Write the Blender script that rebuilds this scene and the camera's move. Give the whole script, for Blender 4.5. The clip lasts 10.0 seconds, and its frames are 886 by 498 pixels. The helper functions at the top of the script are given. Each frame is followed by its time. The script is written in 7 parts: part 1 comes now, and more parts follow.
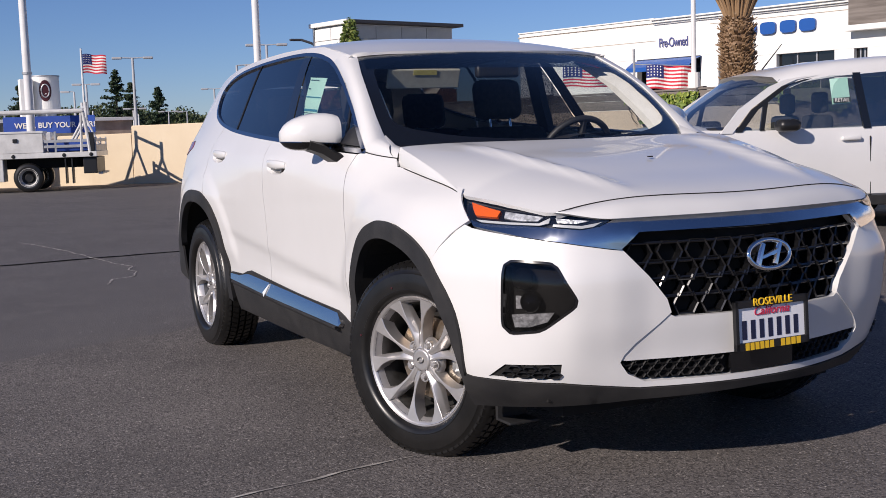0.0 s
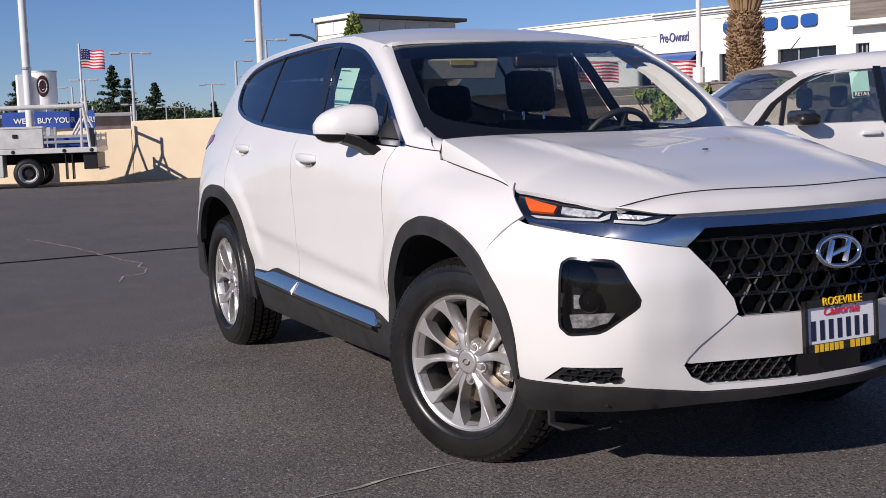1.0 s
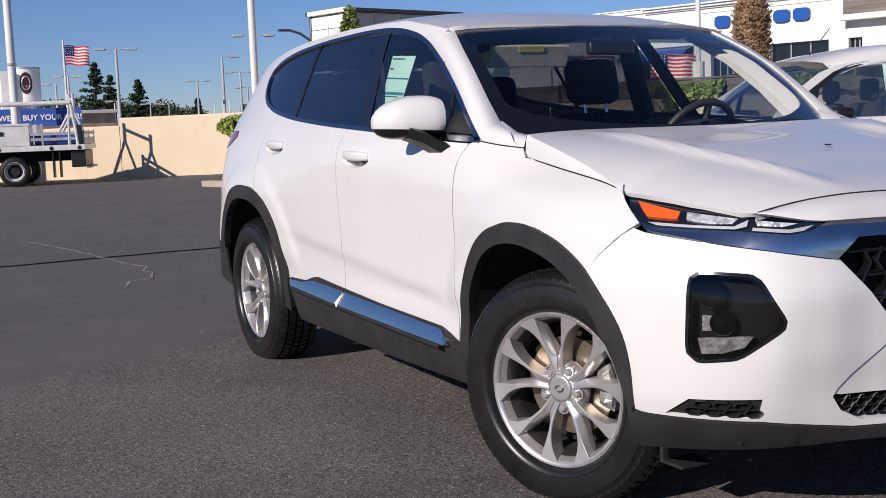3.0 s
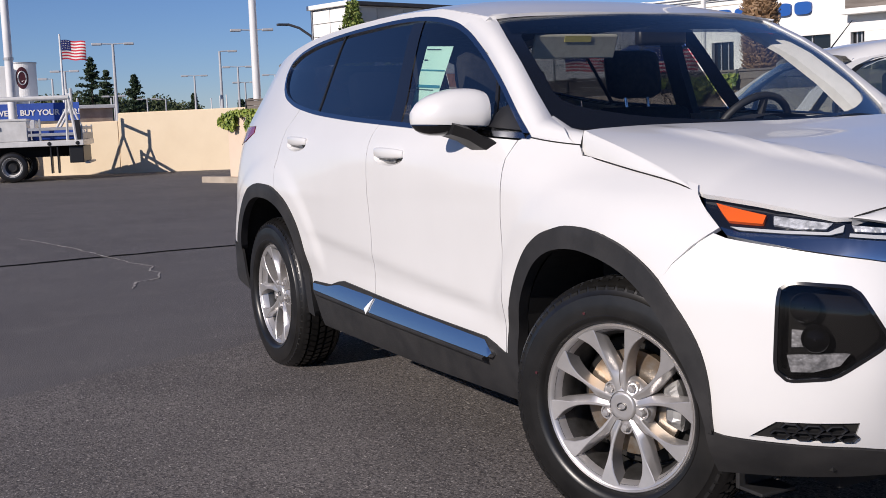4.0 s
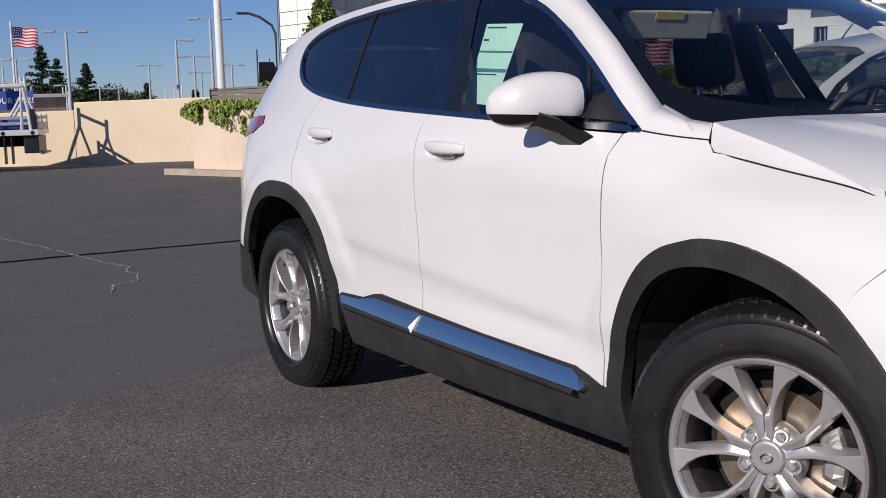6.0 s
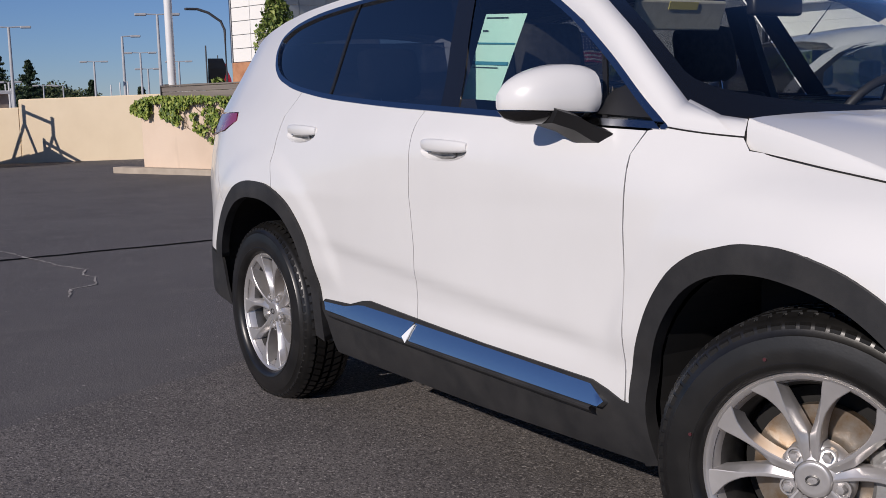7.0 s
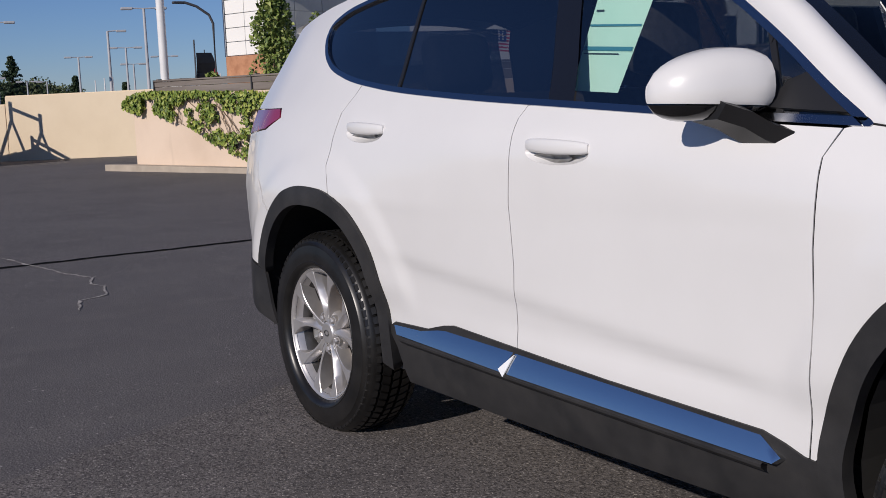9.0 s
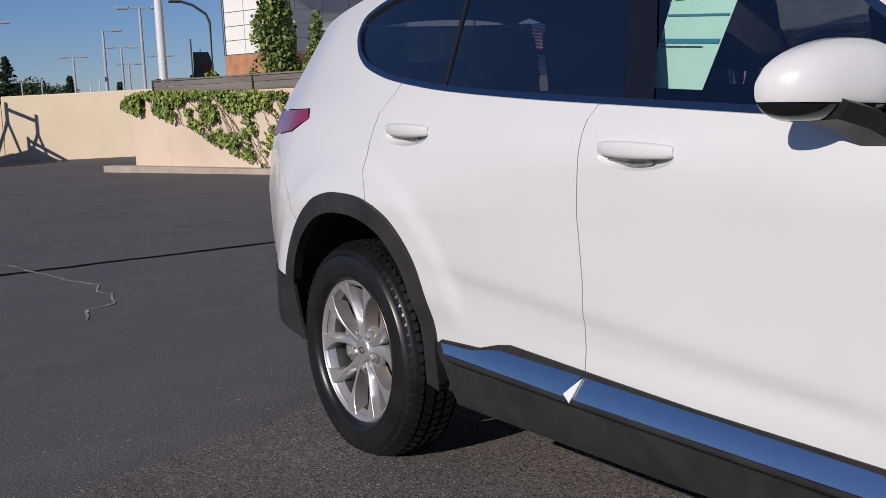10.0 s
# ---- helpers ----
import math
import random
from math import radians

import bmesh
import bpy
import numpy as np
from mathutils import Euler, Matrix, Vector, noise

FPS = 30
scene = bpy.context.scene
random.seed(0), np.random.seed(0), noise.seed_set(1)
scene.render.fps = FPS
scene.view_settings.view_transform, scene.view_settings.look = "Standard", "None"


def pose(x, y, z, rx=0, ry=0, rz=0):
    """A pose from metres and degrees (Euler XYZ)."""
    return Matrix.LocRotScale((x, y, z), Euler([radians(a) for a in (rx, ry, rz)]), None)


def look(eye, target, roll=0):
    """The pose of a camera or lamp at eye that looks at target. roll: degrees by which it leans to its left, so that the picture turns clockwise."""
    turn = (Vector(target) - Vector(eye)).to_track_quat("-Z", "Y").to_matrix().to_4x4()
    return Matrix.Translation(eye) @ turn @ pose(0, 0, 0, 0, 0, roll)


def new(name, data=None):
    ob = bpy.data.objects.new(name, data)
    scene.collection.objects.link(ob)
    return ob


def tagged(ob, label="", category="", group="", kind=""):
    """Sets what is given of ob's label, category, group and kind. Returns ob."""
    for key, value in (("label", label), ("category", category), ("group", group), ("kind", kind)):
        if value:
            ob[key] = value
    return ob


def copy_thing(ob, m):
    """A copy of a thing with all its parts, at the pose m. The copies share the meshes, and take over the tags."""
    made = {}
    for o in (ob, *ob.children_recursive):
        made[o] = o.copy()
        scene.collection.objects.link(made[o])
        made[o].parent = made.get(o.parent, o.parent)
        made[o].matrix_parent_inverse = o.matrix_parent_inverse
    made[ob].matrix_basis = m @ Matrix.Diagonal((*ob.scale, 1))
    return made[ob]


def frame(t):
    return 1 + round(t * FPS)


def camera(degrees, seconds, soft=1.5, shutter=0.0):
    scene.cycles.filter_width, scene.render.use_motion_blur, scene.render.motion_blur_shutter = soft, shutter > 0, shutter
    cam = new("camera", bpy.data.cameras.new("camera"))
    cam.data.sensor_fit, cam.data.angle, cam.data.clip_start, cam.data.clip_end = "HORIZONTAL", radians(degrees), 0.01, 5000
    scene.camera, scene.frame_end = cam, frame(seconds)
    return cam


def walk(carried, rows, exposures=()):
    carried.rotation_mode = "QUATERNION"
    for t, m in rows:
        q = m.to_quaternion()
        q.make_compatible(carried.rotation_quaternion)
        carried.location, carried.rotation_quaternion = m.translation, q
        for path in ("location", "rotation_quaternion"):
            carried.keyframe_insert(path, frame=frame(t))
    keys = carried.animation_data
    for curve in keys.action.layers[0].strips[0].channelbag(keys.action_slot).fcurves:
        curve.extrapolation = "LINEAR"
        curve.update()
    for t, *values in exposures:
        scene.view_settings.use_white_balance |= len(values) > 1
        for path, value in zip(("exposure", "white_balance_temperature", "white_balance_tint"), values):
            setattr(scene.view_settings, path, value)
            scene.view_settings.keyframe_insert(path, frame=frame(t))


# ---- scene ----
from mathutils import geometry

cam = camera(42.0, 10.0, soft=0.55)
PATH = [
    (0, (3.764, -2.674, 1.207), (1.992, -1.769, 0.996), -1.9),
    (0.5, (3.625, -2.717, 1.199), (1.855, -1.81, 0.986), -1.8),
    (1, (3.517, -2.748, 1.196), (1.749, -1.838, 0.978), -1.9),
    (1.5, (3.372, -2.754, 1.196), (1.608, -1.837, 0.975), -1.8),
    (2, (3.216, -2.748, 1.196), (1.453, -1.83, 0.977), -1.9),
    (2.5, (3.071, -2.775, 1.195), (1.311, -1.85, 0.973), -2.0),
    (2.7, (3.008, -2.802, 1.195), (1.252, -1.872, 0.973), -2.0),
    (3.8, (2.642, -2.802, 1.203), (0.891, -1.864, 0.969), -2.2),
    (4, (2.578, -2.806, 1.201), (0.828, -1.866, 0.967), -2.1),
    (4.5, (2.416, -2.818, 1.192), (0.671, -1.869, 0.953), -2.0),
    (5, (2.23, -2.846, 1.197), (0.497, -1.876, 0.955), -2.0),
    (5.5, (2.051, -2.847, 1.193), (0.333, -1.852, 0.947), -1.9),
    (5.7, (1.970, -2.825, 1.199), (0.254, -1.828, 0.951), -1.8),
    (7, (1.578, -2.836, 1.198), (-0.083, -1.753, 0.941), -1.7),
    (7.5, (1.445, -2.837, 1.2), (-0.206, -1.739, 0.935), -1.9),
    (8, (1.279, -2.806, 1.209), (-0.373, -1.711, 0.945), -1.9),
    (8.5, (1.115, -2.793, 1.206), (-0.539, -1.7, 0.937), -2.2),
    (9, (0.938, -2.807, 1.209), (-0.709, -1.704, 0.939), -2.2),
    (9.5, (0.781, -2.798, 1.205), (-0.861, -1.688, 0.932), -2.3),
    (10, (0.601, -2.776, 1.215), (-1.041, -1.667, 0.942), -2.5),
]
walk(cam, [(t, look(eye, target, roll)) for t, eye, target, roll in PATH],
     [(0, 0.02, 6350, 21), (5.0, -0.04, 6250, 20), (7.0, -0.28, 6200, 20), (10, -0.33, 6150, 19)])

# ---- light ----
world = bpy.data.worlds.new("sky")
scene.world = world
world.use_nodes = True
SUN_TRAVEL = Vector((-0.35, 1.0, -0.54)).normalized()
sky = world.node_tree.nodes.new("ShaderNodeTexSky")
sky.sky_type = "NISHITA"
sky.sun_disc = False
sky.sun_elevation = math.asin(-SUN_TRAVEL.z)
sky.sun_rotation = math.atan2(-SUN_TRAVEL.x, -SUN_TRAVEL.y)
sky.air_density = 1.0
sky.dust_density = 0.0
sky.altitude = 1500
sky.ozone_density = 5.0
world.node_tree.nodes["Background"].inputs["Strength"].default_value = 0.07
haze = world.node_tree.nodes.new("ShaderNodeMixRGB")
haze.blend_type = "MULTIPLY"
haze.inputs["Fac"].default_value = 1.0
haze.inputs["Color2"].default_value = (0.86, 0.965, 1.13, 1)
world.node_tree.links.new(sky.outputs[0], haze.inputs["Color1"])
world.node_tree.links.new(haze.outputs[0], world.node_tree.nodes["Background"].inputs[0])
lamp = bpy.data.lights.new("sun", "SUN")
lamp.energy, lamp.angle, lamp.color = 4.8, radians(0.53), (1.0, 0.93, 0.78)
sun = new("sun", lamp)
sun.matrix_world = look(-SUN_TRAVEL * 30, (0, 0, 0))


# ---- materials ----
def material(name, color, rough=0.5, metal=0.0, coat=0.0, spec=0.5):
    m = bpy.data.materials.new(name)
    m.use_nodes = True
    b = m.node_tree.nodes["Principled BSDF"]
    b.inputs["Base Color"].default_value = (*color, 1)
    b.inputs["Roughness"].default_value = rough
    b.inputs["Metallic"].default_value = metal
    b.inputs["Coat Weight"].default_value = coat
    b.inputs["Coat Roughness"].default_value = 0.03
    b.inputs["Specular IOR Level"].default_value = spec
    return m


def node(m, kind, **inputs):
    n = m.node_tree.nodes.new(kind)
    for key, value in inputs.items():
        n.inputs[key.replace("_", " ")].default_value = value
    return n


def place(m):
    return node(m, "ShaderNodeTexCoord").outputs["Object"]


def vary(m, a, b, scale, detail=6.0, low=0.35, high=0.65, where=None, stretch=None, onto="Base Color"):
    """Colour (or roughness) between a and b by noise of that scale."""
    links = m.node_tree.links
    src = where or place(m)
    if stretch:
        mp = node(m, "ShaderNodeMapping")
        mp.inputs["Scale"].default_value = stretch
        links.new(src, mp.inputs["Vector"])
        src = mp.outputs[0]
    tex = node(m, "ShaderNodeTexNoise", Scale=scale, Detail=detail, Roughness=0.6)
    links.new(src, tex.inputs["Vector"])
    ramp = node(m, "ShaderNodeValToRGB")
    ramp.color_ramp.elements[0].position, ramp.color_ramp.elements[1].position = low, high
    ramp.color_ramp.elements[0].color, ramp.color_ramp.elements[1].color = (*a, 1), (*b, 1)
    links.new(tex.outputs["Fac"], ramp.inputs["Fac"])
    links.new(ramp.outputs[0], m.node_tree.nodes["Principled BSDF"].inputs[onto])
    return ramp


def mix(m, below, color, mask_from, low, high):
    """Lays a colour over the one from the socket below, where a factor socket lies between low and high."""
    links = m.node_tree.links
    ramp = node(m, "ShaderNodeValToRGB")
    ramp.color_ramp.elements[0].position, ramp.color_ramp.elements[1].position = low, high
    links.new(mask_from, ramp.inputs["Fac"])
    n = m.node_tree.nodes.new("ShaderNodeMixRGB")
    links.new(ramp.outputs[0], n.inputs["Fac"])
    links.new(below, n.inputs["Color1"])
    n.inputs["Color2"].default_value = (*color, 1)
    links.new(n.outputs[0], m.node_tree.nodes["Principled BSDF"].inputs["Base Color"])
    return n.outputs[0]


def noise_of(m, scale, detail=4.0, stretch=None, kind="ShaderNodeTexNoise"):
    links = m.node_tree.links
    src = place(m)
    if stretch:
        mp = node(m, "ShaderNodeMapping")
        mp.inputs["Scale"].default_value = stretch
        links.new(src, mp.inputs["Vector"])
        src = mp.outputs[0]
    tex = node(m, kind, Scale=scale)
    if kind == "ShaderNodeTexNoise":
        tex.inputs["Detail"].default_value = detail
    links.new(src, tex.inputs["Vector"])
    return tex.outputs["Fac"] if kind == "ShaderNodeTexNoise" else tex.outputs["Distance"]


def bump(m, socket, strength, distance):
    b = node(m, "ShaderNodeBump", Strength=strength, Distance=distance)
    m.node_tree.links.new(socket, b.inputs["Height"])
    bsdf = m.node_tree.nodes["Principled BSDF"]
    old = bsdf.inputs["Normal"].links
    if old:
        m.node_tree.links.new(old[0].from_socket, b.inputs["Normal"])
    m.node_tree.links.new(b.outputs[0], bsdf.inputs["Normal"])


def glass(name, tint, ior=1.5, rough=0.0):
    """Thin glass: a tinted clear pane under a gloss that grows towards grazing."""
    m = bpy.data.materials.new(name)
    m.use_nodes = True
    t = m.node_tree
    t.nodes.remove(t.nodes["Principled BSDF"])
    clear = node(m, "ShaderNodeBsdfTransparent")
    clear.inputs["Color"].default_value = (*tint, 1)
    shine = node(m, "ShaderNodeBsdfGlossy")
    shine.inputs["Roughness"].default_value = rough
    face = node(m, "ShaderNodeLayerWeight", Blend=0.5)
    rise = node(m, "ShaderNodeMath")
    rise.operation = "POWER"
    rise.inputs[1].default_value = 4.0
    t.links.new(face.outputs["Facing"], rise.inputs[0])
    f0 = 1.6 * ((ior - 1) / (ior + 1)) ** 2
    fres = node(m, "ShaderNodeMapRange")
    fres.inputs["To Min"].default_value, fres.inputs["To Max"].default_value = f0, 1.0
    t.links.new(rise.outputs[0], fres.inputs["Value"])
    both = node(m, "ShaderNodeMixShader")
    t.links.new(fres.outputs[0], both.inputs[0])
    t.links.new(clear.outputs[0], both.inputs[1])
    t.links.new(shine.outputs[0], both.inputs[2])
    t.links.new(both.outputs[0], t.nodes["Material Output"].inputs[0])
    return m


PAINT = material("white_paint", (0.72, 0.72, 0.715), 0.32, 0.0, 0.65)
vary(PAINT, (0.66, 0.655, 0.645), (0.70, 0.695, 0.685), 1.3)
BLACK_TRIM = material("grained_black_plastic", (0.014, 0.014, 0.015), 0.55, spec=0.3)
vary(BLACK_TRIM, (0.020, 0.020, 0.021), (0.033, 0.032, 0.032), 9)
bump(BLACK_TRIM, noise_of(BLACK_TRIM, 700, 2), 0.25, 0.001)
GLOSS_BLACK = material("gloss_black", (0.008, 0.008, 0.009), 0.12, 0.0, 0.6)
SATIN_BLACK = material("satin_black", (0.012, 0.012, 0.013), 0.4)
DARK = material("dark_cavity", (0.006, 0.006, 0.006), 0.9)
vary(DARK, (0.005, 0.005, 0.005), (0.012, 0.011, 0.01), 6)
CHROME = material("chrome", (0.80, 0.81, 0.83), 0.10, 1.0)
SATIN_CHROME = material("satin_chrome", (0.66, 0.68, 0.71), 0.18, 1.0)
DARK_CHROME = material("dark_chrome", (0.42, 0.43, 0.46), 0.16, 1.0)
ALLOY = material("painted_alloy", (0.56, 0.54, 0.53), 0.36, 0.7)
vary(ALLOY, (0.51, 0.495, 0.485), (0.60, 0.58, 0.57), 14)
ALLOY_DARK = material("alloy_barrel", (0.26, 0.26, 0.265), 0.42, 0.8)
vary(ALLOY_DARK, (0.07, 0.066, 0.062), (0.16, 0.158, 0.155), 10)
DISC = material("brake_disc", (0.33, 0.28, 0.22), 0.4, 0.85)
vary(DISC, (0.34, 0.31, 0.27), (0.24, 0.16, 0.09), 20)
CALIPER = material("cast_caliper", (0.34, 0.34, 0.33), 0.5, 0.6)
vary(CALIPER, (0.26, 0.25, 0.24), (0.4, 0.4, 0.39), 30)
RUBBER = material("tyre_rubber", (0.010, 0.010, 0.010), 0.34, spec=0.5)
vary(RUBBER, (0.006, 0.0059, 0.0058), (0.014, 0.0132, 0.0125), 8)
bump(RUBBER, noise_of(RUBBER, 160, 3), 0.15, 0.001)
AMBER = material("amber_reflector", (0.85, 0.13, 0.01), 0.15, 0.0, 0.5)
RED_LENS = material("red_lens", (0.28, 0.015, 0.05), 0.12, 0.0, 0.7)
CLEAR_TRIM = material("lamp_silver", (0.75, 0.76, 0.78), 0.3, 0.35)
vary(CLEAR_TRIM, (0.35, 0.36, 0.37), (0.85, 0.86, 0.88), 45, 2)
bump(CLEAR_TRIM, noise_of(CLEAR_TRIM, 90, 1), 0.5, 0.006)
# plain white standing for a reflection on the sill strip's chrome notch
NOTCH_GLINT = material("notch_glint_white", (0.75, 0.77, 0.78), 0.25)
LIGHT_GUIDE = material("clear_light_guide", (0.46, 0.47, 0.48), 0.22)
LENS = glass("lamp_lens", (0.93, 0.94, 0.95))
SMOKED = glass("smoked_lens", (0.38, 0.38, 0.40), 1.38)
WINDSCREEN = glass("windscreen", (0.90, 0.93, 0.92), 1.38)
# blue tint stands in for sky mirrored in the van's windscreen
VAN_SCREEN = glass("sky_blue_windscreen", (0.62, 0.70, 0.80), 2.7)
SIDE_GLASS = glass("side_glass", (0.78, 0.83, 0.82), 2.1)
TINTED = glass("privacy_glass", (0.11, 0.12, 0.14), 2.4)
CLOTH = material("black_cloth", (0.018, 0.018, 0.02), 0.9)
vary(CLOTH, (0.012, 0.012, 0.014), (0.026, 0.026, 0.028), 40)
DASH = material("dash_plastic", (0.02, 0.02, 0.022), 0.55)
vary(DASH, (0.016, 0.016, 0.018), (0.026, 0.026, 0.028), 20)
LINER = material("beige_liner", (0.72, 0.70, 0.65), 0.9)
vary(LINER, (0.68, 0.66, 0.61), (0.76, 0.74, 0.69), 30)
# beige liner darkened in colour for the shade under the roof
SHADED_LINER = material("shaded_headliner", (0.22, 0.21, 0.19), 0.95)
vary(SHADED_LINER, (0.19, 0.18, 0.165), (0.25, 0.24, 0.22), 30)
PAPER = material("pale_green_paper", (0.50, 0.80, 0.68), 0.7)
vary(PAPER, (0.48, 0.78, 0.66), (0.54, 0.83, 0.71), 6)
WHITE_PAPER = material("white_paper", (0.78, 0.80, 0.78), 0.7)
INK = material("dark_print", (0.03, 0.05, 0.06), 0.7)
TEAL_INK = material("teal_print", (0.04, 0.22, 0.30), 0.7)
YELLOW = material("yellow_label", (0.58, 0.52, 0.16), 0.7)
VISOR = material("visor_cloth", (0.40, 0.40, 0.36), 0.9)
vary(VISOR, (0.37, 0.37, 0.33), (0.43, 0.43, 0.39), 30)
SHADE = glass("windscreen_shade_band", (0.22, 0.25, 0.30), 1.38)
GOLD = material("gold_letters", (0.85, 0.52, 0.02), 0.5)
PLATE = material("plate_white", (0.80, 0.81, 0.84), 0.35)
NAVY = material("plate_navy", (0.012, 0.016, 0.05), 0.5)
SIGN_NAVY = material("sign_navy", (0.10, 0.11, 0.26), 0.5)
SCRIPT_RED = material("script_red", (0.55, 0.03, 0.08), 0.5)
RED = material("red_print", (0.45, 0.03, 0.04), 0.6)

ASPHALT = material("asphalt", (0.05, 0.05, 0.05), 0.85)
base = vary(ASPHALT, (0.084, 0.0765, 0.0765), (0.123, 0.114, 0.113), 0.55, 8)
out = mix(ASPHALT, base.outputs[0], (0.125, 0.114, 0.111), noise_of(ASPHALT, 3.1, 8), 0.52, 0.66)
out = mix(ASPHALT, out, (0.046, 0.042, 0.041), noise_of(ASPHALT, 110, 3), 0.50, 0.60)
out = mix(ASPHALT, out, (0.26, 0.24, 0.226), noise_of(ASPHALT, 140, 2), 0.59, 0.66)
out = mix(ASPHALT, out, (0.36, 0.335, 0.31), noise_of(ASPHALT, 42, 2), 0.70, 0.725)
out = mix(ASPHALT, out, (0.17, 0.158, 0.15), noise_of(ASPHALT, 1.3, 7, (0.25, 3.0, 1)), 0.66, 0.8)
bump(ASPHALT, noise_of(ASPHALT, 130, 3), 0.6, 0.005)
bump(ASPHALT, noise_of(ASPHALT, 2.0, 4), 0.3, 0.02)
WORN_ASPHALT = material("worn_asphalt", (0.11, 0.097, 0.088), 0.88)
base = vary(WORN_ASPHALT, (0.096, 0.086, 0.081), (0.146, 0.131, 0.123), 1.1, 8)
out = mix(WORN_ASPHALT, base.outputs[0], (0.050, 0.044, 0.042), noise_of(WORN_ASPHALT, 95, 3), 0.51, 0.57)
out = mix(WORN_ASPHALT, out, (0.25, 0.228, 0.212), noise_of(WORN_ASPHALT, 120, 2), 0.585, 0.65)
out = mix(WORN_ASPHALT, out, (0.42, 0.39, 0.35), noise_of(WORN_ASPHALT, 60, 2), 0.70, 0.73)
bump(WORN_ASPHALT, noise_of(WORN_ASPHALT, 110, 3), 0.8, 0.006)
TAR = material("crack_seal", (0.006, 0.006, 0.006), 0.9, spec=0.05)
vary(TAR, (0.004, 0.004, 0.004), (0.009, 0.0085, 0.008), 10)
CRACK = material("pale_crack", (0.36, 0.33, 0.30), 0.9)
vary(CRACK, (0.20, 0.185, 0.17), (0.48, 0.45, 0.41), 14)
OVAL_RED = material("dark_red_emblem", (0.06, 0.012, 0.016), 0.4)
STUCCO = material("cream_stucco", (0.62, 0.50, 0.34), 0.9)
base = vary(STUCCO, (0.73, 0.60, 0.42), (0.80, 0.67, 0.48), 0.5, 7)
mix(STUCCO, base.outputs[0], (0.65, 0.53, 0.37), noise_of(STUCCO, 2.2, 6, (1, 1, 0.15)), 0.62, 0.85)
bump(STUCCO, noise_of(STUCCO, 60, 4), 0.3, 0.01)
PINK_STUCCO = material("sand_stucco", (0.55, 0.42, 0.31), 0.9)
base = vary(PINK_STUCCO, (0.60, 0.47, 0.355), (0.68, 0.545, 0.42), 0.6, 7)
mix(PINK_STUCCO, base.outputs[0], (0.47, 0.36, 0.26), noise_of(PINK_STUCCO, 2.4, 6, (1, 1, 0.2)), 0.6, 0.85)
bump(PINK_STUCCO, noise_of(PINK_STUCCO, 60, 4), 0.3, 0.01)
CONCRETE = material("concrete", (0.40, 0.34, 0.27), 0.9)
vary(CONCRETE, (0.33, 0.28, 0.22), (0.47, 0.40, 0.32), 1.5, 8)
bump(CONCRETE, noise_of(CONCRETE, 40, 4), 0.3, 0.01)
WHITE_WALL = material("white_render", (0.80, 0.79, 0.76), 0.8)
vary(WHITE_WALL, (0.76, 0.75, 0.71), (0.82, 0.81, 0.78), 0.35, 6)
GREY_METAL = material("galvanised", (0.45, 0.46, 0.47), 0.5, 0.7)
vary(GREY_METAL, (0.38, 0.39, 0.40), (0.50, 0.51, 0.52), 4)
PALE_POLE = material("pale_pole_paint", (0.60, 0.60, 0.60), 0.5)
vary(PALE_POLE, (0.64, 0.64, 0.64), (0.74, 0.74, 0.73), 2)
BROWN_RAIL = material("weathered_rail", (0.16, 0.13, 0.11), 0.7)
vary(BROWN_RAIL, (0.12, 0.10, 0.085), (0.22, 0.19, 0.165), 1.6, 8, stretch=(0.3, 0.3, 4))
LAMP_POLE = material("lamp_pole_paint", (0.42, 0.43, 0.45), 0.5)
vary(LAMP_POLE, (0.37, 0.38, 0.40), (0.46, 0.47, 0.49), 2)
DARK_POLE = material("dark_pole", (0.05, 0.05, 0.055), 0.5)
TRUCK_WHITE = material("truck_white", (0.74, 0.74, 0.73), 0.35, 0.0, 0.3)
vary(TRUCK_WHITE, (0.50, 0.50, 0.49), (0.66, 0.66, 0.65), 2.5, 7)
BLUE_BANNER = material("blue_banner", (0.02, 0.07, 0.36), 0.6)
vary(BLUE_BANNER, (0.018, 0.06, 0.31), (0.028, 0.09, 0.42), 1.5)
SIGN_BLUE = material("sign_blue", (0.01, 0.085, 0.34), 0.4)
FLAG_RED = material("flag_red", (0.55, 0.03, 0.05), 0.8)
FLAG_WHITE = material("flag_white", (0.75, 0.74, 0.72), 0.8)
FLAG_BLUE = material("flag_blue", (0.02, 0.03, 0.16), 0.8)
BRICK = material("orange_brick", (0.42, 0.20, 0.10), 0.9)
vary(BRICK, (0.36, 0.165, 0.085), (0.50, 0.25, 0.135), 5, 6)
BARK = material("bark", (0.12, 0.085, 0.055), 0.95)
vary(BARK, (0.07, 0.05, 0.032), (0.18, 0.13, 0.085), 6, 6)
PALM_BARK = material("palm_bark", (0.20, 0.12, 0.07), 0.95)
vary(PALM_BARK, (0.12, 0.07, 0.038), (0.33, 0.21, 0.125), 8, 6)


def leaf_material(name, a, b, c):
    m = material(name, a, 0.55)
    links = m.node_tree.links
    geo = node(m, "ShaderNodeNewGeometry")
    ramp = node(m, "ShaderNodeValToRGB")
    ramp.color_ramp.elements[0].color, ramp.color_ramp.elements[1].color = (*a, 1), (*c, 1)
    ramp.color_ramp.elements.new(0.5).color = (*b, 1)
    links.new(geo.outputs["Random Per Island"], ramp.inputs["Fac"])
    bsdf = m.node_tree.nodes["Principled BSDF"]
    links.new(ramp.outputs[0], bsdf.inputs["Base Color"])
    bsdf.inputs["Transmission Weight"].default_value = 0.0
    return m


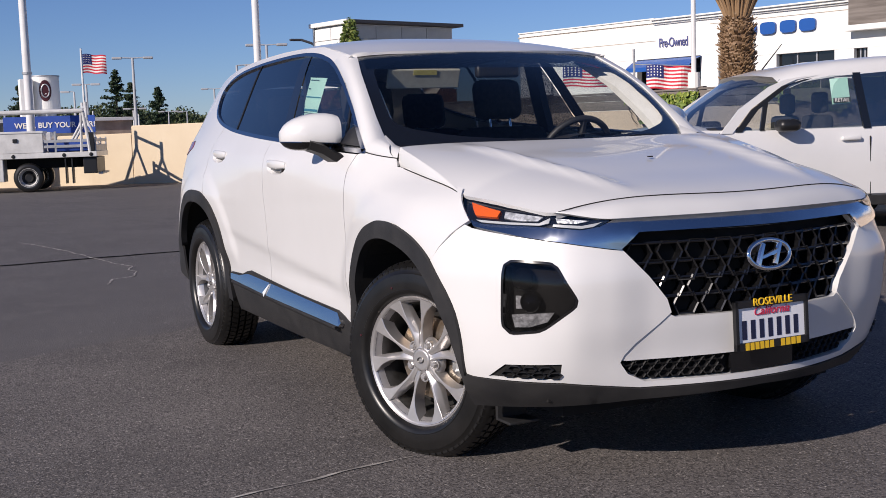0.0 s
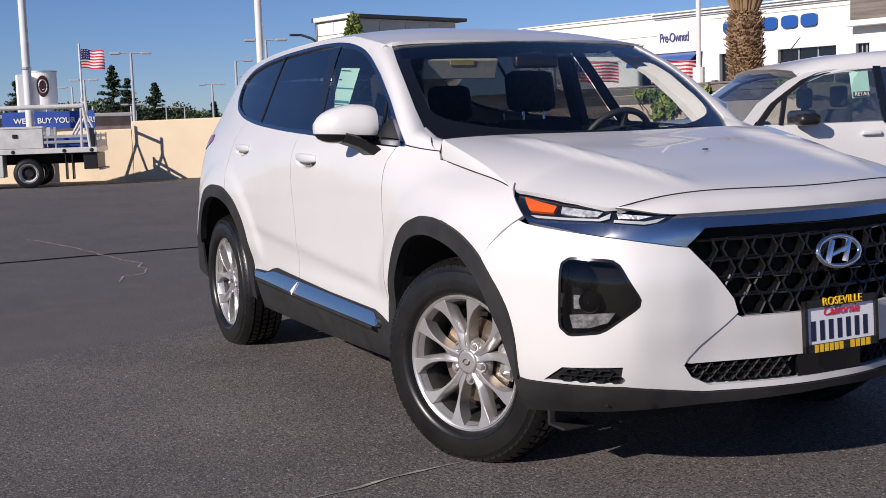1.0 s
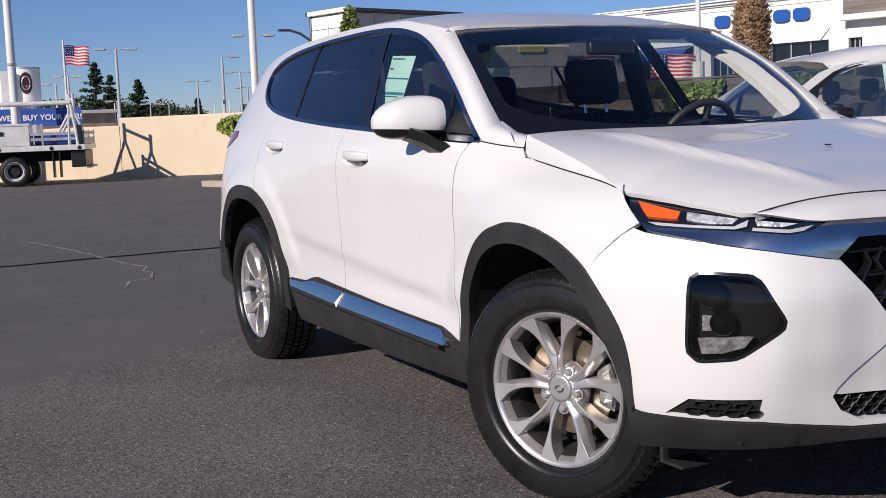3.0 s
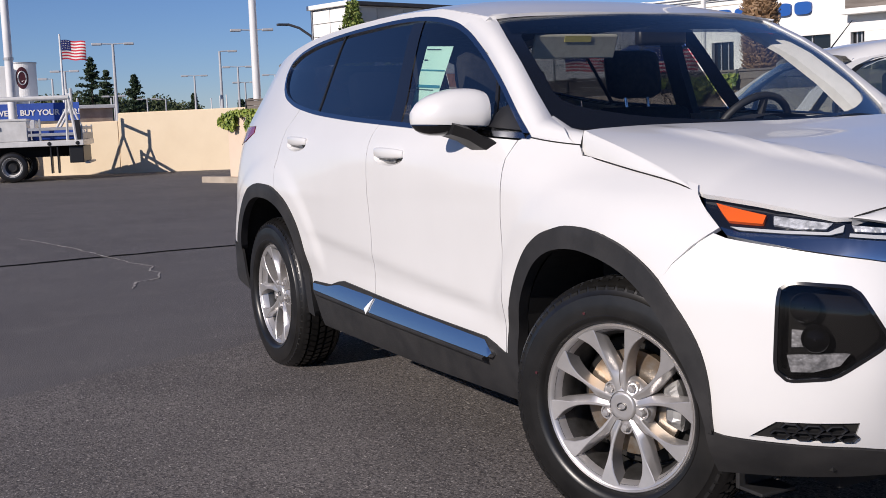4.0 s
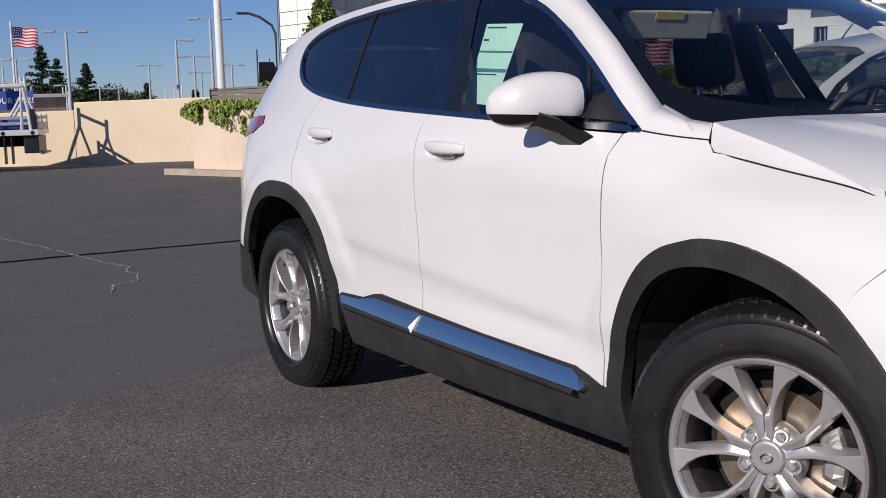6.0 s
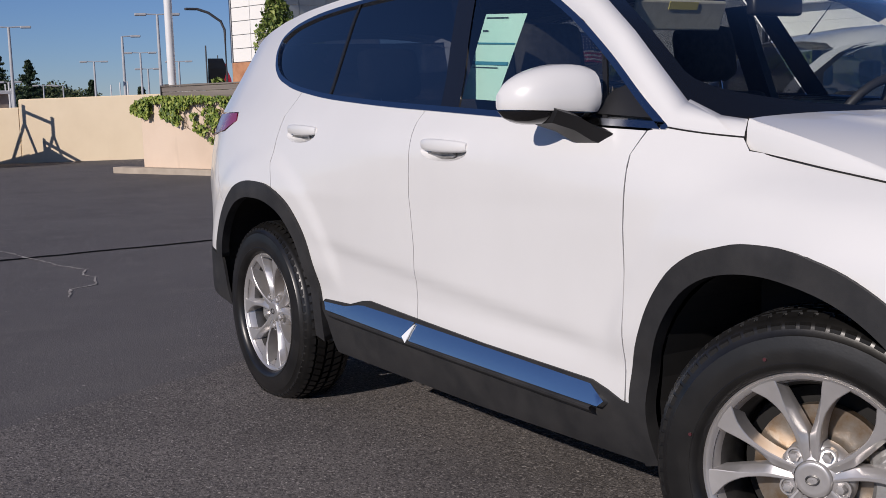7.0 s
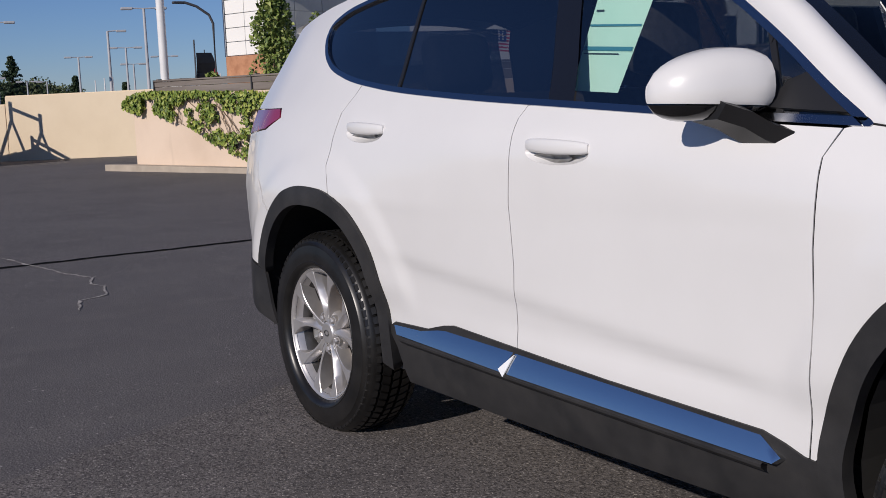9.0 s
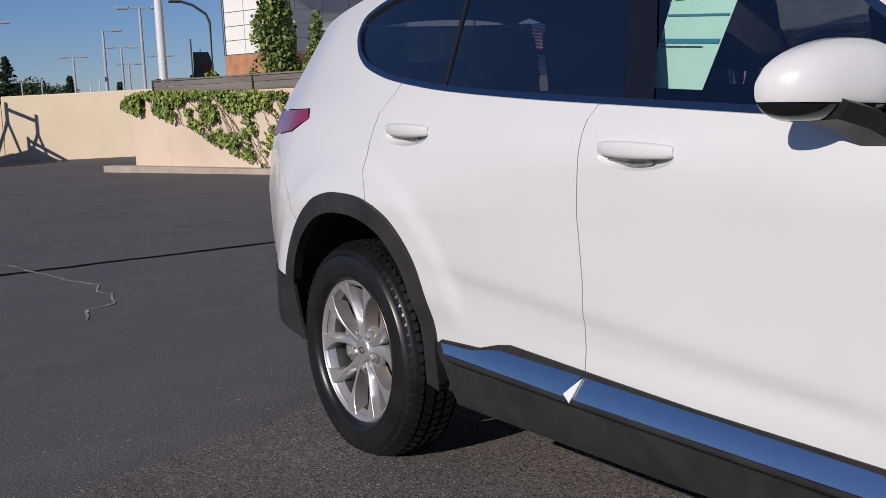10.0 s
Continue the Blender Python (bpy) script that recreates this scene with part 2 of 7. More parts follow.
IVY_LEAF = leaf_material("ivy_leaf", (0.05, 0.09, 0.012), (0.16, 0.23, 0.03), (0.36, 0.39, 0.08))
SHRUB_LEAF = leaf_material("shrub_leaf", (0.05, 0.09, 0.018), (0.15, 0.21, 0.04), (0.30, 0.34, 0.09))
CONIFER_LEAF = leaf_material("conifer_leaf", (0.016, 0.032, 0.014), (0.03, 0.055, 0.022), (0.05, 0.08, 0.032))
WOOD_LEAF = leaf_material("far_wood_leaf", (0.02, 0.036, 0.012), (0.045, 0.065, 0.02), (0.08, 0.10, 0.035))
FROND = leaf_material("palm_stub", (0.17, 0.10, 0.05), (0.30, 0.19, 0.10), (0.09, 0.05, 0.025))


# ---- building blocks ----
def herm(x, xs, ys):
    """Smooth monotone interpolation of ys over rising xs."""
    if x <= xs[0]:
        return ys[0]
    if x >= xs[-1]:
        return ys[-1]
    n = len(xs)
    i = 0
    while x > xs[i + 1]:
        i += 1

    def slope(k):
        return (ys[k + 1] - ys[k]) / (xs[k + 1] - xs[k])

    def tangent(k):
        if k == 0:
            return slope(0)
        if k == n - 1:
            return slope(n - 2)
        a, b = slope(k - 1), slope(k)
        return 0.0 if a * b <= 0 else 2 * a * b / (a + b)

    h = xs[i + 1] - xs[i]
    t = (x - xs[i]) / h
    return ((1 + 2 * t) * (1 - t) ** 2 * ys[i] + t * (1 - t) ** 2 * h * tangent(i)
            + t * t * (3 - 2 * t) * ys[i + 1] + t * t * (t - 1) * h * tangent(i + 1))


def part(name, bm, mat, parent=None, label="", smooth=False):
    """Links a bmesh as one mesh object under a thing or a part."""
    me = bpy.data.meshes.new(name)
    bm.normal_update()
    bm.to_mesh(me)
    bm.free()
    me.materials.append(mat)
    if smooth:
        me.shade_smooth()
        me.set_sharp_from_angle(angle=radians(55))
    ob = new(name, me)
    if parent:
        ob.parent = parent
    if label:
        tagged(ob, label)
    return ob


def thing(name, label, category, at=(0, 0, 0), turn=0.0, group=""):
    ob = new(name)
    ob.matrix_world = pose(*at, 0, 0, turn)
    ob.empty_display_size = 0.1
    return tagged(ob, label, category, group)


def soft_edges(ob, degrees=35):
    ob.data.shade_smooth()
    ob.data.set_sharp_from_angle(angle=radians(degrees))
    return ob


def box(bm, a, b, bevel=0.0):
    lo, hi = [min(p, q) for p, q in zip(a, b)], [max(p, q) for p, q in zip(a, b)]
    m = Matrix.Translation([(p + q) / 2 for p, q in zip(lo, hi)]) @ Matrix.Diagonal([q - p for p, q in zip(lo, hi)] + [1])
    geom = bmesh.ops.create_cube(bm, size=1, matrix=m)
    if bevel:
        edges = list({e for v in geom["verts"] for e in v.link_edges})
        bmesh.ops.bevel(bm, geom=edges, offset=bevel, segments=2, affect="EDGES", profile=0.5)
    return bm


def new_box(a, b, bevel=0.0):
    return box(bmesh.new(), a, b, bevel)


def rod(bm, a, b, r0, r1=None, sides=10):
    a, b = Vector(a), Vector(b)
    d = b - a
    turn = d.to_track_quat("Z", "Y").to_matrix().to_4x4()
    bmesh.ops.create_cone(bm, cap_ends=True, segments=sides, radius1=r0, radius2=r0 if r1 is None else r1, depth=d.length,
                          matrix=Matrix.Translation((a + b) / 2) @ turn)
    return bm


def tube(bm, pts, r, sides=8, closed=False):
    """A round tube along points."""
    pts = [Vector(p) for p in pts]
    n = len(pts)
    rings = []
    for i, p in enumerate(pts):
        d = (pts[(i + 1) % n] - pts[i - 1]) if closed else (pts[min(i + 1, n - 1)] - pts[max(i - 1, 0)])
        q = d.to_track_quat("Z", "Y")
        rings.append([bm.verts.new(p + q @ Vector((r * math.cos(a), r * math.sin(a), 0))) for a in [2 * math.pi * k / sides for k in range(sides)]])
    for i in range(n if closed else n - 1):
        a, b = rings[i], rings[(i + 1) % n]
        for k in range(sides):
            bm.faces.new((a[k], a[(k + 1) % sides], b[(k + 1) % sides], b[k]))
    if not closed:
        bm.faces.new(rings[0][::-1])
        bm.faces.new(rings[-1])
    return bm


def lathe(bm, profile, sides=48, axis="Y"):
    """Turns (radius, along) pairs round the axis."""
    rings = []
    for r, h in profile:
        ring = []
        for k in range(sides):
            a = 2 * math.pi * k / sides
            ring.append(bm.verts.new((r * math.cos(a), h, r * math.sin(a)) if axis == "Y" else (r * math.cos(a), r * math.sin(a), h)))
        rings.append(ring)
    for a, b in zip(rings, rings[1:]):
        for k in range(sides):
            bm.faces.new((a[k], b[k], b[(k + 1) % sides], a[(k + 1) % sides]))
    return bm


def loft(bm, rows, closed=False):
    """A sheet through rows of points."""
    grid = [[bm.verts.new(p) for p in row] for row in rows]
    for a, b in zip(grid, grid[1:]):
        m = len(a)
        for k in range(m if closed else m - 1):
            bm.faces.new((a[k], a[(k + 1) % m], b[(k + 1) % m], b[k]))
    return bm


def inside(p, poly):
    hit, n = False, len(poly)
    for i in range(n):
        (x0, y0), (x1, y1) = poly[i - 1], poly[i]
        if (y0 > p[1]) != (y1 > p[1]) and p[0] < (x1 - x0) * (p[1] - y0) / (y1 - y0) + x0:
            hit = not hit
    return hit


def rounded(poly, times=2, keep=0.22):
    """Rounds a closed outline's corners."""
    for _ in range(times):
        out = []
        for i, (x1, y1) in enumerate(poly):
            x0, y0 = poly[i - 1]
            out += [(x0 + (x1 - x0) * keep, y0 + (y1 - y0) * keep), (x1 - (x1 - x0) * keep, y1 - (y1 - y0) * keep)]
        poly = out
    return poly


def dense(poly, step):
    out = []
    for i, (x1, y1) in enumerate(poly):
        x0, y0 = poly[i - 1]
        n = max(1, int(math.hypot(x1 - x0, y1 - y0) / step))
        out += [(x0 + (x1 - x0) * k / n, y0 + (y1 - y0) * k / n) for k in range(n)]
    return out


def inset(poly, d):
    """An outline moved inwards by d (outwards: minus)."""
    area = sum(poly[i - 1][0] * poly[i][1] - poly[i][0] * poly[i - 1][1] for i in range(len(poly)))
    s = 1 if area > 0 else -1
    out = []
    for i, (x, y) in enumerate(poly):
        (x0, y0), (x1, y1) = poly[i - 1], poly[(i + 1) % len(poly)]
        a = Vector((x - x0, y - y0)).normalized()
        b = Vector((x1 - x, y1 - y)).normalized()
        n = Vector((-a.y - b.y, a.x + b.x)) * s
        if n.length < 1e-6:
            out.append((x, y))
            continue
        n.normalize()
        c = max(0.5, n.dot(Vector((-a.y, a.x)) * s))
        out.append((x + n.x * d / c, y + n.y * d / c))
    return out


def clip(poly, a, b):
    """The piece of an outline on the left of the line from a to b."""
    def side(p):
        return (b[0] - a[0]) * (p[1] - a[1]) - (b[1] - a[1]) * (p[0] - a[0])
    out = []
    for i, p in enumerate(poly):
        q = poly[i - 1]
        if (side(p) >= 0) != (side(q) >= 0):
            t = side(q) / (side(q) - side(p))
            out.append((q[0] + (p[0] - q[0]) * t, q[1] + (p[1] - q[1]) * t))
        if side(p) >= 0:
            out.append(p)
    return out


def arc(cx, cz, r, a0, a1, n=16):
    return [(cx + r * math.cos(radians(a0 + (a1 - a0) * k / n)), cz + r * math.sin(radians(a0 + (a1 - a0) * k / n))) for k in range(n + 1)]


def sheet(surf, outline, holes=(), step=0.03, flange=0.012, lift=0.0, flip=False):
    """A panel cut by an outline (and holes) out of a curved surface, its rim turned in by the flange."""
    from_edge = 0.45 * step
    loops = [dense(list(outline), step)] + [dense(list(h), step) for h in holes]
    pts, edges = [], []
    for loop in loops:
        n0 = len(pts)
        pts += [Vector(p) for p in loop]
        edges += [(n0 + k, n0 + (k + 1) % len(loop)) for k in range(len(loop))]
    rim = np.array([(p.x, p.y) for p in pts])
    x0, y0 = rim.min(0)
    x1, y1 = rim.max(0)
    for i in range(int((x1 - x0) / step) + 1):
        for j in range(int((y1 - y0) / step) + 1):
            p = (x0 + (i + 0.5 * (j % 2)) * step, y0 + j * step)
            if inside(p, loops[0]) and not any(inside(p, h) for h in loops[1:]) and ((rim - p) ** 2).sum(1).min() > from_edge**2:
                pts.append(Vector(p))
    vs, _, faces, *_ = geometry.delaunay_2d_cdt(pts, edges, [], 0, 1e-6)
    bm = bmesh.new()

    def lifted(x, y, d):
        p = Vector(surf(x, y))
        e = 0.004
        n = (Vector(surf(x + e, y)) - Vector(surf(x - e, y))).cross(Vector(surf(x, y + e)) - Vector(surf(x, y - e)))
        n.normalize()
        if n.dot(OUT(p)) < 0:
            n = -n
        return p + n * d, n

    made, normals = [], []
    for v in vs:
        p, n = lifted(v.x, v.y, lift)
        made.append(bm.verts.new(p))
        normals.append(n)
    spots = {(round(p.x, 5), round(p.y, 5)) for p in pts[:len(rim)]}
    on_rim = {k for k, v in enumerate(vs) if (round(v.x, 5), round(v.y, 5)) in spots}
    for f in faces:
        c = sum((vs[k] for k in f), Vector((0, 0))) / 3
        if inside(c, loops[0]) and not any(inside(c, h) for h in loops[1:]):
            sides = [(vs[f[k]] - vs[f[k - 1]]).length for k in range(3)]
            if all(k in on_rim for k in f) and abs(geometry.area_tri(*(vs[k].to_3d() for k in f))) * 2 < 0.15 * step * max(sides):
                continue
            a, b, d = (made[k] for k in f)
            n = (b.co - a.co).cross(d.co - a.co)
            bm.faces.new((a, b, d) if n.dot(normals[f[0]]) > 0 else (a, d, b))
    if flange:
        bm.normal_update()
        where = {v: n for v, n in zip(made, normals)}
        open_edges = [e for e in bm.edges if len(e.link_faces) == 1]
        low = {}
        for e in open_edges:
            e.smooth = False
            for v in e.verts:
                if v not in low:
                    low[v] = bm.verts.new(v.co - where[v] * flange)
        for e in open_edges:
            loop = e.link_loops[0]
            a, b = loop.vert, loop.link_loop_next.vert
            bm.faces.new((b, a, low[a], low[b]))
    for v in [v for v in bm.verts if not v.link_faces]:
        bm.verts.remove(v)
    for f in bm.faces:
        f.smooth = True
    return bm


def OUT(p):
    """Roughly outwards from the car's middle."""
    return Vector((p.x + 1.3 if p.x > 0.25 else (p.x + 3.3 if p.x < -3.4 else 0.0), p.y * 2.0, (p.z - 0.7) * 1.6))


def mirrored(bm):
    """A copy of a bmesh for the car's other side."""
    twin = bm.copy()
    for v in twin.verts:
        v.co.y = -v.co.y
    bmesh.ops.reverse_faces(twin, faces=twin.faces)
    return twin


def both_sides(name, bm, mat, parent, label=""):
    twin = mirrored(bm)
    return part(name, bm, mat, parent, label), part(name, twin, mat, parent, label)


def lettering(text, size, depth=0.002, shear=0.0, space=1.0, bold=0.0):
    """A mesh of raised letters in the xz plane, reading along +x, its middle at the origin."""
    data = bpy.data.curves.new("letters", "FONT")
    data.body, data.size, data.extrude, data.align_x, data.align_y = text, size, depth, "CENTER", "CENTER"
    data.shear, data.space_character, data.offset = shear, space, bold
    ob = new("letters", data)
    me = bpy.data.meshes.new_from_object(ob.evaluated_get(bpy.context.evaluated_depsgraph_get()))
    bpy.data.objects.remove(ob)
    me.transform(Matrix.Rotation(radians(90), 4, "X"))
    return me


def add_letters(name, me, mat, parent, m):
    me.materials.clear()
    me.materials.append(mat)
    ob = new(name, me)
    ob.parent = parent
    ob.matrix_local = m
    return ob


def herm2(x, xs, ys):
    return float(np.interp(x, xs, ys))


# ---- ground ----
def ground_z(x, y=0.0):
    return -0.008 * min(60.0, max(0.0, -x - 6.0))


xs = [-1500, -500, -200, -66, -50, -40, -32, -26, -20, -14, -10, -8, -6, -4, -2, 0, 3, 6, 10, 30, 100, 500, 1500]
ys = [-1500, -400, -100, -30, -10, -4, 0, 4, 8, 14, 20, 40, 100, 400, 1500]
bm = loft(bmesh.new(), [[(x, y, ground_z(x)) for y in ys] for x in xs])
bmesh.ops.recalc_face_normals(bm, faces=bm.faces)
ground = tagged(part("ground", bm, ASPHALT), "dark asphalt parking lot with patches and cracks", "ground", kind="structure")


def ribbon(name, pts, wide, mat, lift, parent, seed=1, ragged=0.4):
    rng = random.Random(seed)
    rows = []
    fine = []
    for a, b in zip(pts, pts[1:]):
        n = max(2, int(math.dist(a, b) / 0.06))
        fine += [(a[0] + (b[0] - a[0]) * k / n, a[1] + (b[1] - a[1]) * k / n) for k in range(n)]
    fine.append(pts[-1])
    wob = 0.0
    for i, (x, y) in enumerate(fine):
        x0, y0 = fine[max(0, i - 1)]
        x1, y1 = fine[min(len(fine) - 1, i + 1)]
        d = Vector((x1 - x0, y1 - y0)).normalized()
        wob = wob * 0.8 + rng.uniform(-1, 1) * ragged * wide * 0.8
        w = wide * (0.5 + ragged * rng.uniform(-0.4, 0.4)) * min(1, 0.3 + i / 4, 0.3 + (len(fine) - 1 - i) / 4)
        x, y = x - d.y * wob, y + d.x * wob
        rows.append([(x - d.y * w, y + d.x * w, ground_z(x) + lift), (x + d.y * w, y - d.x * w, ground_z(x) + lift)])
    bm = loft(bmesh.new(), rows)
    bmesh.ops.recalc_face_normals(bm, faces=bm.faces)
    return part(name, bm, mat, parent)


ribbon("joint_seal", [(-8.6, -14), (-8.45, -6), (-8.3, -1.4), (-8.36, 0.3), (-8.34, 1.4), (-8.3, 5.2)], 0.085, TAR, 0.004, ground, 2, 0.2)
ribbon("crack", [(-11.2, -0.87), (-9.77, -0.66), (-8.57, -0.53), (-7.56, -0.45), (-7.2, -0.36), (-6.9, -0.47), (-6.73, -0.43), (-6.35, -0.55), (-6.25, -0.75), (-5.89, -0.86)], 0.019, CRACK, 0.005, ground, 3, 0.8)
ribbon("crack", [(0.12, -1.75), (0.10, -1.45), (0.04, -1.13), (0.03, -0.9)], 0.012, CRACK, 0.008, ground, 4, 0.9)

# older, browner paving on the near side of a ragged seam
rng = random.Random(17)
bm = bmesh.new()
rows, wob = [], 0.0
for k in range(260):
    y = 7.0 - 0.08 * k
    wob = wob * 0.75 + rng.uniform(-0.035, 0.035)
    x = -2.90 - 0.457 * (y + 1.96) + 0.25 * noise.noise(Vector((y * 0.5, 2.0, 0))) + wob
    rows.append([(x, y, 0.003), (x + 0.25, y, 0.004), (14.0, y, 0.004)])
loft(bm, rows)
bmesh.ops.recalc_face_normals(bm, faces=bm.faces)
part("worn_paving", bm, WORN_ASPHALT, ground)

# ---- cream wall across the end of the lot ----
WALL_D = Vector((0.55, 0.835, 0))
WALL_N = Vector((0.835, -0.55, 0))
W0 = Vector((-31.45, 4.95, 0))


def wall_point(u, z, off=0.0):
    p = W0 + WALL_D * u + WALL_N * off
    return (p.x, p.y, z)


def wall_block(name, u0, u1, z0, z1a, z1b, mat, thick=0.25, label=""):
    bm = bmesh.new()
    rows = []
    for off in (0.0, -thick):
        rows.append([wall_point(u0, z0, off), wall_point(u1, z0, off), wall_point(u1, z1b, off), wall_point(u0, z1a, off)])
    a = [bm.verts.new(p) for p in rows[0]]
    b = [bm.verts.new(p) for p in rows[1]]
    bm.faces.new(a)
    bm.faces.new(b[::-1])
    for k in range(4):
        bm.faces.new((a[k], b[k], b[(k + 1) % 4], a[(k + 1) % 4]))
    bmesh.ops.recalc_face_normals(bm, faces=bm.faces)
    bmesh.ops.bevel(bm, geom=bm.edges[:], offset=0.02, segments=2, affect="EDGES")
    return tagged(part(name, bm, mat), label, "wall", kind="structure")


wall_block("wall_west_low", -14, 0.0, -0.7, 1.20, 1.32, STUCCO, label="cream stucco boundary wall, lower run")
wall_block("wall_west", 0.0, 6.5, -0.7, 1.54, 1.60, STUCCO, label="cream stucco boundary wall")

# ---- raised bed along the north side ----
BED_D = Vector((0.972, 0.235, 0))
BED_N = Vector((0.235, -0.972, 0))
B0 = Vector((-21.75, 5.08, 0))


def bed(u, z, off=0.0):
    p = B0 + BED_D * u + BED_N * off
    return (p.x, p.y, z)


def bed_block(name, u0, u1, z0, z1, off0, off1, mat, parent=None, bevel=0.01):
    bm = new_box((u0, off0, z0), (u1, off1, z1), bevel)
    m = Matrix.Translation(B0) @ Matrix((BED_D, BED_N, Vector((0, 0, 1)))).transposed().to_4x4()
    bm.transform(m)
    bmesh.ops.recalc_face_normals(bm, faces=bm.faces)
    return part(name, bm, mat, parent)


tagged(bed_block("wall_north", 0.0, 46, -0.4, 1.36, 0.0, -0.3, PINK_STUCCO), "sand stucco retaining wall of a raised bed", "wall", kind="structure")
tagged(bed_block("curb", -0.75, 46, -0.4, 0.0, 0.28, 0.0, CONCRETE), "low concrete footing along the raised bed", "curb", kind="structure")
tagged(bed_block("bed_soil", 0.1, 46, 0.6, 1.22, -0.3, -16, CONCRETE), "raised upper lot behind the retaining wall", "ground", kind="structure")
tagged(bed_block("wall_end", 0.0, 0.3, -0.4, 1.36, -0.3, -9.5, PINK_STUCCO), "end of the retaining wall", "wall", kind="structure")

# plank guard rail on the bed
rail_thing = thing("guard_rail", "weathered brown plank rail on top of the retaining wall", "railing")
for k in range(14):
    u0 = 0.80 + k * 3.02
    for z0, z1, off in ((1.365, 1.50, 0.0), (1.505, 1.60, 0.012), (1.605, 1.635, 0.035)):
        bed_block("plank", u0 + 0.012, u0 + 3.008, z0, z1, off, -0.06, BROWN_RAIL, rail_thing, 0.008)
    bed_block("post", u0 - 0.03, u0 + 0.03, 1.22, 1.66, -0.06, -0.16, BROWN_RAIL, rail_thing, 0.008)
    bed_block("joint_strip", u0 - 0.012, u0 + 0.012, 1.36, 1.64, 0.03, -0.05, DARK_POLE, rail_thing, 0.0)


# ---- leaves ----
def leaf_cloud(bm, spots, size, rng, flat=None):
    """Small folded leaves round spots; flat: a normal that they keep roughly to."""
    for p in spots:
        n = Vector((rng.gauss(0, 1), rng.gauss(0, 1), rng.gauss(0, 1)))
        if flat is not None:
            n = n * 0.35 + flat
        n.normalize()
        a = n.orthogonal().normalized()
        a.rotate(Matrix.Rotation(rng.uniform(0, 6.28), 3, n))
        b = n.cross(a)
        s = size * rng.uniform(0.6, 1.35)
        p = Vector(p)
        tip, back, l, r = p + a * s, p - a * s * 0.8, p + b * s * 0.62 + n * s * 0.2, p - b * s * 0.62 + n * s * 0.2
        vs = [bm.verts.new(q) for q in (tip, l, back, r)]
        bm.faces.new((vs[0], vs[1], vs[2]))
        bm.faces.new((vs[0], vs[2], vs[3]))
    return bm


def clump_spots(center, radii, n, rng):
    out = []
    for _ in range(n):
        d = Vector((rng.gauss(0, 1), rng.gauss(0, 1), rng.gauss(0, 1))).normalized() * rng.uniform(0.45, 1.0) ** 0.5
        out.append((center[0] + d.x * radii[0], center[1] + d.y * radii[1], center[2] + d.z * radii[2]))
    return out


def ivy(u0, u1, low, high, n, seed, lean=0.0):
    """Ivy hanging over the bed wall between u0 and u1; low and high give its edges by u."""
    rng = random.Random(seed)
    spots = []
    stems = bmesh.new()
    while len(spots) < n:
        u = rng.uniform(u0, u1)
        lo, hi = low(u), high(u)
        z = hi - (hi - lo) * rng.random() ** 1.15
        hole = noise.noise(Vector((u * 2.1, z * 3.1, seed))) + 0.35 * noise.noise(Vector((u * 7, z * 7, seed)))
        if hole < 0.0 and z < hi - 0.12:
            continue
        spots.append(bed(u, z, rng.uniform(0.02, 0.14)))
    for _ in range(26):
        u = rng.uniform(u0, u1 - 0.2)
        pts = []
        z = high(u)
        while z > low(u) - 0.05 and len(pts) < 24:
            pts.append(bed(u, z, 0.03))
            u += rng.uniform(-0.02, 0.09)
            z -= rng.uniform(0.03, 0.09)
        if len(pts) > 2:
            tube(stems, pts, 0.006, 5)
    v = tagged(thing("ivy", "sunlit green ivy trailing over the stucco wall", "ivy"), kind="stuff")
    part("foliage", leaf_cloud(bmesh.new(), spots, 0.050, rng, BED_N), IVY_LEAF, v)
    part("stems", stems, BARK, v)


ivy(-0.20, 4.75, lambda u: herm2(u, [-0.2, 0.3, 0.8, 1.3, 2.0, 2.7, 3.3, 4.0, 4.5, 4.75], [1.10, 0.98, 1.02, 0.86, 0.74, 0.42, 0.22, 0.03, 0.10, 0.35]),
    lambda u: herm2(u, [-0.2, 0.1, 0.6, 1.5, 3.0, 4.75], [1.22, 1.36, 1.42, 1.40, 1.37, 1.30]), 3300, 5)
ivy(11.6, 12.9, lambda u: 1.28 + 0.12 * math.sin(u * 3), lambda u: 1.56, 450, 8)
ivy(14.0, 15.6, lambda u: 1.30 + 0.1 * math.sin(u * 4), lambda u: 1.60, 600, 9)


def shrub(name, label, at, radii, n, seed, size, mat=None, trunk=True, clumps=14, taper=0.75):
    rng = random.Random(seed)
    t = thing(name, label, name.split("_")[-1])
    t.matrix_world = Matrix.Translation(at)
    bm = bmesh.new()
    limbs = bmesh.new()
    for k in range(clumps):
        h = (k + 0.5) / clumps
        r = (1 - h) ** taper
        a = rng.uniform(0, 6.28)
        c = (math.cos(a) * radii[0] * 0.55 * r, math.sin(a) * radii[1] * 0.55 * r, radii[2] * (0.10 + 0.86 * h))
        cr = (radii[0] * (0.30 + 0.30 * r), radii[1] * (0.30 + 0.30 * r), radii[2] * 0.16)
        leaf_cloud(bm, clump_spots(c, cr, n // clumps, rng), size, rng)
        rod(limbs, (0, 0, radii[2] * 0.6 * h), c, 0.02, 0.006, 5)
    part("crown", bm, mat or SHRUB_LEAF, t)
    if trunk:
        rod(limbs, (0, 0, -0.1), (0, 0, radii[2] * 0.85), 0.07, 0.015, 7)
        part("trunk", limbs, BARK, t)
    else:
        limbs.free()
    return t


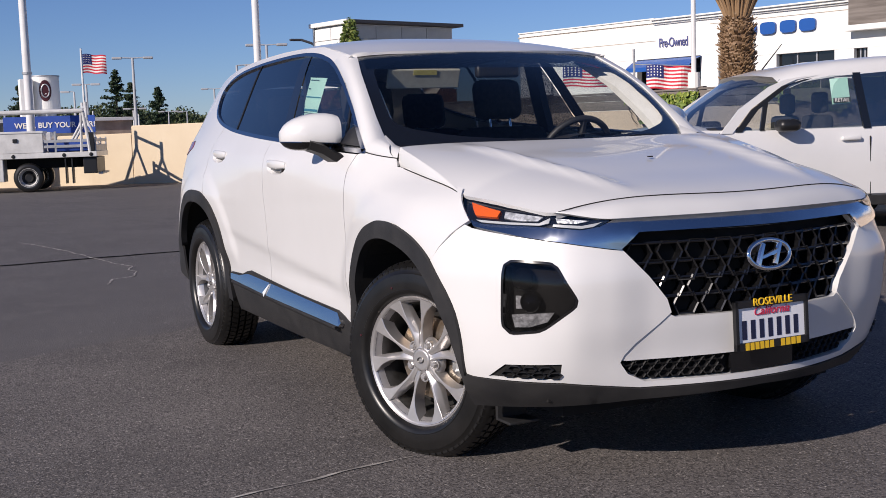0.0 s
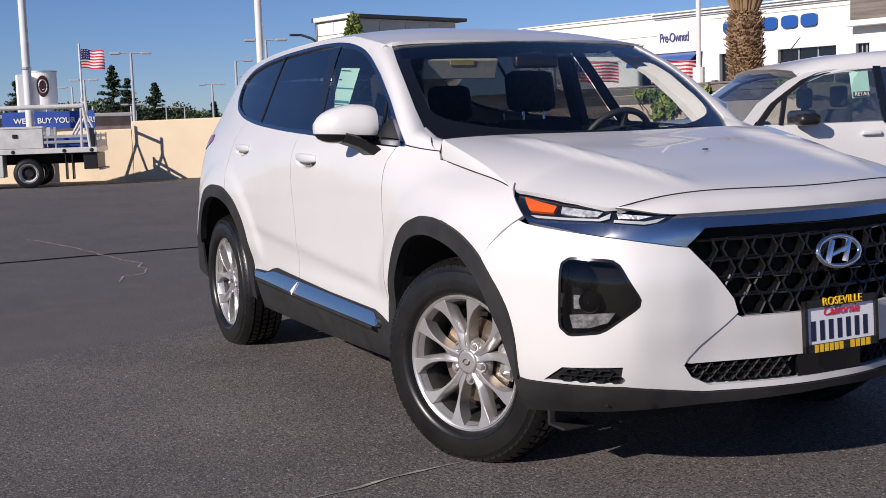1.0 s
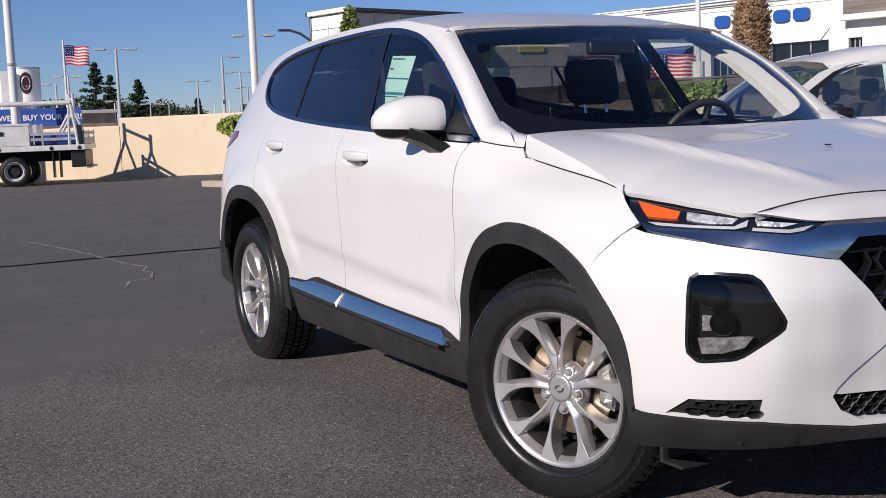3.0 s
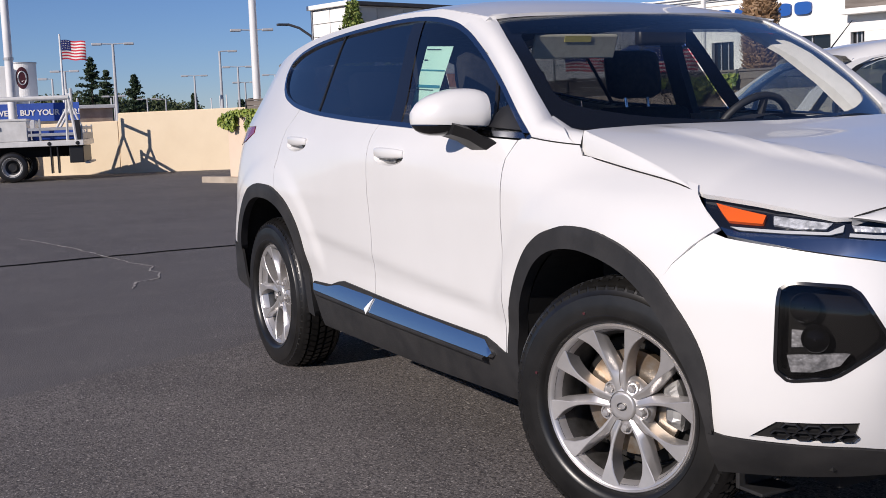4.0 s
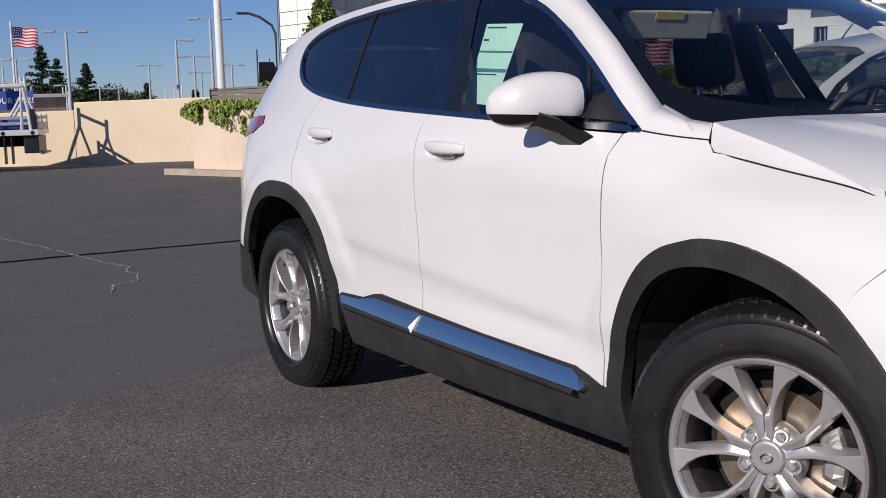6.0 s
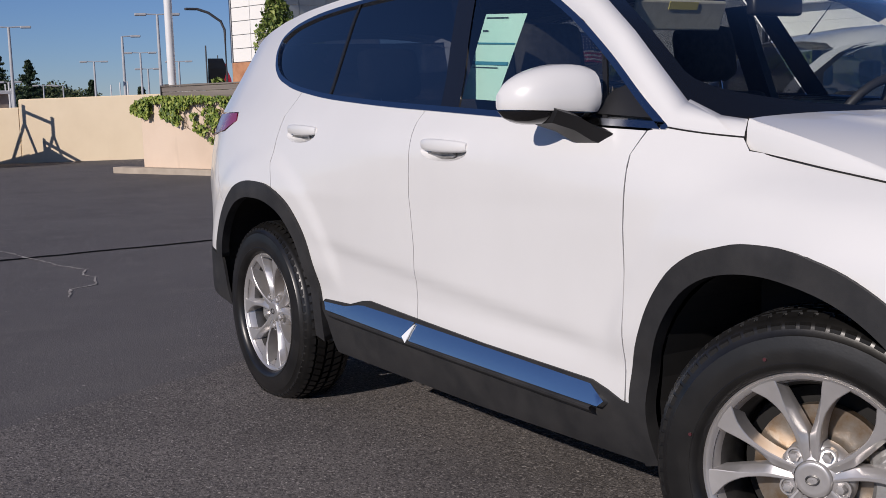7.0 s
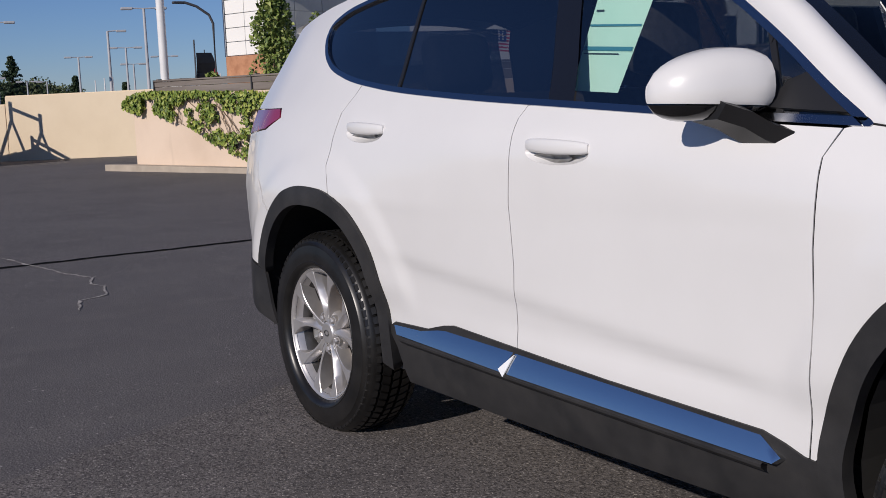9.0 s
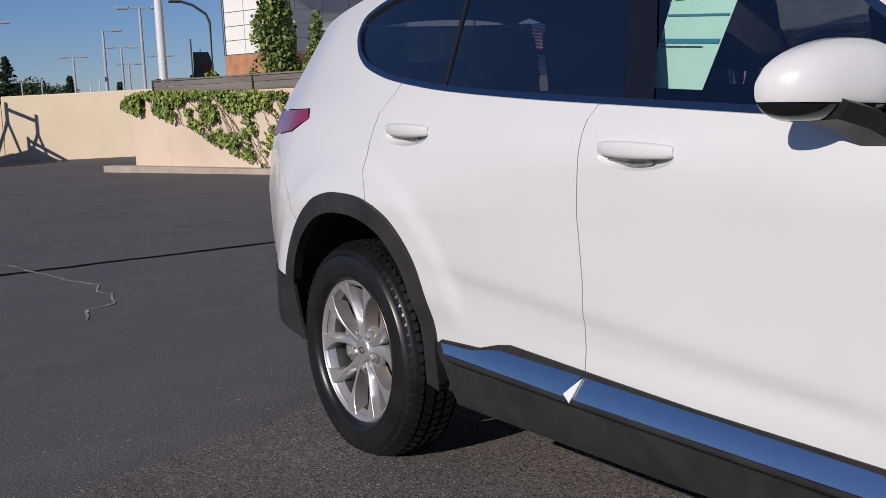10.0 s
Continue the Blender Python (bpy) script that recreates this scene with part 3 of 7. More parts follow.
shrub("ornamental_tree", "upright green leafy tree on the raised bed", (-19.0, 6.9, 1.2), (0.5, 0.5, 2.15), 4600, 11, 0.048, clumps=26, taper=0.5)
shrub("ornamental_tree", "upright green leafy tree on the raised bed", (-18.15, 7.35, 1.2), (0.30, 0.30, 1.45), 1000, 12, 0.042, clumps=14, taper=0.5)
shrub("low_shrub", "low rounded green shrub on the raised bed", (-18.55, 7.45, 1.2), (0.5, 0.45, 0.62), 1500, 13, 0.05, clumps=9)
shrub("low_shrub", "low rounded green shrub on the raised bed", (-21.0, 6.5, 1.2), (0.35, 0.35, 0.55), 1100, 14, 0.05, clumps=8)
shrub("low_shrub", "low rounded green shrub on the raised bed", (-9.0, 9.3, 1.2), (1.2, 0.6, 0.55), 1500, 15, 0.05, clumps=9)
shrub("low_shrub", "low rounded green shrub on the raised bed", (-7.6, 9.8, 1.2), (0.9, 0.6, 0.5), 1100, 16, 0.05, clumps=8)


def conifer(at, height, wide, seed, tiers=15):
    rng = random.Random(seed)
    t = thing("conifer", "tall dark green conifer in the distance", "tree", group="distant conifers")
    t.matrix_world = Matrix.Translation(at)
    bm = bmesh.new()
    for k in range(tiers * 9):
        h = rng.random() ** 1.25
        r = wide * (1 - h) ** 0.8 * rng.uniform(0.35, 1.15)
        a = rng.uniform(0, 6.28)
        for s in range(5):
            d = r * (s + 1) / 5
            c = (math.cos(a) * d, math.sin(a) * d, height * (0.10 + 0.88 * h) + 0.05 * d * s - 0.22 * d)
            leaf_cloud(bm, clump_spots(c, (0.30, 0.30, 0.14), 9, rng), 0.15, rng)
    part("crown", bm, CONIFER_LEAF, t)
    part("trunk", rod(bmesh.new(), (0, 0, -0.2), (0, 0, height * 0.98), height * 0.022, 0.03, 7), BARK, t)


for x, y, h, w, s in ((-143, 27.5, 10.2, 3.4, 21), (-141, 28.9, 8.4, 2.8, 22), (-132, 30.0, 7.4, 2.5, 23), (-118, 13.0, 7.2, 2.4, 24), (-139, 39, 5.2, 1.0, 25), (-150, 59, 5.2, 1.0, 26), (-120, 38.6, 3.9, 0.9, 27)):
    conifer((x, y, ground_z(x)), h, w, s)
rng = random.Random(31)
bm = bmesh.new()
for k in range(150):
    a = radians(178 - 14.3 * (k / 150) + rng.uniform(-0.3, 0.3))
    d = rng.uniform(150, 190)
    x, y = 2 + d * math.cos(a), -2.7 + d * math.sin(a)
    h = 3.9 + 2.0 * abs(noise.noise(Vector((k * 0.13, 3.3, 0)))) * 2 + rng.uniform(-0.4, 0.6)
    leaf_cloud(bm, clump_spots((x, y, h * 0.5 - 0.5), (2.6, 2.6, h * 0.55), 420, rng), 0.24, rng)
tagged(part("far_woods", bm, WOOD_LEAF), "line of dark trees along the horizon", "trees", kind="stuff")


# ---- poles ----
def lamp_post(at, top, heads, r=0.07, mat=None, reach=1.1, twin_level=False):
    mat = mat or LAMP_POLE
    p = thing("street_lamp", "pale tapered parking lot light pole", "street lamp", at, group="parking lot lamps")
    h = top - at[2]
    part("pole", rod(bmesh.new(), (0, 0, -0.1), (0, 0, h), r, r * 0.62, 10), mat, p, smooth=True)
    part("base", rod(bmesh.new(), (0, 0, -0.1), (0, 0, 0.35), r * 2.4, r * 2.2, 12), CONCRETE, p)
    for lv in ((0, -0.95) if twin_level else (0,)):
        for s in heads:
            d = Vector((0.25, 0.97, 0)) * s
            part("arm", rod(bmesh.new(), (0, 0, h + lv), d * (reach * 0.55) + Vector((0, 0, h + lv + 0.03)), r * 0.3, None, 6), mat, p)
            bm = new_box((-0.24, -0.13, -0.06), (0.24, 0.13, 0.05), 0.03)
            bm.transform(Matrix.Translation(d * (reach * 0.6) + Vector((0, 0, h + lv + 0.01))) @ Matrix.Rotation(math.atan2(d.y, d.x), 4, "Z"))
            part("lamp_head", bm, mat, p)
    return p


for x, y, top, heads, r, reach, twin in ((-54.9, 10.3, 5.10, (1, -1), 0.10, 1.25, False), (-56.4, 16.1, 4.80, (1,), 0.10, 1.1, False), (-46.4, 14.4, 5.10, (1, -1), 0.09, 1.15, False), (-65.5, 20.1, 4.42, (1, -1), 0.09, 1.15, False),
                                         (-67.5, 21.2, 3.55, (1, -1), 0.08, 0.9, False), (-76.0, 20.5, 4.35, (1, -1), 0.10, 1.1, False), (-74.2, 25.7, 4.25, (1, -1), 0.10, 1.1, False), (-60.0, 8.9, 4.05, (1, -1), 0.09, 0.8, False),
                                         (-62.0, 8.6, 3.75, (-1,), 0.08, 0.8, False), (-70.0, 13.6, 2.95, (1, -1), 0.07, 0.8, False), (-88.0, 20.2, 3.1, (1, -1), 0.08, 0.9, False), (-90.0, 22.2, 3.1, (-1,), 0.08, 0.9, False), (-84, 36, 3.3, (1, -1), 0.09, 1.1, False)):
    lamp_post((x, y, ground_z(x)), top, heads, r, None, reach, twin)
rng = random.Random(12)
for x, y, top in ((-86, 17.0, 3.0), (-87, 17.6, 2.7), (-92, 18.6, 3.3), (-95, 27.5, 3.0), (-96, 28.6, 3.2), (-80, 24, 2.9), (-82, 33, 3.0)):
    p = thing("flag_pole", "thin bare white pole in the distance", "pole", (x, y, ground_z(x)))
    part("shaft", rod(bmesh.new(), (0, 0, 0), (0, 0, top + 0.7), 0.07, 0.05, 7), PALE_POLE, p)
for x, y, z0, r in ((-21.85, 5.82, 1.2, 0.078), (-32.6, 2.25, -0.2, 0.115), (-55.0, 3.4, -0.4, 0.08)):
    p = thing("light_mast", "tall pale steel light mast", "light pole", (x, y, z0))
    part("shaft", rod(bmesh.new(), (0, 0, 0), (0, 0, 9.5), r * 1.12, r * 0.86, 14), PALE_POLE, p, smooth=True)
    part("foot_plate", rod(bmesh.new(), (0, 0, 0), (0, 0, 0.05), r * 2.1, None, 14), GREY_METAL, p)
    part("clamp", rod(bmesh.new(), (0, 0, 3.35), (0, 0, 3.42), r * 1.25, None, 14), GREY_METAL, p)
p = thing("street_lamp", "dark curved-arm street lamp", "street lamp", (-40.7, 15.0, 0))
bm = tube(bmesh.new(), [(0, 0, -0.3), (0, 0, 2.0), (0, 0, 4.1), (-0.05, -0.12, 4.42), (-0.2, -0.55, 4.75), (-0.35, -0.95, 4.9)], 0.05, 8)
part("pole", bm, DARK_POLE, p)
bm = new_box((-0.09, -0.25, -0.05), (0.09, 0.25, 0.04), 0.03)
bm.transform(Matrix.Translation((-0.40, -1.15, 4.9)))
part("lamp_head", bm, DARK_POLE, p)


# ---- flags ----
def flag(at, wide, high, along, waves, parent, canton=True, drop=0.0, seed=1):
    """A striped cloth in the plane of along and z, its upper hoist corner at the spot."""
    along = Vector(along).normalized()
    nrm = along.cross(Vector((0, 0, 1)))

    def pt(a, b):
        w = math.sin(a * waves * 6.28 + b * 1.2 + seed) * 0.07 * wide * (0.25 + a)
        q = Vector(at) + along * (wide * a) + nrm * w + Vector((0, 0, -high * b - drop * a * a * high + 0.03 * high * math.sin(a * 9)))
        return q
    for s in range(13):
        bm = loft(bmesh.new(), [[pt(a / 16, (s + k) / 13) for a in range(17)] for k in (0, 1)])
        part("red_stripe" if s % 2 == 0 else "white_stripe", bm, FLAG_RED if s % 2 == 0 else FLAG_WHITE, parent)
    if canton:
        for off in (0.012, -0.012):
            bm = loft(bmesh.new(), [[pt(a / 16, k * 7 / 13) + nrm * off for a in range(7)] for k in (0, 0.5, 1)])
            part("canton", bm, FLAG_BLUE, parent)
            bm = bmesh.new()
            for i in range(5):
                for j in range(4):
                    c = pt((0.04 + 0.068 * i), (0.07 + 0.12 * j)) + nrm * off * 1.6
                    s = 0.018 * wide
                    vs = [bm.verts.new(c + along * dx * s + Vector((0, 0, dz * s))) for dx, dz in ((-1, 0), (0, -1), (1, 0), (0, 1))]
                    bm.faces.new(vs)
            part("stars", bm, FLAG_WHITE, parent)


p = thing("flag_pole", "flag with red and white stripes on a tall pole", "flag", (-55.3, 7.9, 0))
part("shaft", rod(bmesh.new(), (0, 0, -0.4), (0, 0, 5.6), 0.07, 0.045, 8), PALE_POLE, p)
flag((0.02, 0.05, 5.32), 1.12, 0.92, (0.2, 1, 0), 1.0, p, True, 0.10, 2)

# ---- service truck by the wall ----
truck = thing("flatbed_truck", "white flatbed service truck with a ladder rack and tool box", "truck")
TRUCK_D, TRUCK_N = Vector((0.30, 0.954, 0)), Vector((0.954, -0.30, 0))
truck.matrix_world = Matrix.Translation((-28.70, 1.57, ground_z(-28.7))) @ Matrix((TRUCK_D, -TRUCK_N, Vector((0, 0, 1)))).transposed().to_4x4()
# along x to the rear, y away from the lot
part("deck", new_box((-4.2, 0.0, 0.90), (1.80, 2.60, 1.04), 0.012), TRUCK_WHITE, truck)
for x in (-1.4, -0.35, 0.95, 1.65):
    bm = lathe(bmesh.new(), [(0.001, -0.022), (0.035, -0.02), (0.05, -0.012), (0.055, 0.01)], 14)
    bm.transform(Matrix.Translation((x, 0, 0.965)))
    part("marker_lamp", bm, SATIN_BLACK, truck)
part("chassis", new_box((-6.0, 0.55, 0.62), (1.60, 1.45, 0.89), 0.01), DARK, truck)
bm = new_box((1.42, 0.10, 0.45), (1.78, 1.9, 0.88), 0.02)
part("rear_bumper", bm, SATIN_BLACK, truck)
part("tow_plate", new_box((1.79, 0.2, 0.42), (1.90, 1.8, 0.47), 0.005), GREY_METAL, truck)
for x in (0.95, 1.12):
    bm = new_box((x, 0.05, 0.20), (x + 0.035, 0.35, 0.88), 0.004)
    part("mud_flap_strap", bm, SATIN_BLACK, truck)
part("tool_box", new_box((-3.2, 0.02, 1.045), (0.43, 0.62, 1.60), 0.015), TRUCK_WHITE, truck)
part("box_lid", new_box((-3.22, 0.0, 1.565), (0.45, 0.66, 1.625), 0.012), TRUCK_WHITE, truck)
part("box_latch", new_box((-0.34, -0.012, 1.33), (-0.22, 0.02, 1.43), 0.01), SATIN_BLACK, truck)
part("tool_box", new_box((-3.2, 1.38, 1.045), (0.43, 1.98, 1.60), 0.015), TRUCK_WHITE, truck)
part("lower_box", new_box((-3.3, 0.02, 0.30), (-0.62, 0.55, 0.89), 0.02), TRUCK_WHITE, truck)
for y in (0.03,):
    for z in (1.16, 1.30):
        part("stake_rail", new_box((0.45, y, z), (1.72, y + 0.05, z + 0.075), 0.006), GREY_METAL, truck)
    for x in (0.72, 1.40):
        part("stake", new_box((x, y, 1.04), (x + 0.05, y + 0.06, 1.60), 0.006), GREY_METAL, truck)
    part("rear_stanchion", new_box((1.58, y - 0.01, 1.04), (1.74, y + 0.07, 1.55), 0.01), SATIN_BLACK, truck)
part("rack_rail", rod(bmesh.new(), (-5.4, 0.05, 2.10), (1.50, 0.05, 2.13), 0.062, None, 10), TRUCK_WHITE, truck)
part("rack_post", tube(bmesh.new(), [(1.62, 0.05, 1.04), (1.58, 0.05, 1.5), (1.49, 0.05, 2.12)], 0.045, 8), TRUCK_WHITE, truck)
part("rack_post", rod(bmesh.new(), (1.40, 0.05, 1.04), (1.44, 0.05, 2.10), 0.030), TRUCK_WHITE, truck)
part("rack_post", rod(bmesh.new(), (-0.75, 0.05, 1.60), (-0.75, 0.05, 2.10), 0.035), TRUCK_WHITE, truck)
# rack's rear frame, added to cast the wall shadow: two forked posts, a crossbar
for x, y in ((1.34, 1.95), (1.16, 2.58)):
    part("rack_post", rod(bmesh.new(), (x, y, 1.92), (x, y, 2.42), 0.040), TRUCK_WHITE, truck)
    part("rack_leg", rod(bmesh.new(), (x, y, 1.94), (x + 0.36, y, 1.04), 0.032), TRUCK_WHITE, truck)
    part("rack_leg", rod(bmesh.new(), (x, y, 1.94), (x - 0.52, y, 1.04), 0.036), TRUCK_WHITE, truck)
part("rack_crossbar", rod(bmesh.new(), (1.34, 1.95, 2.26), (1.16, 2.58, 2.26), 0.045), TRUCK_WHITE, truck)
part("tail_board", new_box((1.74, 0.06, 1.05), (1.79, 2.56, 1.22), 0.01), GREY_METAL, truck)
part("tail_rail", new_box((1.74, 0.06, 1.30), (1.79, 2.56, 1.38), 0.01), GREY_METAL, truck)
for y in (0.08, 1.25, 2.50):
    part("tail_stake", new_box((1.745, y, 1.04), (1.785, y + 0.06, 1.42), 0.006), GREY_METAL, truck)
part("load_cover", new_box((0.5, 0.25, 1.05), (1.6, 1.75, 1.38), 0.06), BLUE_BANNER, truck, "blue tarp over the load")
for x in (0.0, -4.4):
    for y in (0.02, 1.72):
        wheel = tagged(new("truck_wheel"), "black truck tyre on a white steel wheel")
        wheel.parent = truck
        wheel.location = (x, y, 0.39)
        part("tyre", lathe(bmesh.new(), [(0.23, 0.0), (0.30, -0.005), (0.36, 0.01), (0.39, 0.05), (0.39, 0.21), (0.36, 0.25), (0.23, 0.25)], 36), RUBBER, wheel)
        part("rim", lathe(bmesh.new(), [(0.255, -0.002), (0.235, 0.0), (0.225, 0.04), (0.20, 0.10), (0.19, 0.11)], 30), TRUCK_WHITE, wheel)
        part("wheel_disc", lathe(bmesh.new(), [(0.195, 0.11), (0.12, 0.14), (0.11, 0.08), (0.08, 0.05), (0.001, 0.05)], 24), SATIN_BLACK, wheel)
bm = bmesh.new()
loft(bm, [[(x, y, z) for x, z in ((-4.3, 0.55), (-4.3, 1.95), (-4.9, 2.05), (-5.6, 1.95), (-6.0, 1.35), (-6.9, 1.20), (-7.0, 0.55))] for y in (0.1, 1.9)])
bmesh.ops.holes_fill(bm, edges=bm.edges[:])
bmesh.ops.recalc_face_normals(bm, faces=bm.faces)
part("cab", bm, TRUCK_WHITE, truck)

# banner on a fence behind the wall
banner = thing("banner", "blue banner with white lettering fixed behind the wall", "banner")
banner.matrix_world = Matrix.Translation((-33.3, 3.04, 1.64)) @ Matrix((TRUCK_D, -TRUCK_N, Vector((0, 0, 1)))).transposed().to_4x4()
part("cloth", new_box((-1.50, 0.0, -0.25), (1.20, 0.02, 0.28), 0.003), BLUE_BANNER, banner)
add_letters("banner_lettering", lettering("WE'LL BUY YOUR CAR!", 0.225, 0.004, 0.0, 1.02, 0.006), FLAG_WHITE, banner, Matrix.Translation((0.02, -0.012, 0.0)))
for x in (-1.45, -0.2, 1.15):
    part("banner_post", rod(bmesh.new(), (x, 0.06, -2.1), (x, 0.06, 0.4), 0.03), GREY_METAL, banner)

# ---- things beyond the wall ----
shop = thing("low_building", "low pale building beyond the wall", "building")
shop.matrix_world = pose(-58, 8.0, ground_z(-58), 0, 0, 8)
part("wall", new_box((-8, -9.0, 0), (0, 2.9, 2.5), 0.02), CONCRETE, shop)
part("roof", new_box((-8.2, -9.2, 2.5), (0.2, 3.1, 2.68), 0.02), WHITE_WALL, shop)
part("side_bay", new_box((0.02, 1.2, 0), (0.9, 2.85, 1.75), 0.02), BRICK, shop)
part("awning", new_box((0.02, -2.2, 1.6), (1.1, 0.9, 1.72), 0.02), DARK_POLE, shop)
tower = thing("sign_tower", "white round sign tower with a dark oval emblem", "sign")
tower.matrix_world = Matrix.Translation((-65.5, 7.6, 0))
part("drum", rod(bmesh.new(), (0, 0, 2.9), (0, 0, 4.75), 0.80, None, 40), WHITE_WALL, tower, smooth=False)
part("drum_cap", rod(bmesh.new(), (0, 0, 4.75), (0, 0, 4.82), 0.84, None, 40), GREY_METAL, tower)
part("stem", rod(bmesh.new(), (0, 0, -0.5), (0, 0, 2.9), 0.55, None, 20), GREY_METAL, tower)
bm = bmesh.new()
rows = []
for rr in (0.0, 0.6, 1.0):
    rows.append([(0.815 * math.cos(math.sin(a) * 0.42 * rr - 0.12), 0.815 * math.sin(math.sin(a) * 0.42 * rr - 0.12), 3.95 + 0.60 * math.cos(a) * rr) for a in [6.2832 * k / 24 for k in range(24)]])
loft(bm, rows[1:], closed=True)
bm.faces.new([bm.verts.new(p) for p in rows[1]])
part("oval", bm, OVAL_RED, tower)
bm = tube(bmesh.new(), [(0.83 * math.cos(math.sin(a) * 0.26 - 0.12), 0.83 * math.sin(math.sin(a) * 0.26 - 0.12), 3.95 + 0.36 * math.cos(a)) for a in [6.2832 * k / 20 for k in range(20)]], 0.035, 6, True)
part("oval_ring", bm, GREY_METAL, tower)
part("white_slab", new_box((0.2, -1.45, 2.4), (0.9, -0.75, 4.6), 0.02), WHITE_WALL, tower)

# panelled block on the raised lot
block = thing("panelled_block", "white panelled block on an orange brick base", "building")
block.matrix_world = Matrix.Translation((-22.3, 7.4, 0)) @ Matrix((BED_D, -BED_N, Vector((0, 0, 1)))).transposed().to_4x4()
part("core", new_box((0.03, 0.03, 1.0), (1.31, 3.2, 3.62)), GREY_METAL, block)
part("brick_base", new_box((-0.02, -0.02, 0.9), (1.36, 3.25, 2.12), 0.01), BRICK, block)
part("corner_trim", new_box((-0.05, -0.015, 2.12), (0.0, 3.2, 3.62), 0.005), GREY_METAL, block)
part("corner_trim", new_box((1.315, -0.012, 2.12), (1.375, 0.045, 3.62), 0.006), WHITE_WALL, block)
part("roof_cap", new_box((-0.10, -0.09, 3.62), (1.42, 0.02, 3.72), 0.01), WHITE_WALL, block)
part("roof_fascia", new_box((-0.10, 0.021, 3.63), (1.47, 3.45, 3.71), 0.01), DARK_POLE, block)
# side panels coloured darker than the front ones, as that face lies in shade
SHADED_PANEL = material("shaded_grey_panel", (0.34, 0.36, 0.34), 0.6)
vary(SHADED_PANEL, (0.42, 0.44, 0.42), (0.52, 0.54, 0.51), 1.2, 7)
me = bpy.data.meshes.new("wall_panel")
bm = new_box((0.006, 0.0, 0.006), (0.640, 0.03, 0.284), 0.005)
bm.to_mesh(me)
bm.free()
me.materials.append(WHITE_WALL)
side_me = bpy.data.meshes.new("side_panel")
bm = new_box((0.0, 0.006, 0.006), (0.02, 0.76, 0.284), 0.005)
bm.to_mesh(side_me)
bm.free()
side_me.materials.append(SHADED_PANEL)
for j in range(5):
    for i in range(2):
        ob = new("wall_panel", me)
        ob.parent = block
        ob.location = (0.012 + i * 0.648, 0.0, 2.13 + j * 0.292)
    for i in range(4):
        ob = new("side_panel", side_me)
        ob.parent = block
        ob.location = (1.312, 0.05 + i * 0.77, 2.13 + j * 0.292)
# far kit seen over the bed
for y, x, z0, z1, mat, lab in ((14.55, -41.6, 1.9, 3.05, SATIN_BLACK, "dark hanging banner on a pole"), (24.3, -64.0, 2.6, 3.7, FLAG_RED, "faded red feather banner")):
    b = thing("feather_banner", lab, "banner", (x, y, 0))
    part("shaft", rod(bmesh.new(), (0, 0, -0.3), (0, 0, z1 + 0.5), 0.03), DARK_POLE, b)
    bm = loft(bmesh.new(), [[(0.03 * math.sin(z * 5 + k), 0.05 + 0.75 * k * (0.8 + 0.2 * math.sin(z * 3)), z) for k in (0, 0.5, 1)] for z in [z0 + (z1 - z0) * q / 6 for q in range(7)]])
    part("cloth", bm, mat, b)
far = thing("warehouse", "small pale far building", "building", (-74, 28.3, ground_z(-74)))
part("wall", new_box((-4, -1.6, 0), (0, 1.4, 3.1), 0.02), WHITE_WALL, far)
part("roof", new_box((-4.2, -1.8, 3.1), (0.2, 1.6, 3.25), 0.02), BROWN_RAIL, far)

H_D, H_N = Vector((0.965, 0.262, 0)), Vector((0.262, -0.965, 0))
# ---- dealership building ----
D0 = Vector((-51.0, 30.4, 0))
hall = thing("dealership_building", "long white dealership building with a blue sign", "building")
hall.matrix_world = Matrix.Translation(D0) @ Matrix((H_D, -H_N, Vector((0, 0, 1)))).transposed().to_4x4()


def hall_box(name, u0, u1, z0, z1, out, back, mat, label="", bevel=0.02):
    return part(name, new_box((u0, -out, z0), (u1, back, z1), bevel), mat, hall, label)


# front wall in pieces round its openings
hall_box("front_wall", 0.0, 12.75, 4.15, 6.05, 0.0, 0.4, WHITE_WALL)
hall_box("front_wall", 0.0, 8.0, 0, 4.15, 0.0, 0.4, WHITE_WALL)
hall_box("front_wall", 11.75, 12.75, 0, 4.15, 0.0, 0.4, WHITE_WALL)
hall_box("front_wall", 12.75, 60, 3.92, 5.95, 0.0, 0.4, WHITE_WALL)
hall_box("front_wall", 13.9, 15.8, 0, 3.92, 0.0, 0.4, WHITE_WALL)
hall_box("front_wall", 18.6, 19.5, 0, 3.92, 0.0, 0.4, WHITE_WALL)
hall_box("front_wall", 20.1, 60, 0, 3.92, 0.0, 0.4, WHITE_WALL)
for u0, u1 in ((12.75, 13.9), (15.8, 18.6), (19.5, 20.1)):
    hall_box("front_wall", u0, u1, 0, 1.2, 0.0, 0.4, WHITE_WALL)
    w = hall_box("window", u0, u1, 1.2, 3.92, -0.25, 0.28, GLOSS_BLACK, "dark shop window", 0.0)
    for k in range(1, 3):
        hall_box("mullion", u0 + (u1 - u0) * k / 3 - 0.03, u0 + (u1 - u0) * k / 3 + 0.03, 1.2, 3.92, -0.20, 0.26, GREY_METAL, "", 0.0)
hall_box("roof_slab", -0.1, 60, 5.8, 5.9, 0.0, 14, CONCRETE)
hall_box("back_wall", 0, 60, 0, 5.8, -13.6, 14, WHITE_WALL)
hall_box("end_wall", 0, 0.4, 0, 6.0, -0.4, 13.6, WHITE_WALL)
for z0, z1, out in ((5.78, 5.86, 0.10), (5.86, 5.98, 0.22), (5.98, 6.06, 0.34)):
    hall_box("cornice", 9.1, 60, z0, z1, out, 0.0, WHITE_WALL)
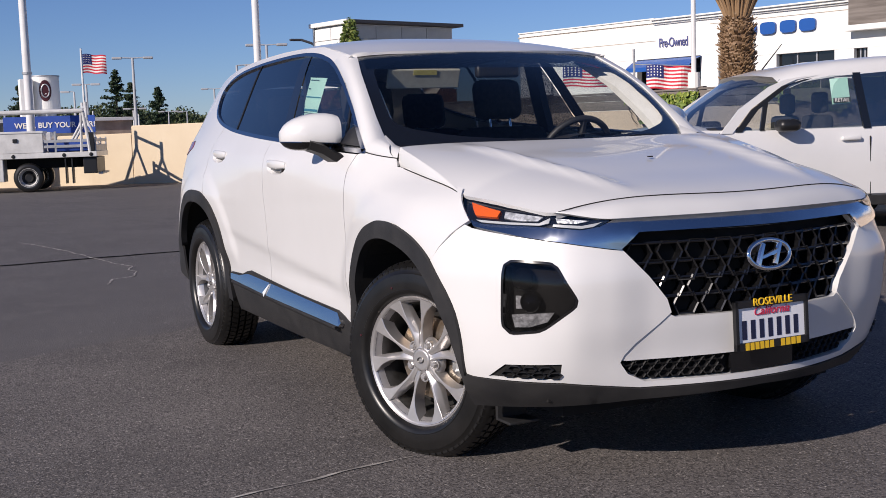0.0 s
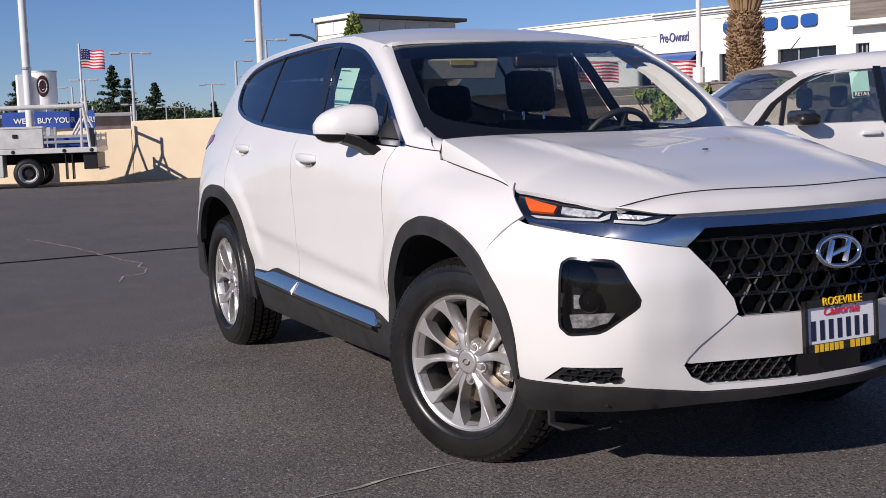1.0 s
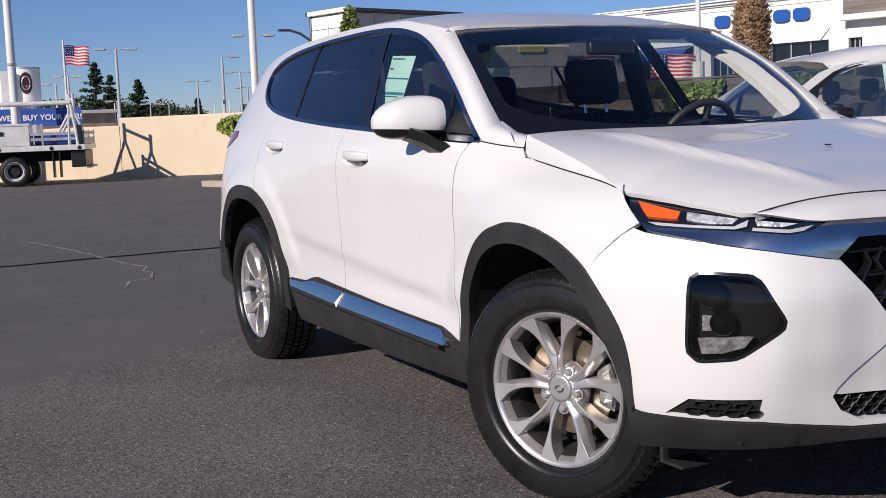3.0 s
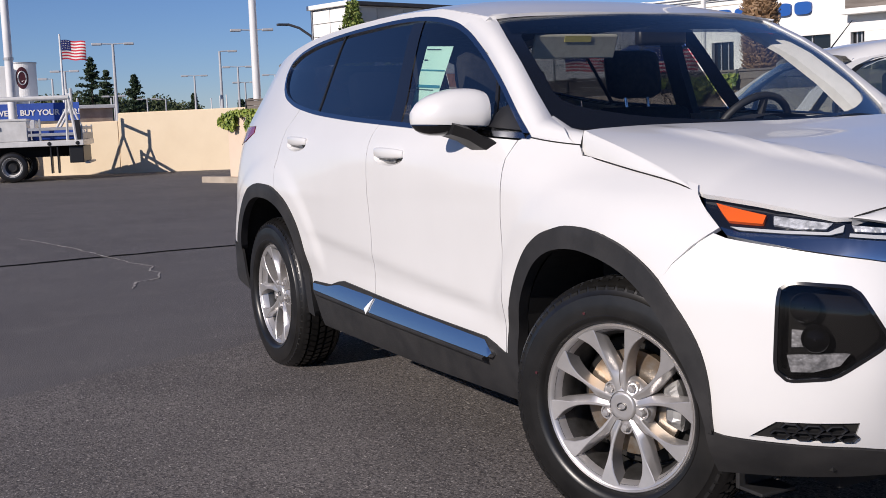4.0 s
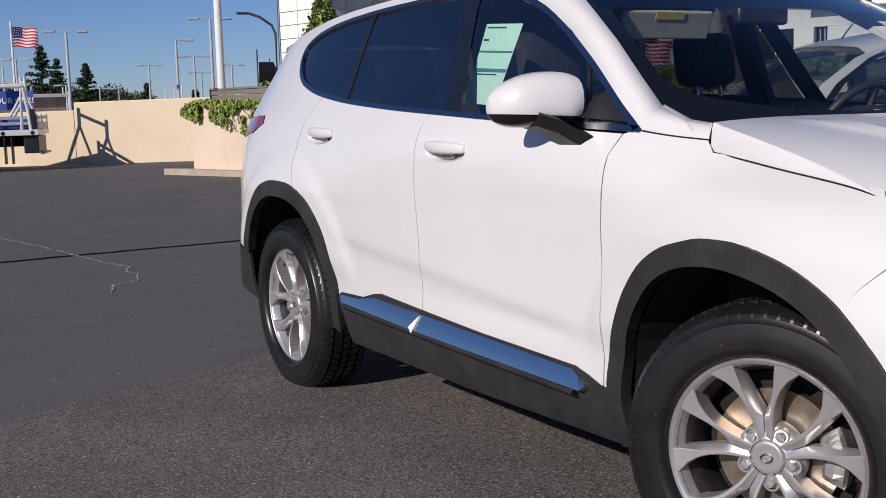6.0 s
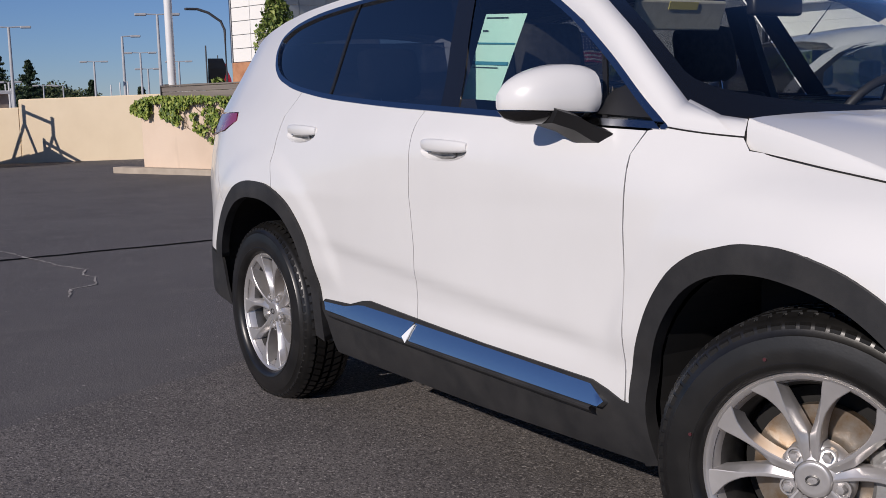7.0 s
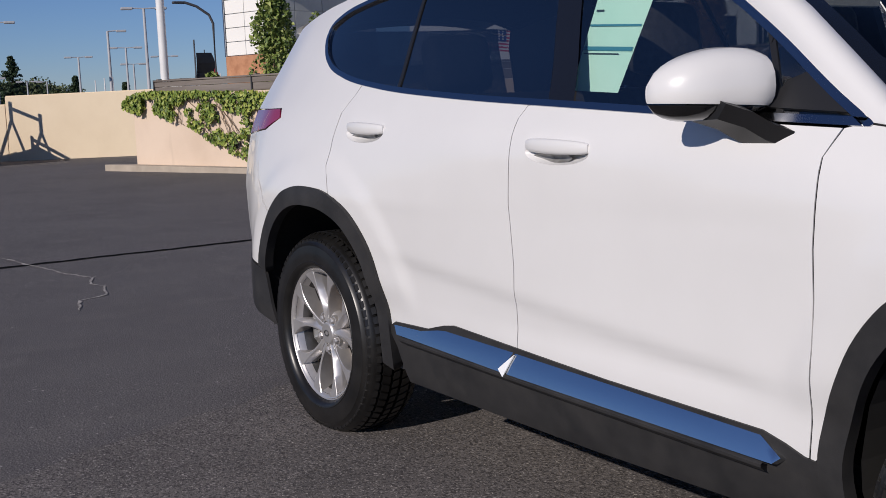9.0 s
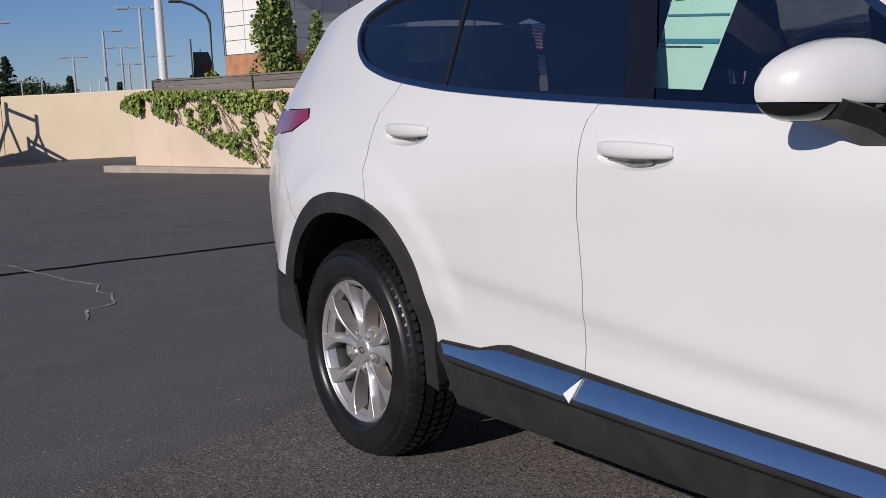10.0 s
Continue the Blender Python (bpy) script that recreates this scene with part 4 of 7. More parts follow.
hall_box("coping", -0.05, 9.1, 6.05, 6.12, 0.06, 0.5, WHITE_WALL)
hall_box("wall_joint", 0.0, 9.2, 5.0, 5.03, 0.012, 0.0, CONCRETE, "", 0.0)
hall_box("wall_joint", 12.3, 19.4, 5.55, 5.58, 0.012, 0.0, CONCRETE, "", 0.0)
hall_box("pier", 19.5, 30, 4.85, 7.6, 0.5, 0.0, BROWN_RAIL)
hall_box("pier_band", 19.4, 30, 4.62, 4.86, 0.62, 0.0, WHITE_WALL)
bm = bmesh.new()
loft(bm, [[(u, -o, z) for u in (8.1, 9.0, 10.0, 11.0, 11.85)] for o, z in ((0.02, 4.12), (0.55, 3.98), (1.0, 3.72), (1.02, 3.52))])
part("awning", bm, SIGN_BLUE, hall, "blue fabric awning")
hall_box("shop_bay", 8.0, 11.75, 0, 4.14, -0.9, 1.0, GLOSS_BLACK, "dark glazed entrance", 0.0)
for u in (8.9, 9.8, 10.7):
    hall_box("mullion", u, u + 0.06, 0, 4.1, -0.8, 0.88, GREY_METAL, "", 0.0)
add_letters("sign_lettering", lettering("Pre-Owned", 0.56, 0.03, 0.0, 0.85), SIGN_NAVY, hall, Matrix.Translation((10.25, -0.04, 4.87)) @ Matrix.Diagonal((0.74, 1, 1.12, 1)))
# the brand's sign as five plain blue blocks
for u, w in ((13.05, 0.78), (14.05, 0.80), (15.05, 0.78), (16.05, 0.78), (17.0, 0.78)):
    bm = bmesh.new()
    loft(bm, [[(u + w / 2 + w / 2 * math.copysign(abs(math.cos(a)) ** 0.55, math.cos(a)), -y, 5.10 + 0.27 * math.copysign(abs(math.sin(a)) ** 0.55, math.sin(a))) for a in [6.2832 * q / 28 for q in range(28)]] for y in (0.0, 0.14)], closed=True)
    bmesh.ops.holes_fill(bm, edges=[e for e in bm.edges if len(e.link_faces) == 1])
    bmesh.ops.recalc_face_normals(bm, faces=bm.faces)
    part("sign_block", bm, SIGN_BLUE, hall)
# small trees over its roof
for u, h in ((0.9, 0.8), (1.8, 1.0), (7.2, 0.5)):
    shrub("far_tree", "far tree top over the white roof", (D0 + H_D * u - H_N * 24 + Vector((0, 0, 3.5))), (0.5, 0.5, 3.6 + h), 700, int(u * 10), 0.12, CONIFER_LEAF, clumps=10)

# ---- palm, white mast and hanging flag on the upper lot ----
palm = thing("palm_tree", "palm with a thick trunk of cut frond stubs", "palm tree", (-13.5, 12.6, 1.2))
rng = random.Random(7)
prof = [(0.40, -0.1), (0.31, 0.3), (0.27, 0.8), (0.29, 1.3), (0.29, 1.7), (0.22, 1.92)]
part("trunk", lathe(bmesh.new(), prof, 20, "Z"), PALM_BARK, palm)
bm = bmesh.new()
for k in range(1100):
    z = 0.0 + 1.85 * k / 1100
    a = k * 2.39996
    r = (0.27 if z < 1.65 else 0.24) + rng.uniform(-0.03, 0.03)
    c, s = math.cos(a), math.sin(a)
    o = Vector((c * r, s * r, z))
    out = Vector((c, s, rng.uniform(0.3, 1.5))).normalized()
    side = Vector((-s, c, 0))
    ln, w = rng.uniform(0.05, 0.14), rng.uniform(0.015, 0.04)
    vs = [o + side * w, o - side * w, o - side * w * 0.7 + out * ln, o + side * w * 0.7 + out * ln]
    up = Vector((0, 0, rng.uniform(0.006, 0.016)))
    top = [bm.verts.new(v + up) for v in vs]
    bot = [bm.verts.new(v - up) for v in vs]
    bm.faces.new(top)
    bm.faces.new(bot[::-1])
    for q in range(4):
        bm.faces.new((top[q], bot[q], bot[(q + 1) % 4], top[(q + 1) % 4]))
bmesh.ops.recalc_face_normals(bm, faces=bm.faces)
tagged(part("bark_fringe", bm, FROND, palm), kind="stuff")
for k in range(46):
    a = k * 2.39996
    lift = 0.98 - 0.24 * (k / 46)
    d = Vector((math.cos(a), math.sin(a), 0))
    pts, ln = [], rng.uniform(2.0, 2.8)
    for q in range(9):
        t = q / 8
        pts.append(Vector((0, 0, 1.72)) + d * (0.14 + ln * t * (0.35 + 0.65 * (1 - lift))) + Vector((0, 0, ln * (lift * t * 1.3 - 0.55 * t * t * (1 - lift * 0.4)) + 0.4 * t)))
    bm = tube(bmesh.new(), pts, 0.030, 5)
    for q in range(3, 9):
        for s in (-1, 1):
            for j in range(3):
                p0 = pts[q - 1].lerp(pts[q], j / 3)
                sd = d.cross(Vector((0, 0, 1))) * s
                tip = p0 + sd * 0.32 + d * 0.16 - Vector((0, 0, 0.08))
                vs = [bm.verts.new(v) for v in (p0, p0 + d * 0.03, tip)]
                bm.faces.new(vs)
    part("frond", bm, FROND, palm)
mast = thing("white_mast", "thin white pole on the upper lot", "pole", (-19.4, 16.4, 1.2))
part("shaft", rod(bmesh.new(), (0, 0, 0), (0, 0, 8.0), 0.065, 0.05, 10), PALE_POLE, mast)
part("pedestal", rod(bmesh.new(), (0, 0, 0), (0, 0, 1.15), 0.15, None, 12), WHITE_WALL, mast)
hung = thing("hanging_flag", "large striped flag hanging from a line", "flag", (-20.3, 15.4, 0))
flag((0.10, 0.13, 2.58), 1.15, 0.60, (0.62, 0.78, 0), 1.9, hung, True, 0.16, 5)
part("flag_line", rod(bmesh.new(), (-0.1, -0.1, 2.62), (0.85, 1.07, 2.52), 0.012), GREY_METAL, hung)
part("flag_post", rod(bmesh.new(), (-0.1, -0.1, 1.2), (-0.1, -0.1, 3.0), 0.03), GREY_METAL, hung)

hung = thing("hanging_flag", "second striped flag hanging over the upper lot", "flag", (-24.0, 15.3, 0))
flag((0.10, 0.13, 2.76), 1.45, 0.56, (0.62, 0.78, 0), 1.4, hung, True, 0.14, 8)
part("flag_line", rod(bmesh.new(), (-0.1, -0.1, 2.80), (1.05, 1.32, 2.70), 0.012), GREY_METAL, hung)
part("flag_post", rod(bmesh.new(), (-0.1, -0.1, 1.2), (-0.1, -0.1, 3.0), 0.03), GREY_METAL, hung)

# ---- white van ----
van = thing("van", "white compact van with dark windows parked beside the bed", "van", (-5.9, 0, 0))
van.matrix_world = Matrix.Translation((-5.0, 6.0, 0)) @ Matrix.Rotation(radians(-18.0), 4, "Z") @ Matrix.Diagonal((1, 0.96, 1, 1)) @ Matrix.Translation((-0.9, -6.0, 0))
VS = [(3.85, 0.62, 0.55), (3.95, 0.80, 0.78), (4.25, 0.88, 0.98), (4.55, 0.90, 1.05), (4.80, 0.905, 1.08), (5.6, 0.915, 1.06), (7.0, 0.915, 1.07), (8.1, 0.91, 1.10), (8.30, 0.88, 1.12)]
rows = []
for y, w, top in VS:
    rows.append([(s, y, z) for s, z in ((w * 0.86, 0.26), (w, 0.38), (w + 0.005, 0.62), (w, 0.80), (w - 0.012, top - 0.10), (w - 0.05, top), (w * 0.5, top + (0.06 if y < 5 else 0.0)), (0, top + (0.07 if y < 5 else 0.0)))])
rows = [r + [(-s, y, z) for s, y, z in r[-2::-1]] for r in rows]
bm = loft(bmesh.new(), rows)
bm.faces.new([v for v in bm.verts][:15])
bm.faces.new([v for v in bm.verts][-15:])
bmesh.ops.recalc_face_normals(bm, faces=bm.faces)
soft_edges(part("lower_body", bm, PAINT, van), 40)


def van_roof(y):
    return herm(y, [5.6, 5.9, 6.33, 7.3, 8.3], [1.622, 1.69, 1.755, 1.80, 1.79])


rows = []
for y in (5.74, 5.85, 6.0, 6.4, 7.0, 7.6, 8.1, 8.3):
    z = van_roof(y - (0.12 if y < 5.95 else 0.0))
    half = [(0.80, z - 0.17), (0.775, z - 0.09), (0.70, z - 0.03), (0.45, z), (0, z + 0.01)]
    back = [(s, y - (0.17 * (1 - (s / 0.8) ** 2) if y < 5.95 else 0.0), q) for s, q in half]
    rows.append(back + [(-s, t, q) for s, t, q in back[-2::-1]])
soft_edges(part("roof", loft(bmesh.new(), rows), PAINT, van), 50)


def van_strip(name, pts, w, mat, thick=0.03):
    """A flat pillar along points, w wide along the van."""
    for s in (1, -1):
        bm = loft(bmesh.new(), [[(x * s, y - w / 2, z), (x * s, y + w / 2, z), ((x - thick) * s, y + w / 2, z), ((x - thick) * s, y - w / 2, z)] for x, y, z in pts], closed=True)
        bmesh.ops.recalc_face_normals(bm, faces=bm.faces)
        part(name, bm, mat, van)


van_strip("front_pillar", [(0.885, 5.10, 1.04), (0.86, 5.32, 1.28), (0.815, 5.68, 1.50), (0.80, 5.86, 1.565), (0.792, 6.1, 1.60)], 0.13, PAINT)
van_strip("window_surround", [(0.880, 5.24, 1.05), (0.858, 5.43, 1.27), (0.812, 5.80, 1.505), (0.795, 6.05, 1.565), (0.79, 6.4, 1.592), (0.788, 6.7, 1.60)], 0.07, SATIN_BLACK)
van_strip("window_post", [(0.878, 5.50, 1.06), (0.845, 5.56, 1.34)], 0.045, SATIN_BLACK)
van_strip("middle_pillar", [(0.885, 6.69, 1.05), (0.80, 6.60, 1.62)], 0.085, GLOSS_BLACK)
van_strip("rear_pillar", [(0.87, 8.15, 1.08), (0.80, 8.05, 1.63)], 0.34, PAINT)
for name, q, mat in (("front_door_window", ((5.22, 1.06), (6.66, 1.06), (6.57, 1.60), (6.30, 1.595), (5.80, 1.515), (5.42, 1.27)), SIDE_GLASS), ("rear_door_window", ((6.72, 1.06), (8.02, 1.08), (7.95, 1.62), (6.63, 1.62)), TINTED)):
    for s in (1, -1):
        bm = bmesh.new()
        bm.faces.new([bm.verts.new(((0.872 - 0.075 * (z - 1.06) / 0.55) * s, y, z)) for y, z in q])
        ob = part(name, bm, mat, van)
        ob.visible_shadow = False
bm = loft(bmesh.new(), [[(0.84 * k, 5.06 - 0.18 * (1 - k * k), 1.08 + 0.05 * (1 - k * k)) for k in (-1, -0.5, 0, 0.5, 1)], [(0.80 * k, 5.42 - 0.16 * (1 - k * k), 1.37 + 0.02 * (1 - k * k)) for k in (-1, -0.5, 0, 0.5, 1)], [(0.76 * k, 5.76 - 0.17 * (1 - k * k), 1.57 + 0.05 * (1 - k * k)) for k in (-1, -0.5, 0, 0.5, 1)]])
ob = part("windscreen", bm, VAN_SCREEN, van, smooth=True)
ob.visible_shadow = False
part("cabin_floor", new_box((-0.80, 4.8, 0.5), (0.80, 8.2, 0.58)), CLOTH, van)
part("dashboard", new_box((-0.78, 4.95, 0.7), (0.78, 5.45, 1.10), 0.04), DASH, van)
for x in (0.38, -0.38):
    part("seat_back", new_box((x - 0.24, 6.30, 0.6), (x + 0.24, 6.46, 1.20), 0.05), CLOTH, van, smooth=True)
    part("headrest", new_box((x - 0.13, 6.36, 1.22), (x + 0.13, 6.46, 1.44), 0.04), CLOTH, van, smooth=True)
for s in (1, -1):
    part("door_mirror", new_box((0.90 * s, 5.60, 1.045), (1.10 * s, 5.84, 1.165), 0.05), SATIN_BLACK, van, smooth=True)
    for y in (6.48, 7.02):
        part("door_handle", new_box((0.905 * s, y - 0.11, 0.93), (0.945 * s, y + 0.11, 0.975), 0.014), PAINT, van, smooth=True)
    part("door_seam", new_box((0.905 * s, 6.700, 0.36), (0.9175 * s, 6.708, 0.97)), DARK, van)
    part("slide_rail", new_box((0.905 * s, 6.9, 0.83), (0.919 * s, 8.2, 0.845)), DARK, van)
    part("sill_trim", new_box((0.895 * s, 4.9, 0.26), (0.925 * s, 7.6, 0.36), 0.01), BLACK_TRIM, van)
    for y in (4.62, 7.55):
        w = tagged(new("wheel"), "black tyre on a steel wheel")
        w.parent = van
        w.location = (0.92 * s, y, 0.32)
        bm = lathe(bmesh.new(), [(0.20, 0.01 * s), (0.26, 0.012 * s), (0.31, -0.02 * s), (0.32, -0.06 * s), (0.32, -0.16 * s), (0.2, -0.2 * s)], 30, "Y")
        bm.transform(Matrix.Rotation(radians(-90), 4, "Z"))
        part("tyre", bm, RUBBER, w)
        bm = lathe(bmesh.new(), [(0.205, 0.0), (0.19, -0.02 * s), (0.12, 0.0), (0.001, 0.005 * s)], 24, "Y")
        bm.transform(Matrix.Rotation(radians(-90), 4, "Z"))
        part("rim", bm, ALLOY, w)
bm = bmesh.new()
bm.faces.new([bm.verts.new(p) for p in ((0.806, 6.29, 1.56), (0.80, 6.50, 1.575), (0.83, 6.52, 1.31), (0.838, 6.31, 1.30))])
st = part("window_sheet", bm, PAPER, van, "pale green sheet in the door window")
bm = bmesh.new()
bm.faces.new([bm.verts.new(p) for p in ((0.845, 6.315, 1.365), (0.840, 6.515, 1.372), (0.843, 6.52, 1.32), (0.848, 6.315, 1.312))])
part("print_bar", bm, INK, st)
add_letters("sheet_lettering", lettering("RETAIL", 0.055, 0.001), FLAG_WHITE, st, Matrix.Translation((0.852, 6.415, 1.342)) @ Matrix.Rotation(radians(90), 4, "Z"))
part("roof_antenna", rod(bmesh.new(), (0.35, 5.75, 1.69), (0.35, 5.98, 1.95), 0.008, 0.004, 6), SATIN_BLACK, van)


# ---- the car's surfaces: x ahead, y to its left, z up; the front axle at x = 0 ----
# half widths of the car's side: stations along the car, heights up it
ST_X = [-3.62, -3.2, -2.75, -2.2, -1.4, -0.55, 0.0, 0.45]
ST_Z = [0.20, 0.30, 0.42, 0.50, 0.59, 0.72, 0.86]
ST_LOW = [
    [0.67, 0.71, 0.73, 0.73, 0.74, 0.75, 0.755],
    [0.845, 0.885, 0.908, 0.908, 0.903, 0.898, 0.889],
    [0.85, 0.885, 0.895, 0.900, 0.915, 0.930, 0.935],
    [0.82, 0.862, 0.882, 0.886, 0.898, 0.908, 0.918],
    [0.82, 0.865, 0.890, 0.892, 0.902, 0.906, 0.912],
    [0.82, 0.865, 0.890, 0.892, 0.902, 0.906, 0.912],
    [0.86, 0.900, 0.912, 0.916, 0.925, 0.938, 0.935],
    [0.84, 0.885, 0.905, 0.91, 0.915, 0.905, 0.865],
]
ST_ZU = [0.86, 0.95, 1.02, 1.08, 1.15, 1.25, 1.40, 1.55, 1.64]
ST_HIGH = [
    [0.755, 0.742, 0.73, 0.715, 0.685, 0.63, 0.535, 0.45, 0.38],
    [0.889, 0.871, 0.852, 0.833, 0.80, 0.738, 0.655, 0.56, 0.49],
    [0.935, 0.91, 0.89, 0.87, 0.84, 0.785, 0.705, 0.62, 0.55],
    [0.92, 0.915, 0.905, 0.89, 0.86, 0.805, 0.73, 0.65, 0.58],
    [0.912, 0.918, 0.92, 0.91, 0.875, 0.82, 0.75, 0.67, 0.60],
    [0.912, 0.912, 0.90, 0.872, 0.83, 0.78, 0.715, 0.65, 0.58],
    [0.935, 0.89, 0.805, 0.735, 0.70, 0.66, 0.62, 0.58, 0.5],
    [0.865, 0.79, 0.72, 0.66, 0.63, 0.6, 0.56, 0.52, 0.46],
]


def half_width(x, z):
    zs, table = (ST_Z, ST_LOW) if z < 0.86 else (ST_ZU, ST_HIGH)
    s = herm(x, ST_X, [herm(z, zs, row) for row in table])
    if z > 0.45:
        for cx in (-0.02, -2.72):
            d = math.hypot(x - cx, (z - 0.40) * 1.02)
            s += 0.011 * ramp(d, 0.66, 0.58) * ramp(z, 0.5, 0.62)
        d = 0.70 + (x + 2.15) * (0.575 - 0.70) / 1.40 - z
        if d > -0.01 and -2.35 < x < -0.55:
            s -= 0.010 * ramp(d, -0.01, 0.045) * ramp(d, 0.22, 0.07) * ramp(x, -2.35, -2.05) * ramp(x, -0.55, -0.85) * ramp(z, 0.49, 0.56)
    return s


# plan of the front: distance from the axle's middle by bearing and height
FR_A = [0, 15, 27, 36, 44, 52, 60, 70, 80]
FR_Z = [0.25, 0.35, 0.45, 0.57, 0.70, 0.80, 0.90, 0.97]
FR_R = [
    [0.82, 0.825, 0.835, 0.85, 0.865, 0.88, 0.89, 0.90, 0.90],
    [0.865, 0.872, 0.887, 0.915, 0.945, 0.962, 0.968, 0.957, 0.935],
    [0.866, 0.875, 0.900, 0.944, 0.984, 0.997, 0.993, 0.977, 0.947],
    [0.88, 0.89, 0.92, 0.975, 1.01, 1.01, 1.0, 0.985, 0.955],
    [0.882, 0.892, 0.925, 0.985, 1.02, 1.015, 1.0, 0.985, 0.955],
    [0.865, 0.875, 0.905, 0.955, 0.985, 0.99, 0.985, 0.965, 0.945],
    [0.838, 0.855, 0.895, 0.945, 0.96, 0.955, 0.945, 0.926, 0.90],
    [0.765, 0.775, 0.80, 0.83, 0.865, 0.875, 0.86, 0.842, 0.83],
]


def ramp(x, a, b):
    t = min(1.0, max(0.0, (x - a) / (b - a)))
    return t * t * (3 - 2 * t)


def front_reach(a, z):
    """The middle panel between the grille and the intake is set back."""
    return herm(z, FR_Z, [herm(abs(a), FR_A, row) for row in FR_R])


def on_side(x, z):
    return (x, -half_width(x, z), z)


def on_front(a, z):
    r = front_reach(a, z)
    return (r * math.cos(math.radians(a)), -r * math.sin(math.radians(a)), z)


ARC = 0.0165


def on_front_m(u, z):
    return on_front(u / ARC, z)


def F(*pairs):
    """Bearings in degrees to metres round the front."""
    return [(a * ARC, z) for a, z in pairs]


def flipped(pairs):
    return [(-a, z) for a, z in pairs[::-1]]


def hood_half(x):
    return herm(x, [-0.27, 0.0, 0.20, 0.275, 0.407, 0.489, 0.623, 0.66, 0.80], [0.785, 0.796, 0.798, 0.798, 0.774, 0.755, 0.696, 0.675, 0.62])


def on_hood(x, y):
    mid = herm(x, [-0.27, 0.0, 0.25, 0.5, 0.66, 0.80], [1.147, 1.118, 1.080, 1.03, 0.99, 0.945])
    rim = herm(x, [-0.27, 0.0, 0.20, 0.275, 0.41, 0.62, 0.80], [1.062, 1.024, 0.992, 0.968, 0.956, 0.922, 0.875])
    s = abs(y)
    k = min(1.0, s / hood_half(x))
    crease = herm(x, [-0.27, 0.2, 0.8], [0.56, 0.50, 0.38])
    edge = rim if x > 0.275 else max(rim, herm(x, [-0.27, -0.10, 0.05, 0.20, 0.275], [1.136, 1.092, 1.050, 1.000, 0.968]))
    z = mid - (mid - edge) * k**4
    z += (0.017 * math.exp(-((s - crease) / 0.026) ** 2) - 0.016 * ramp(s, crease, crease - 0.10)) * ramp(x, 0.74, 0.42) * ramp(x, -0.27, 0.0)
    return (x, y, z)


def nose_x(y):
    return 0.765 - 0.2546 * y * y


def hood_seam(x):
    return herm(x, [-0.27, 0.0, 0.20, 0.275], [1.060, 1.022, 0.990, 0.966])


def roof_mid(x):
    return herm(x, [-3.55, -3.1, -2.6, -2.0, -1.6, -1.2, -0.92], [1.535, 1.61, 1.652, 1.668, 1.655, 1.612, 1.547])


def roof_rim(x):
    return herm(x, [-3.5, -3.1, -2.6, -2.0, -1.4, -1.15, -0.95], [1.47, 1.55, 1.598, 1.615, 1.598, 1.56, 1.525])


def on_roof(x, y):
    z1, z0 = roof_rim(x), roof_mid(x)
    k = min(1.2, abs(y) / half_width(x, z1))
    return (x, y, z0 - (z0 - z1) * k**3)


def on_windscreen(u, v):
    s = abs(u)
    lo = Vector((-0.25 - 0.19 * s * s, 0.705 * u, 1.112 + 0.028 * s * s))
    hi = Vector((-0.925 - 0.07 * s * s, 0.615 * u, 1.547 - 0.02 * s * s))
    p = lo.lerp(hi, v)
    return p + Vector((0.35, 0, 0.9)) * 0.035 * math.sin(math.pi * min(1, max(0, v)))


def screen_edge(v):
    """How far out the windscreen's black border reaches, in its own units."""
    return herm(v, [0, 0.1, 0.4, 0.7, 1.0], [1.045, 1.075, 1.082, 1.072, 1.035])


def rear_edge(z):
    return herm(z, [0.25, 0.6, 0.97, 1.15, 1.3, 1.48, 1.56], [-3.56, -3.62, -3.61, -3.58, -3.52, -3.44, -3.38])


def on_rear(u, z):
    x = rear_edge(z)
    s = half_width(x, z)
    y = u * s
    return (x - 0.19 * (1 - abs(u) ** 2.2) ** 0.8, y, z)


# ---- the white suv ----
suv = thing("suv", "white mid-size suv with black lower cladding parked on asphalt", "car")

def arch_edge(cx, cz, r, a0, a1, bulge, pinch):
    """A wheel arch's edge: a circle that swells to the shoulder facing the doors and narrows at the front foot."""
    out = []
    for k in range(61):
        a = a0 + (a1 - a0) * k / 60
        q = r * herm(a, *bulge)
        x, z = cx + q * math.cos(radians(a)), cz + q * math.sin(radians(a))
        f = 1 + (pinch * ramp(z, 0.62, 0.36) if x > 0 else 0.0)
        out.append((cx + (x - cx) * f, cz + (z - cz) * f))
    return out


FRONT_SWELL = ([-20, 10, 32, 47, 60, 74, 85, 95, 106, 112, 123, 134, 145, 156, 167, 177, 200], [1.0, 0.99, 0.978, 0.968, 0.963, 0.972, 0.982, 0.994, 1.022, 1.041, 1.077, 1.095, 1.092, 1.082, 1.10, 1.115, 1.12])
FRONT_LIP = ([-20, 10, 32, 47, 60, 74, 85, 95, 106, 112, 123, 134, 145, 156, 167, 177, 200], [1.0, 0.99, 0.978, 0.968, 0.963, 0.966, 0.976, 0.998, 1.030, 1.052, 1.092, 1.114, 1.115, 1.108, 1.122, 1.138, 1.14])
REAR_SWELL = ([-20, 8, 24, 38, 52, 70, 90, 180], [0.99, 0.995, 1.02, 1.055, 1.06, 1.03, 1.0, 1.0])

FRONT_ARCH = (-0.03, 0.405, 0.466, 0.402)
REAR_ARCH = (-2.72, 0.42, 0.475, 0.412)
fa, ra = FRONT_ARCH, REAR_ARCH

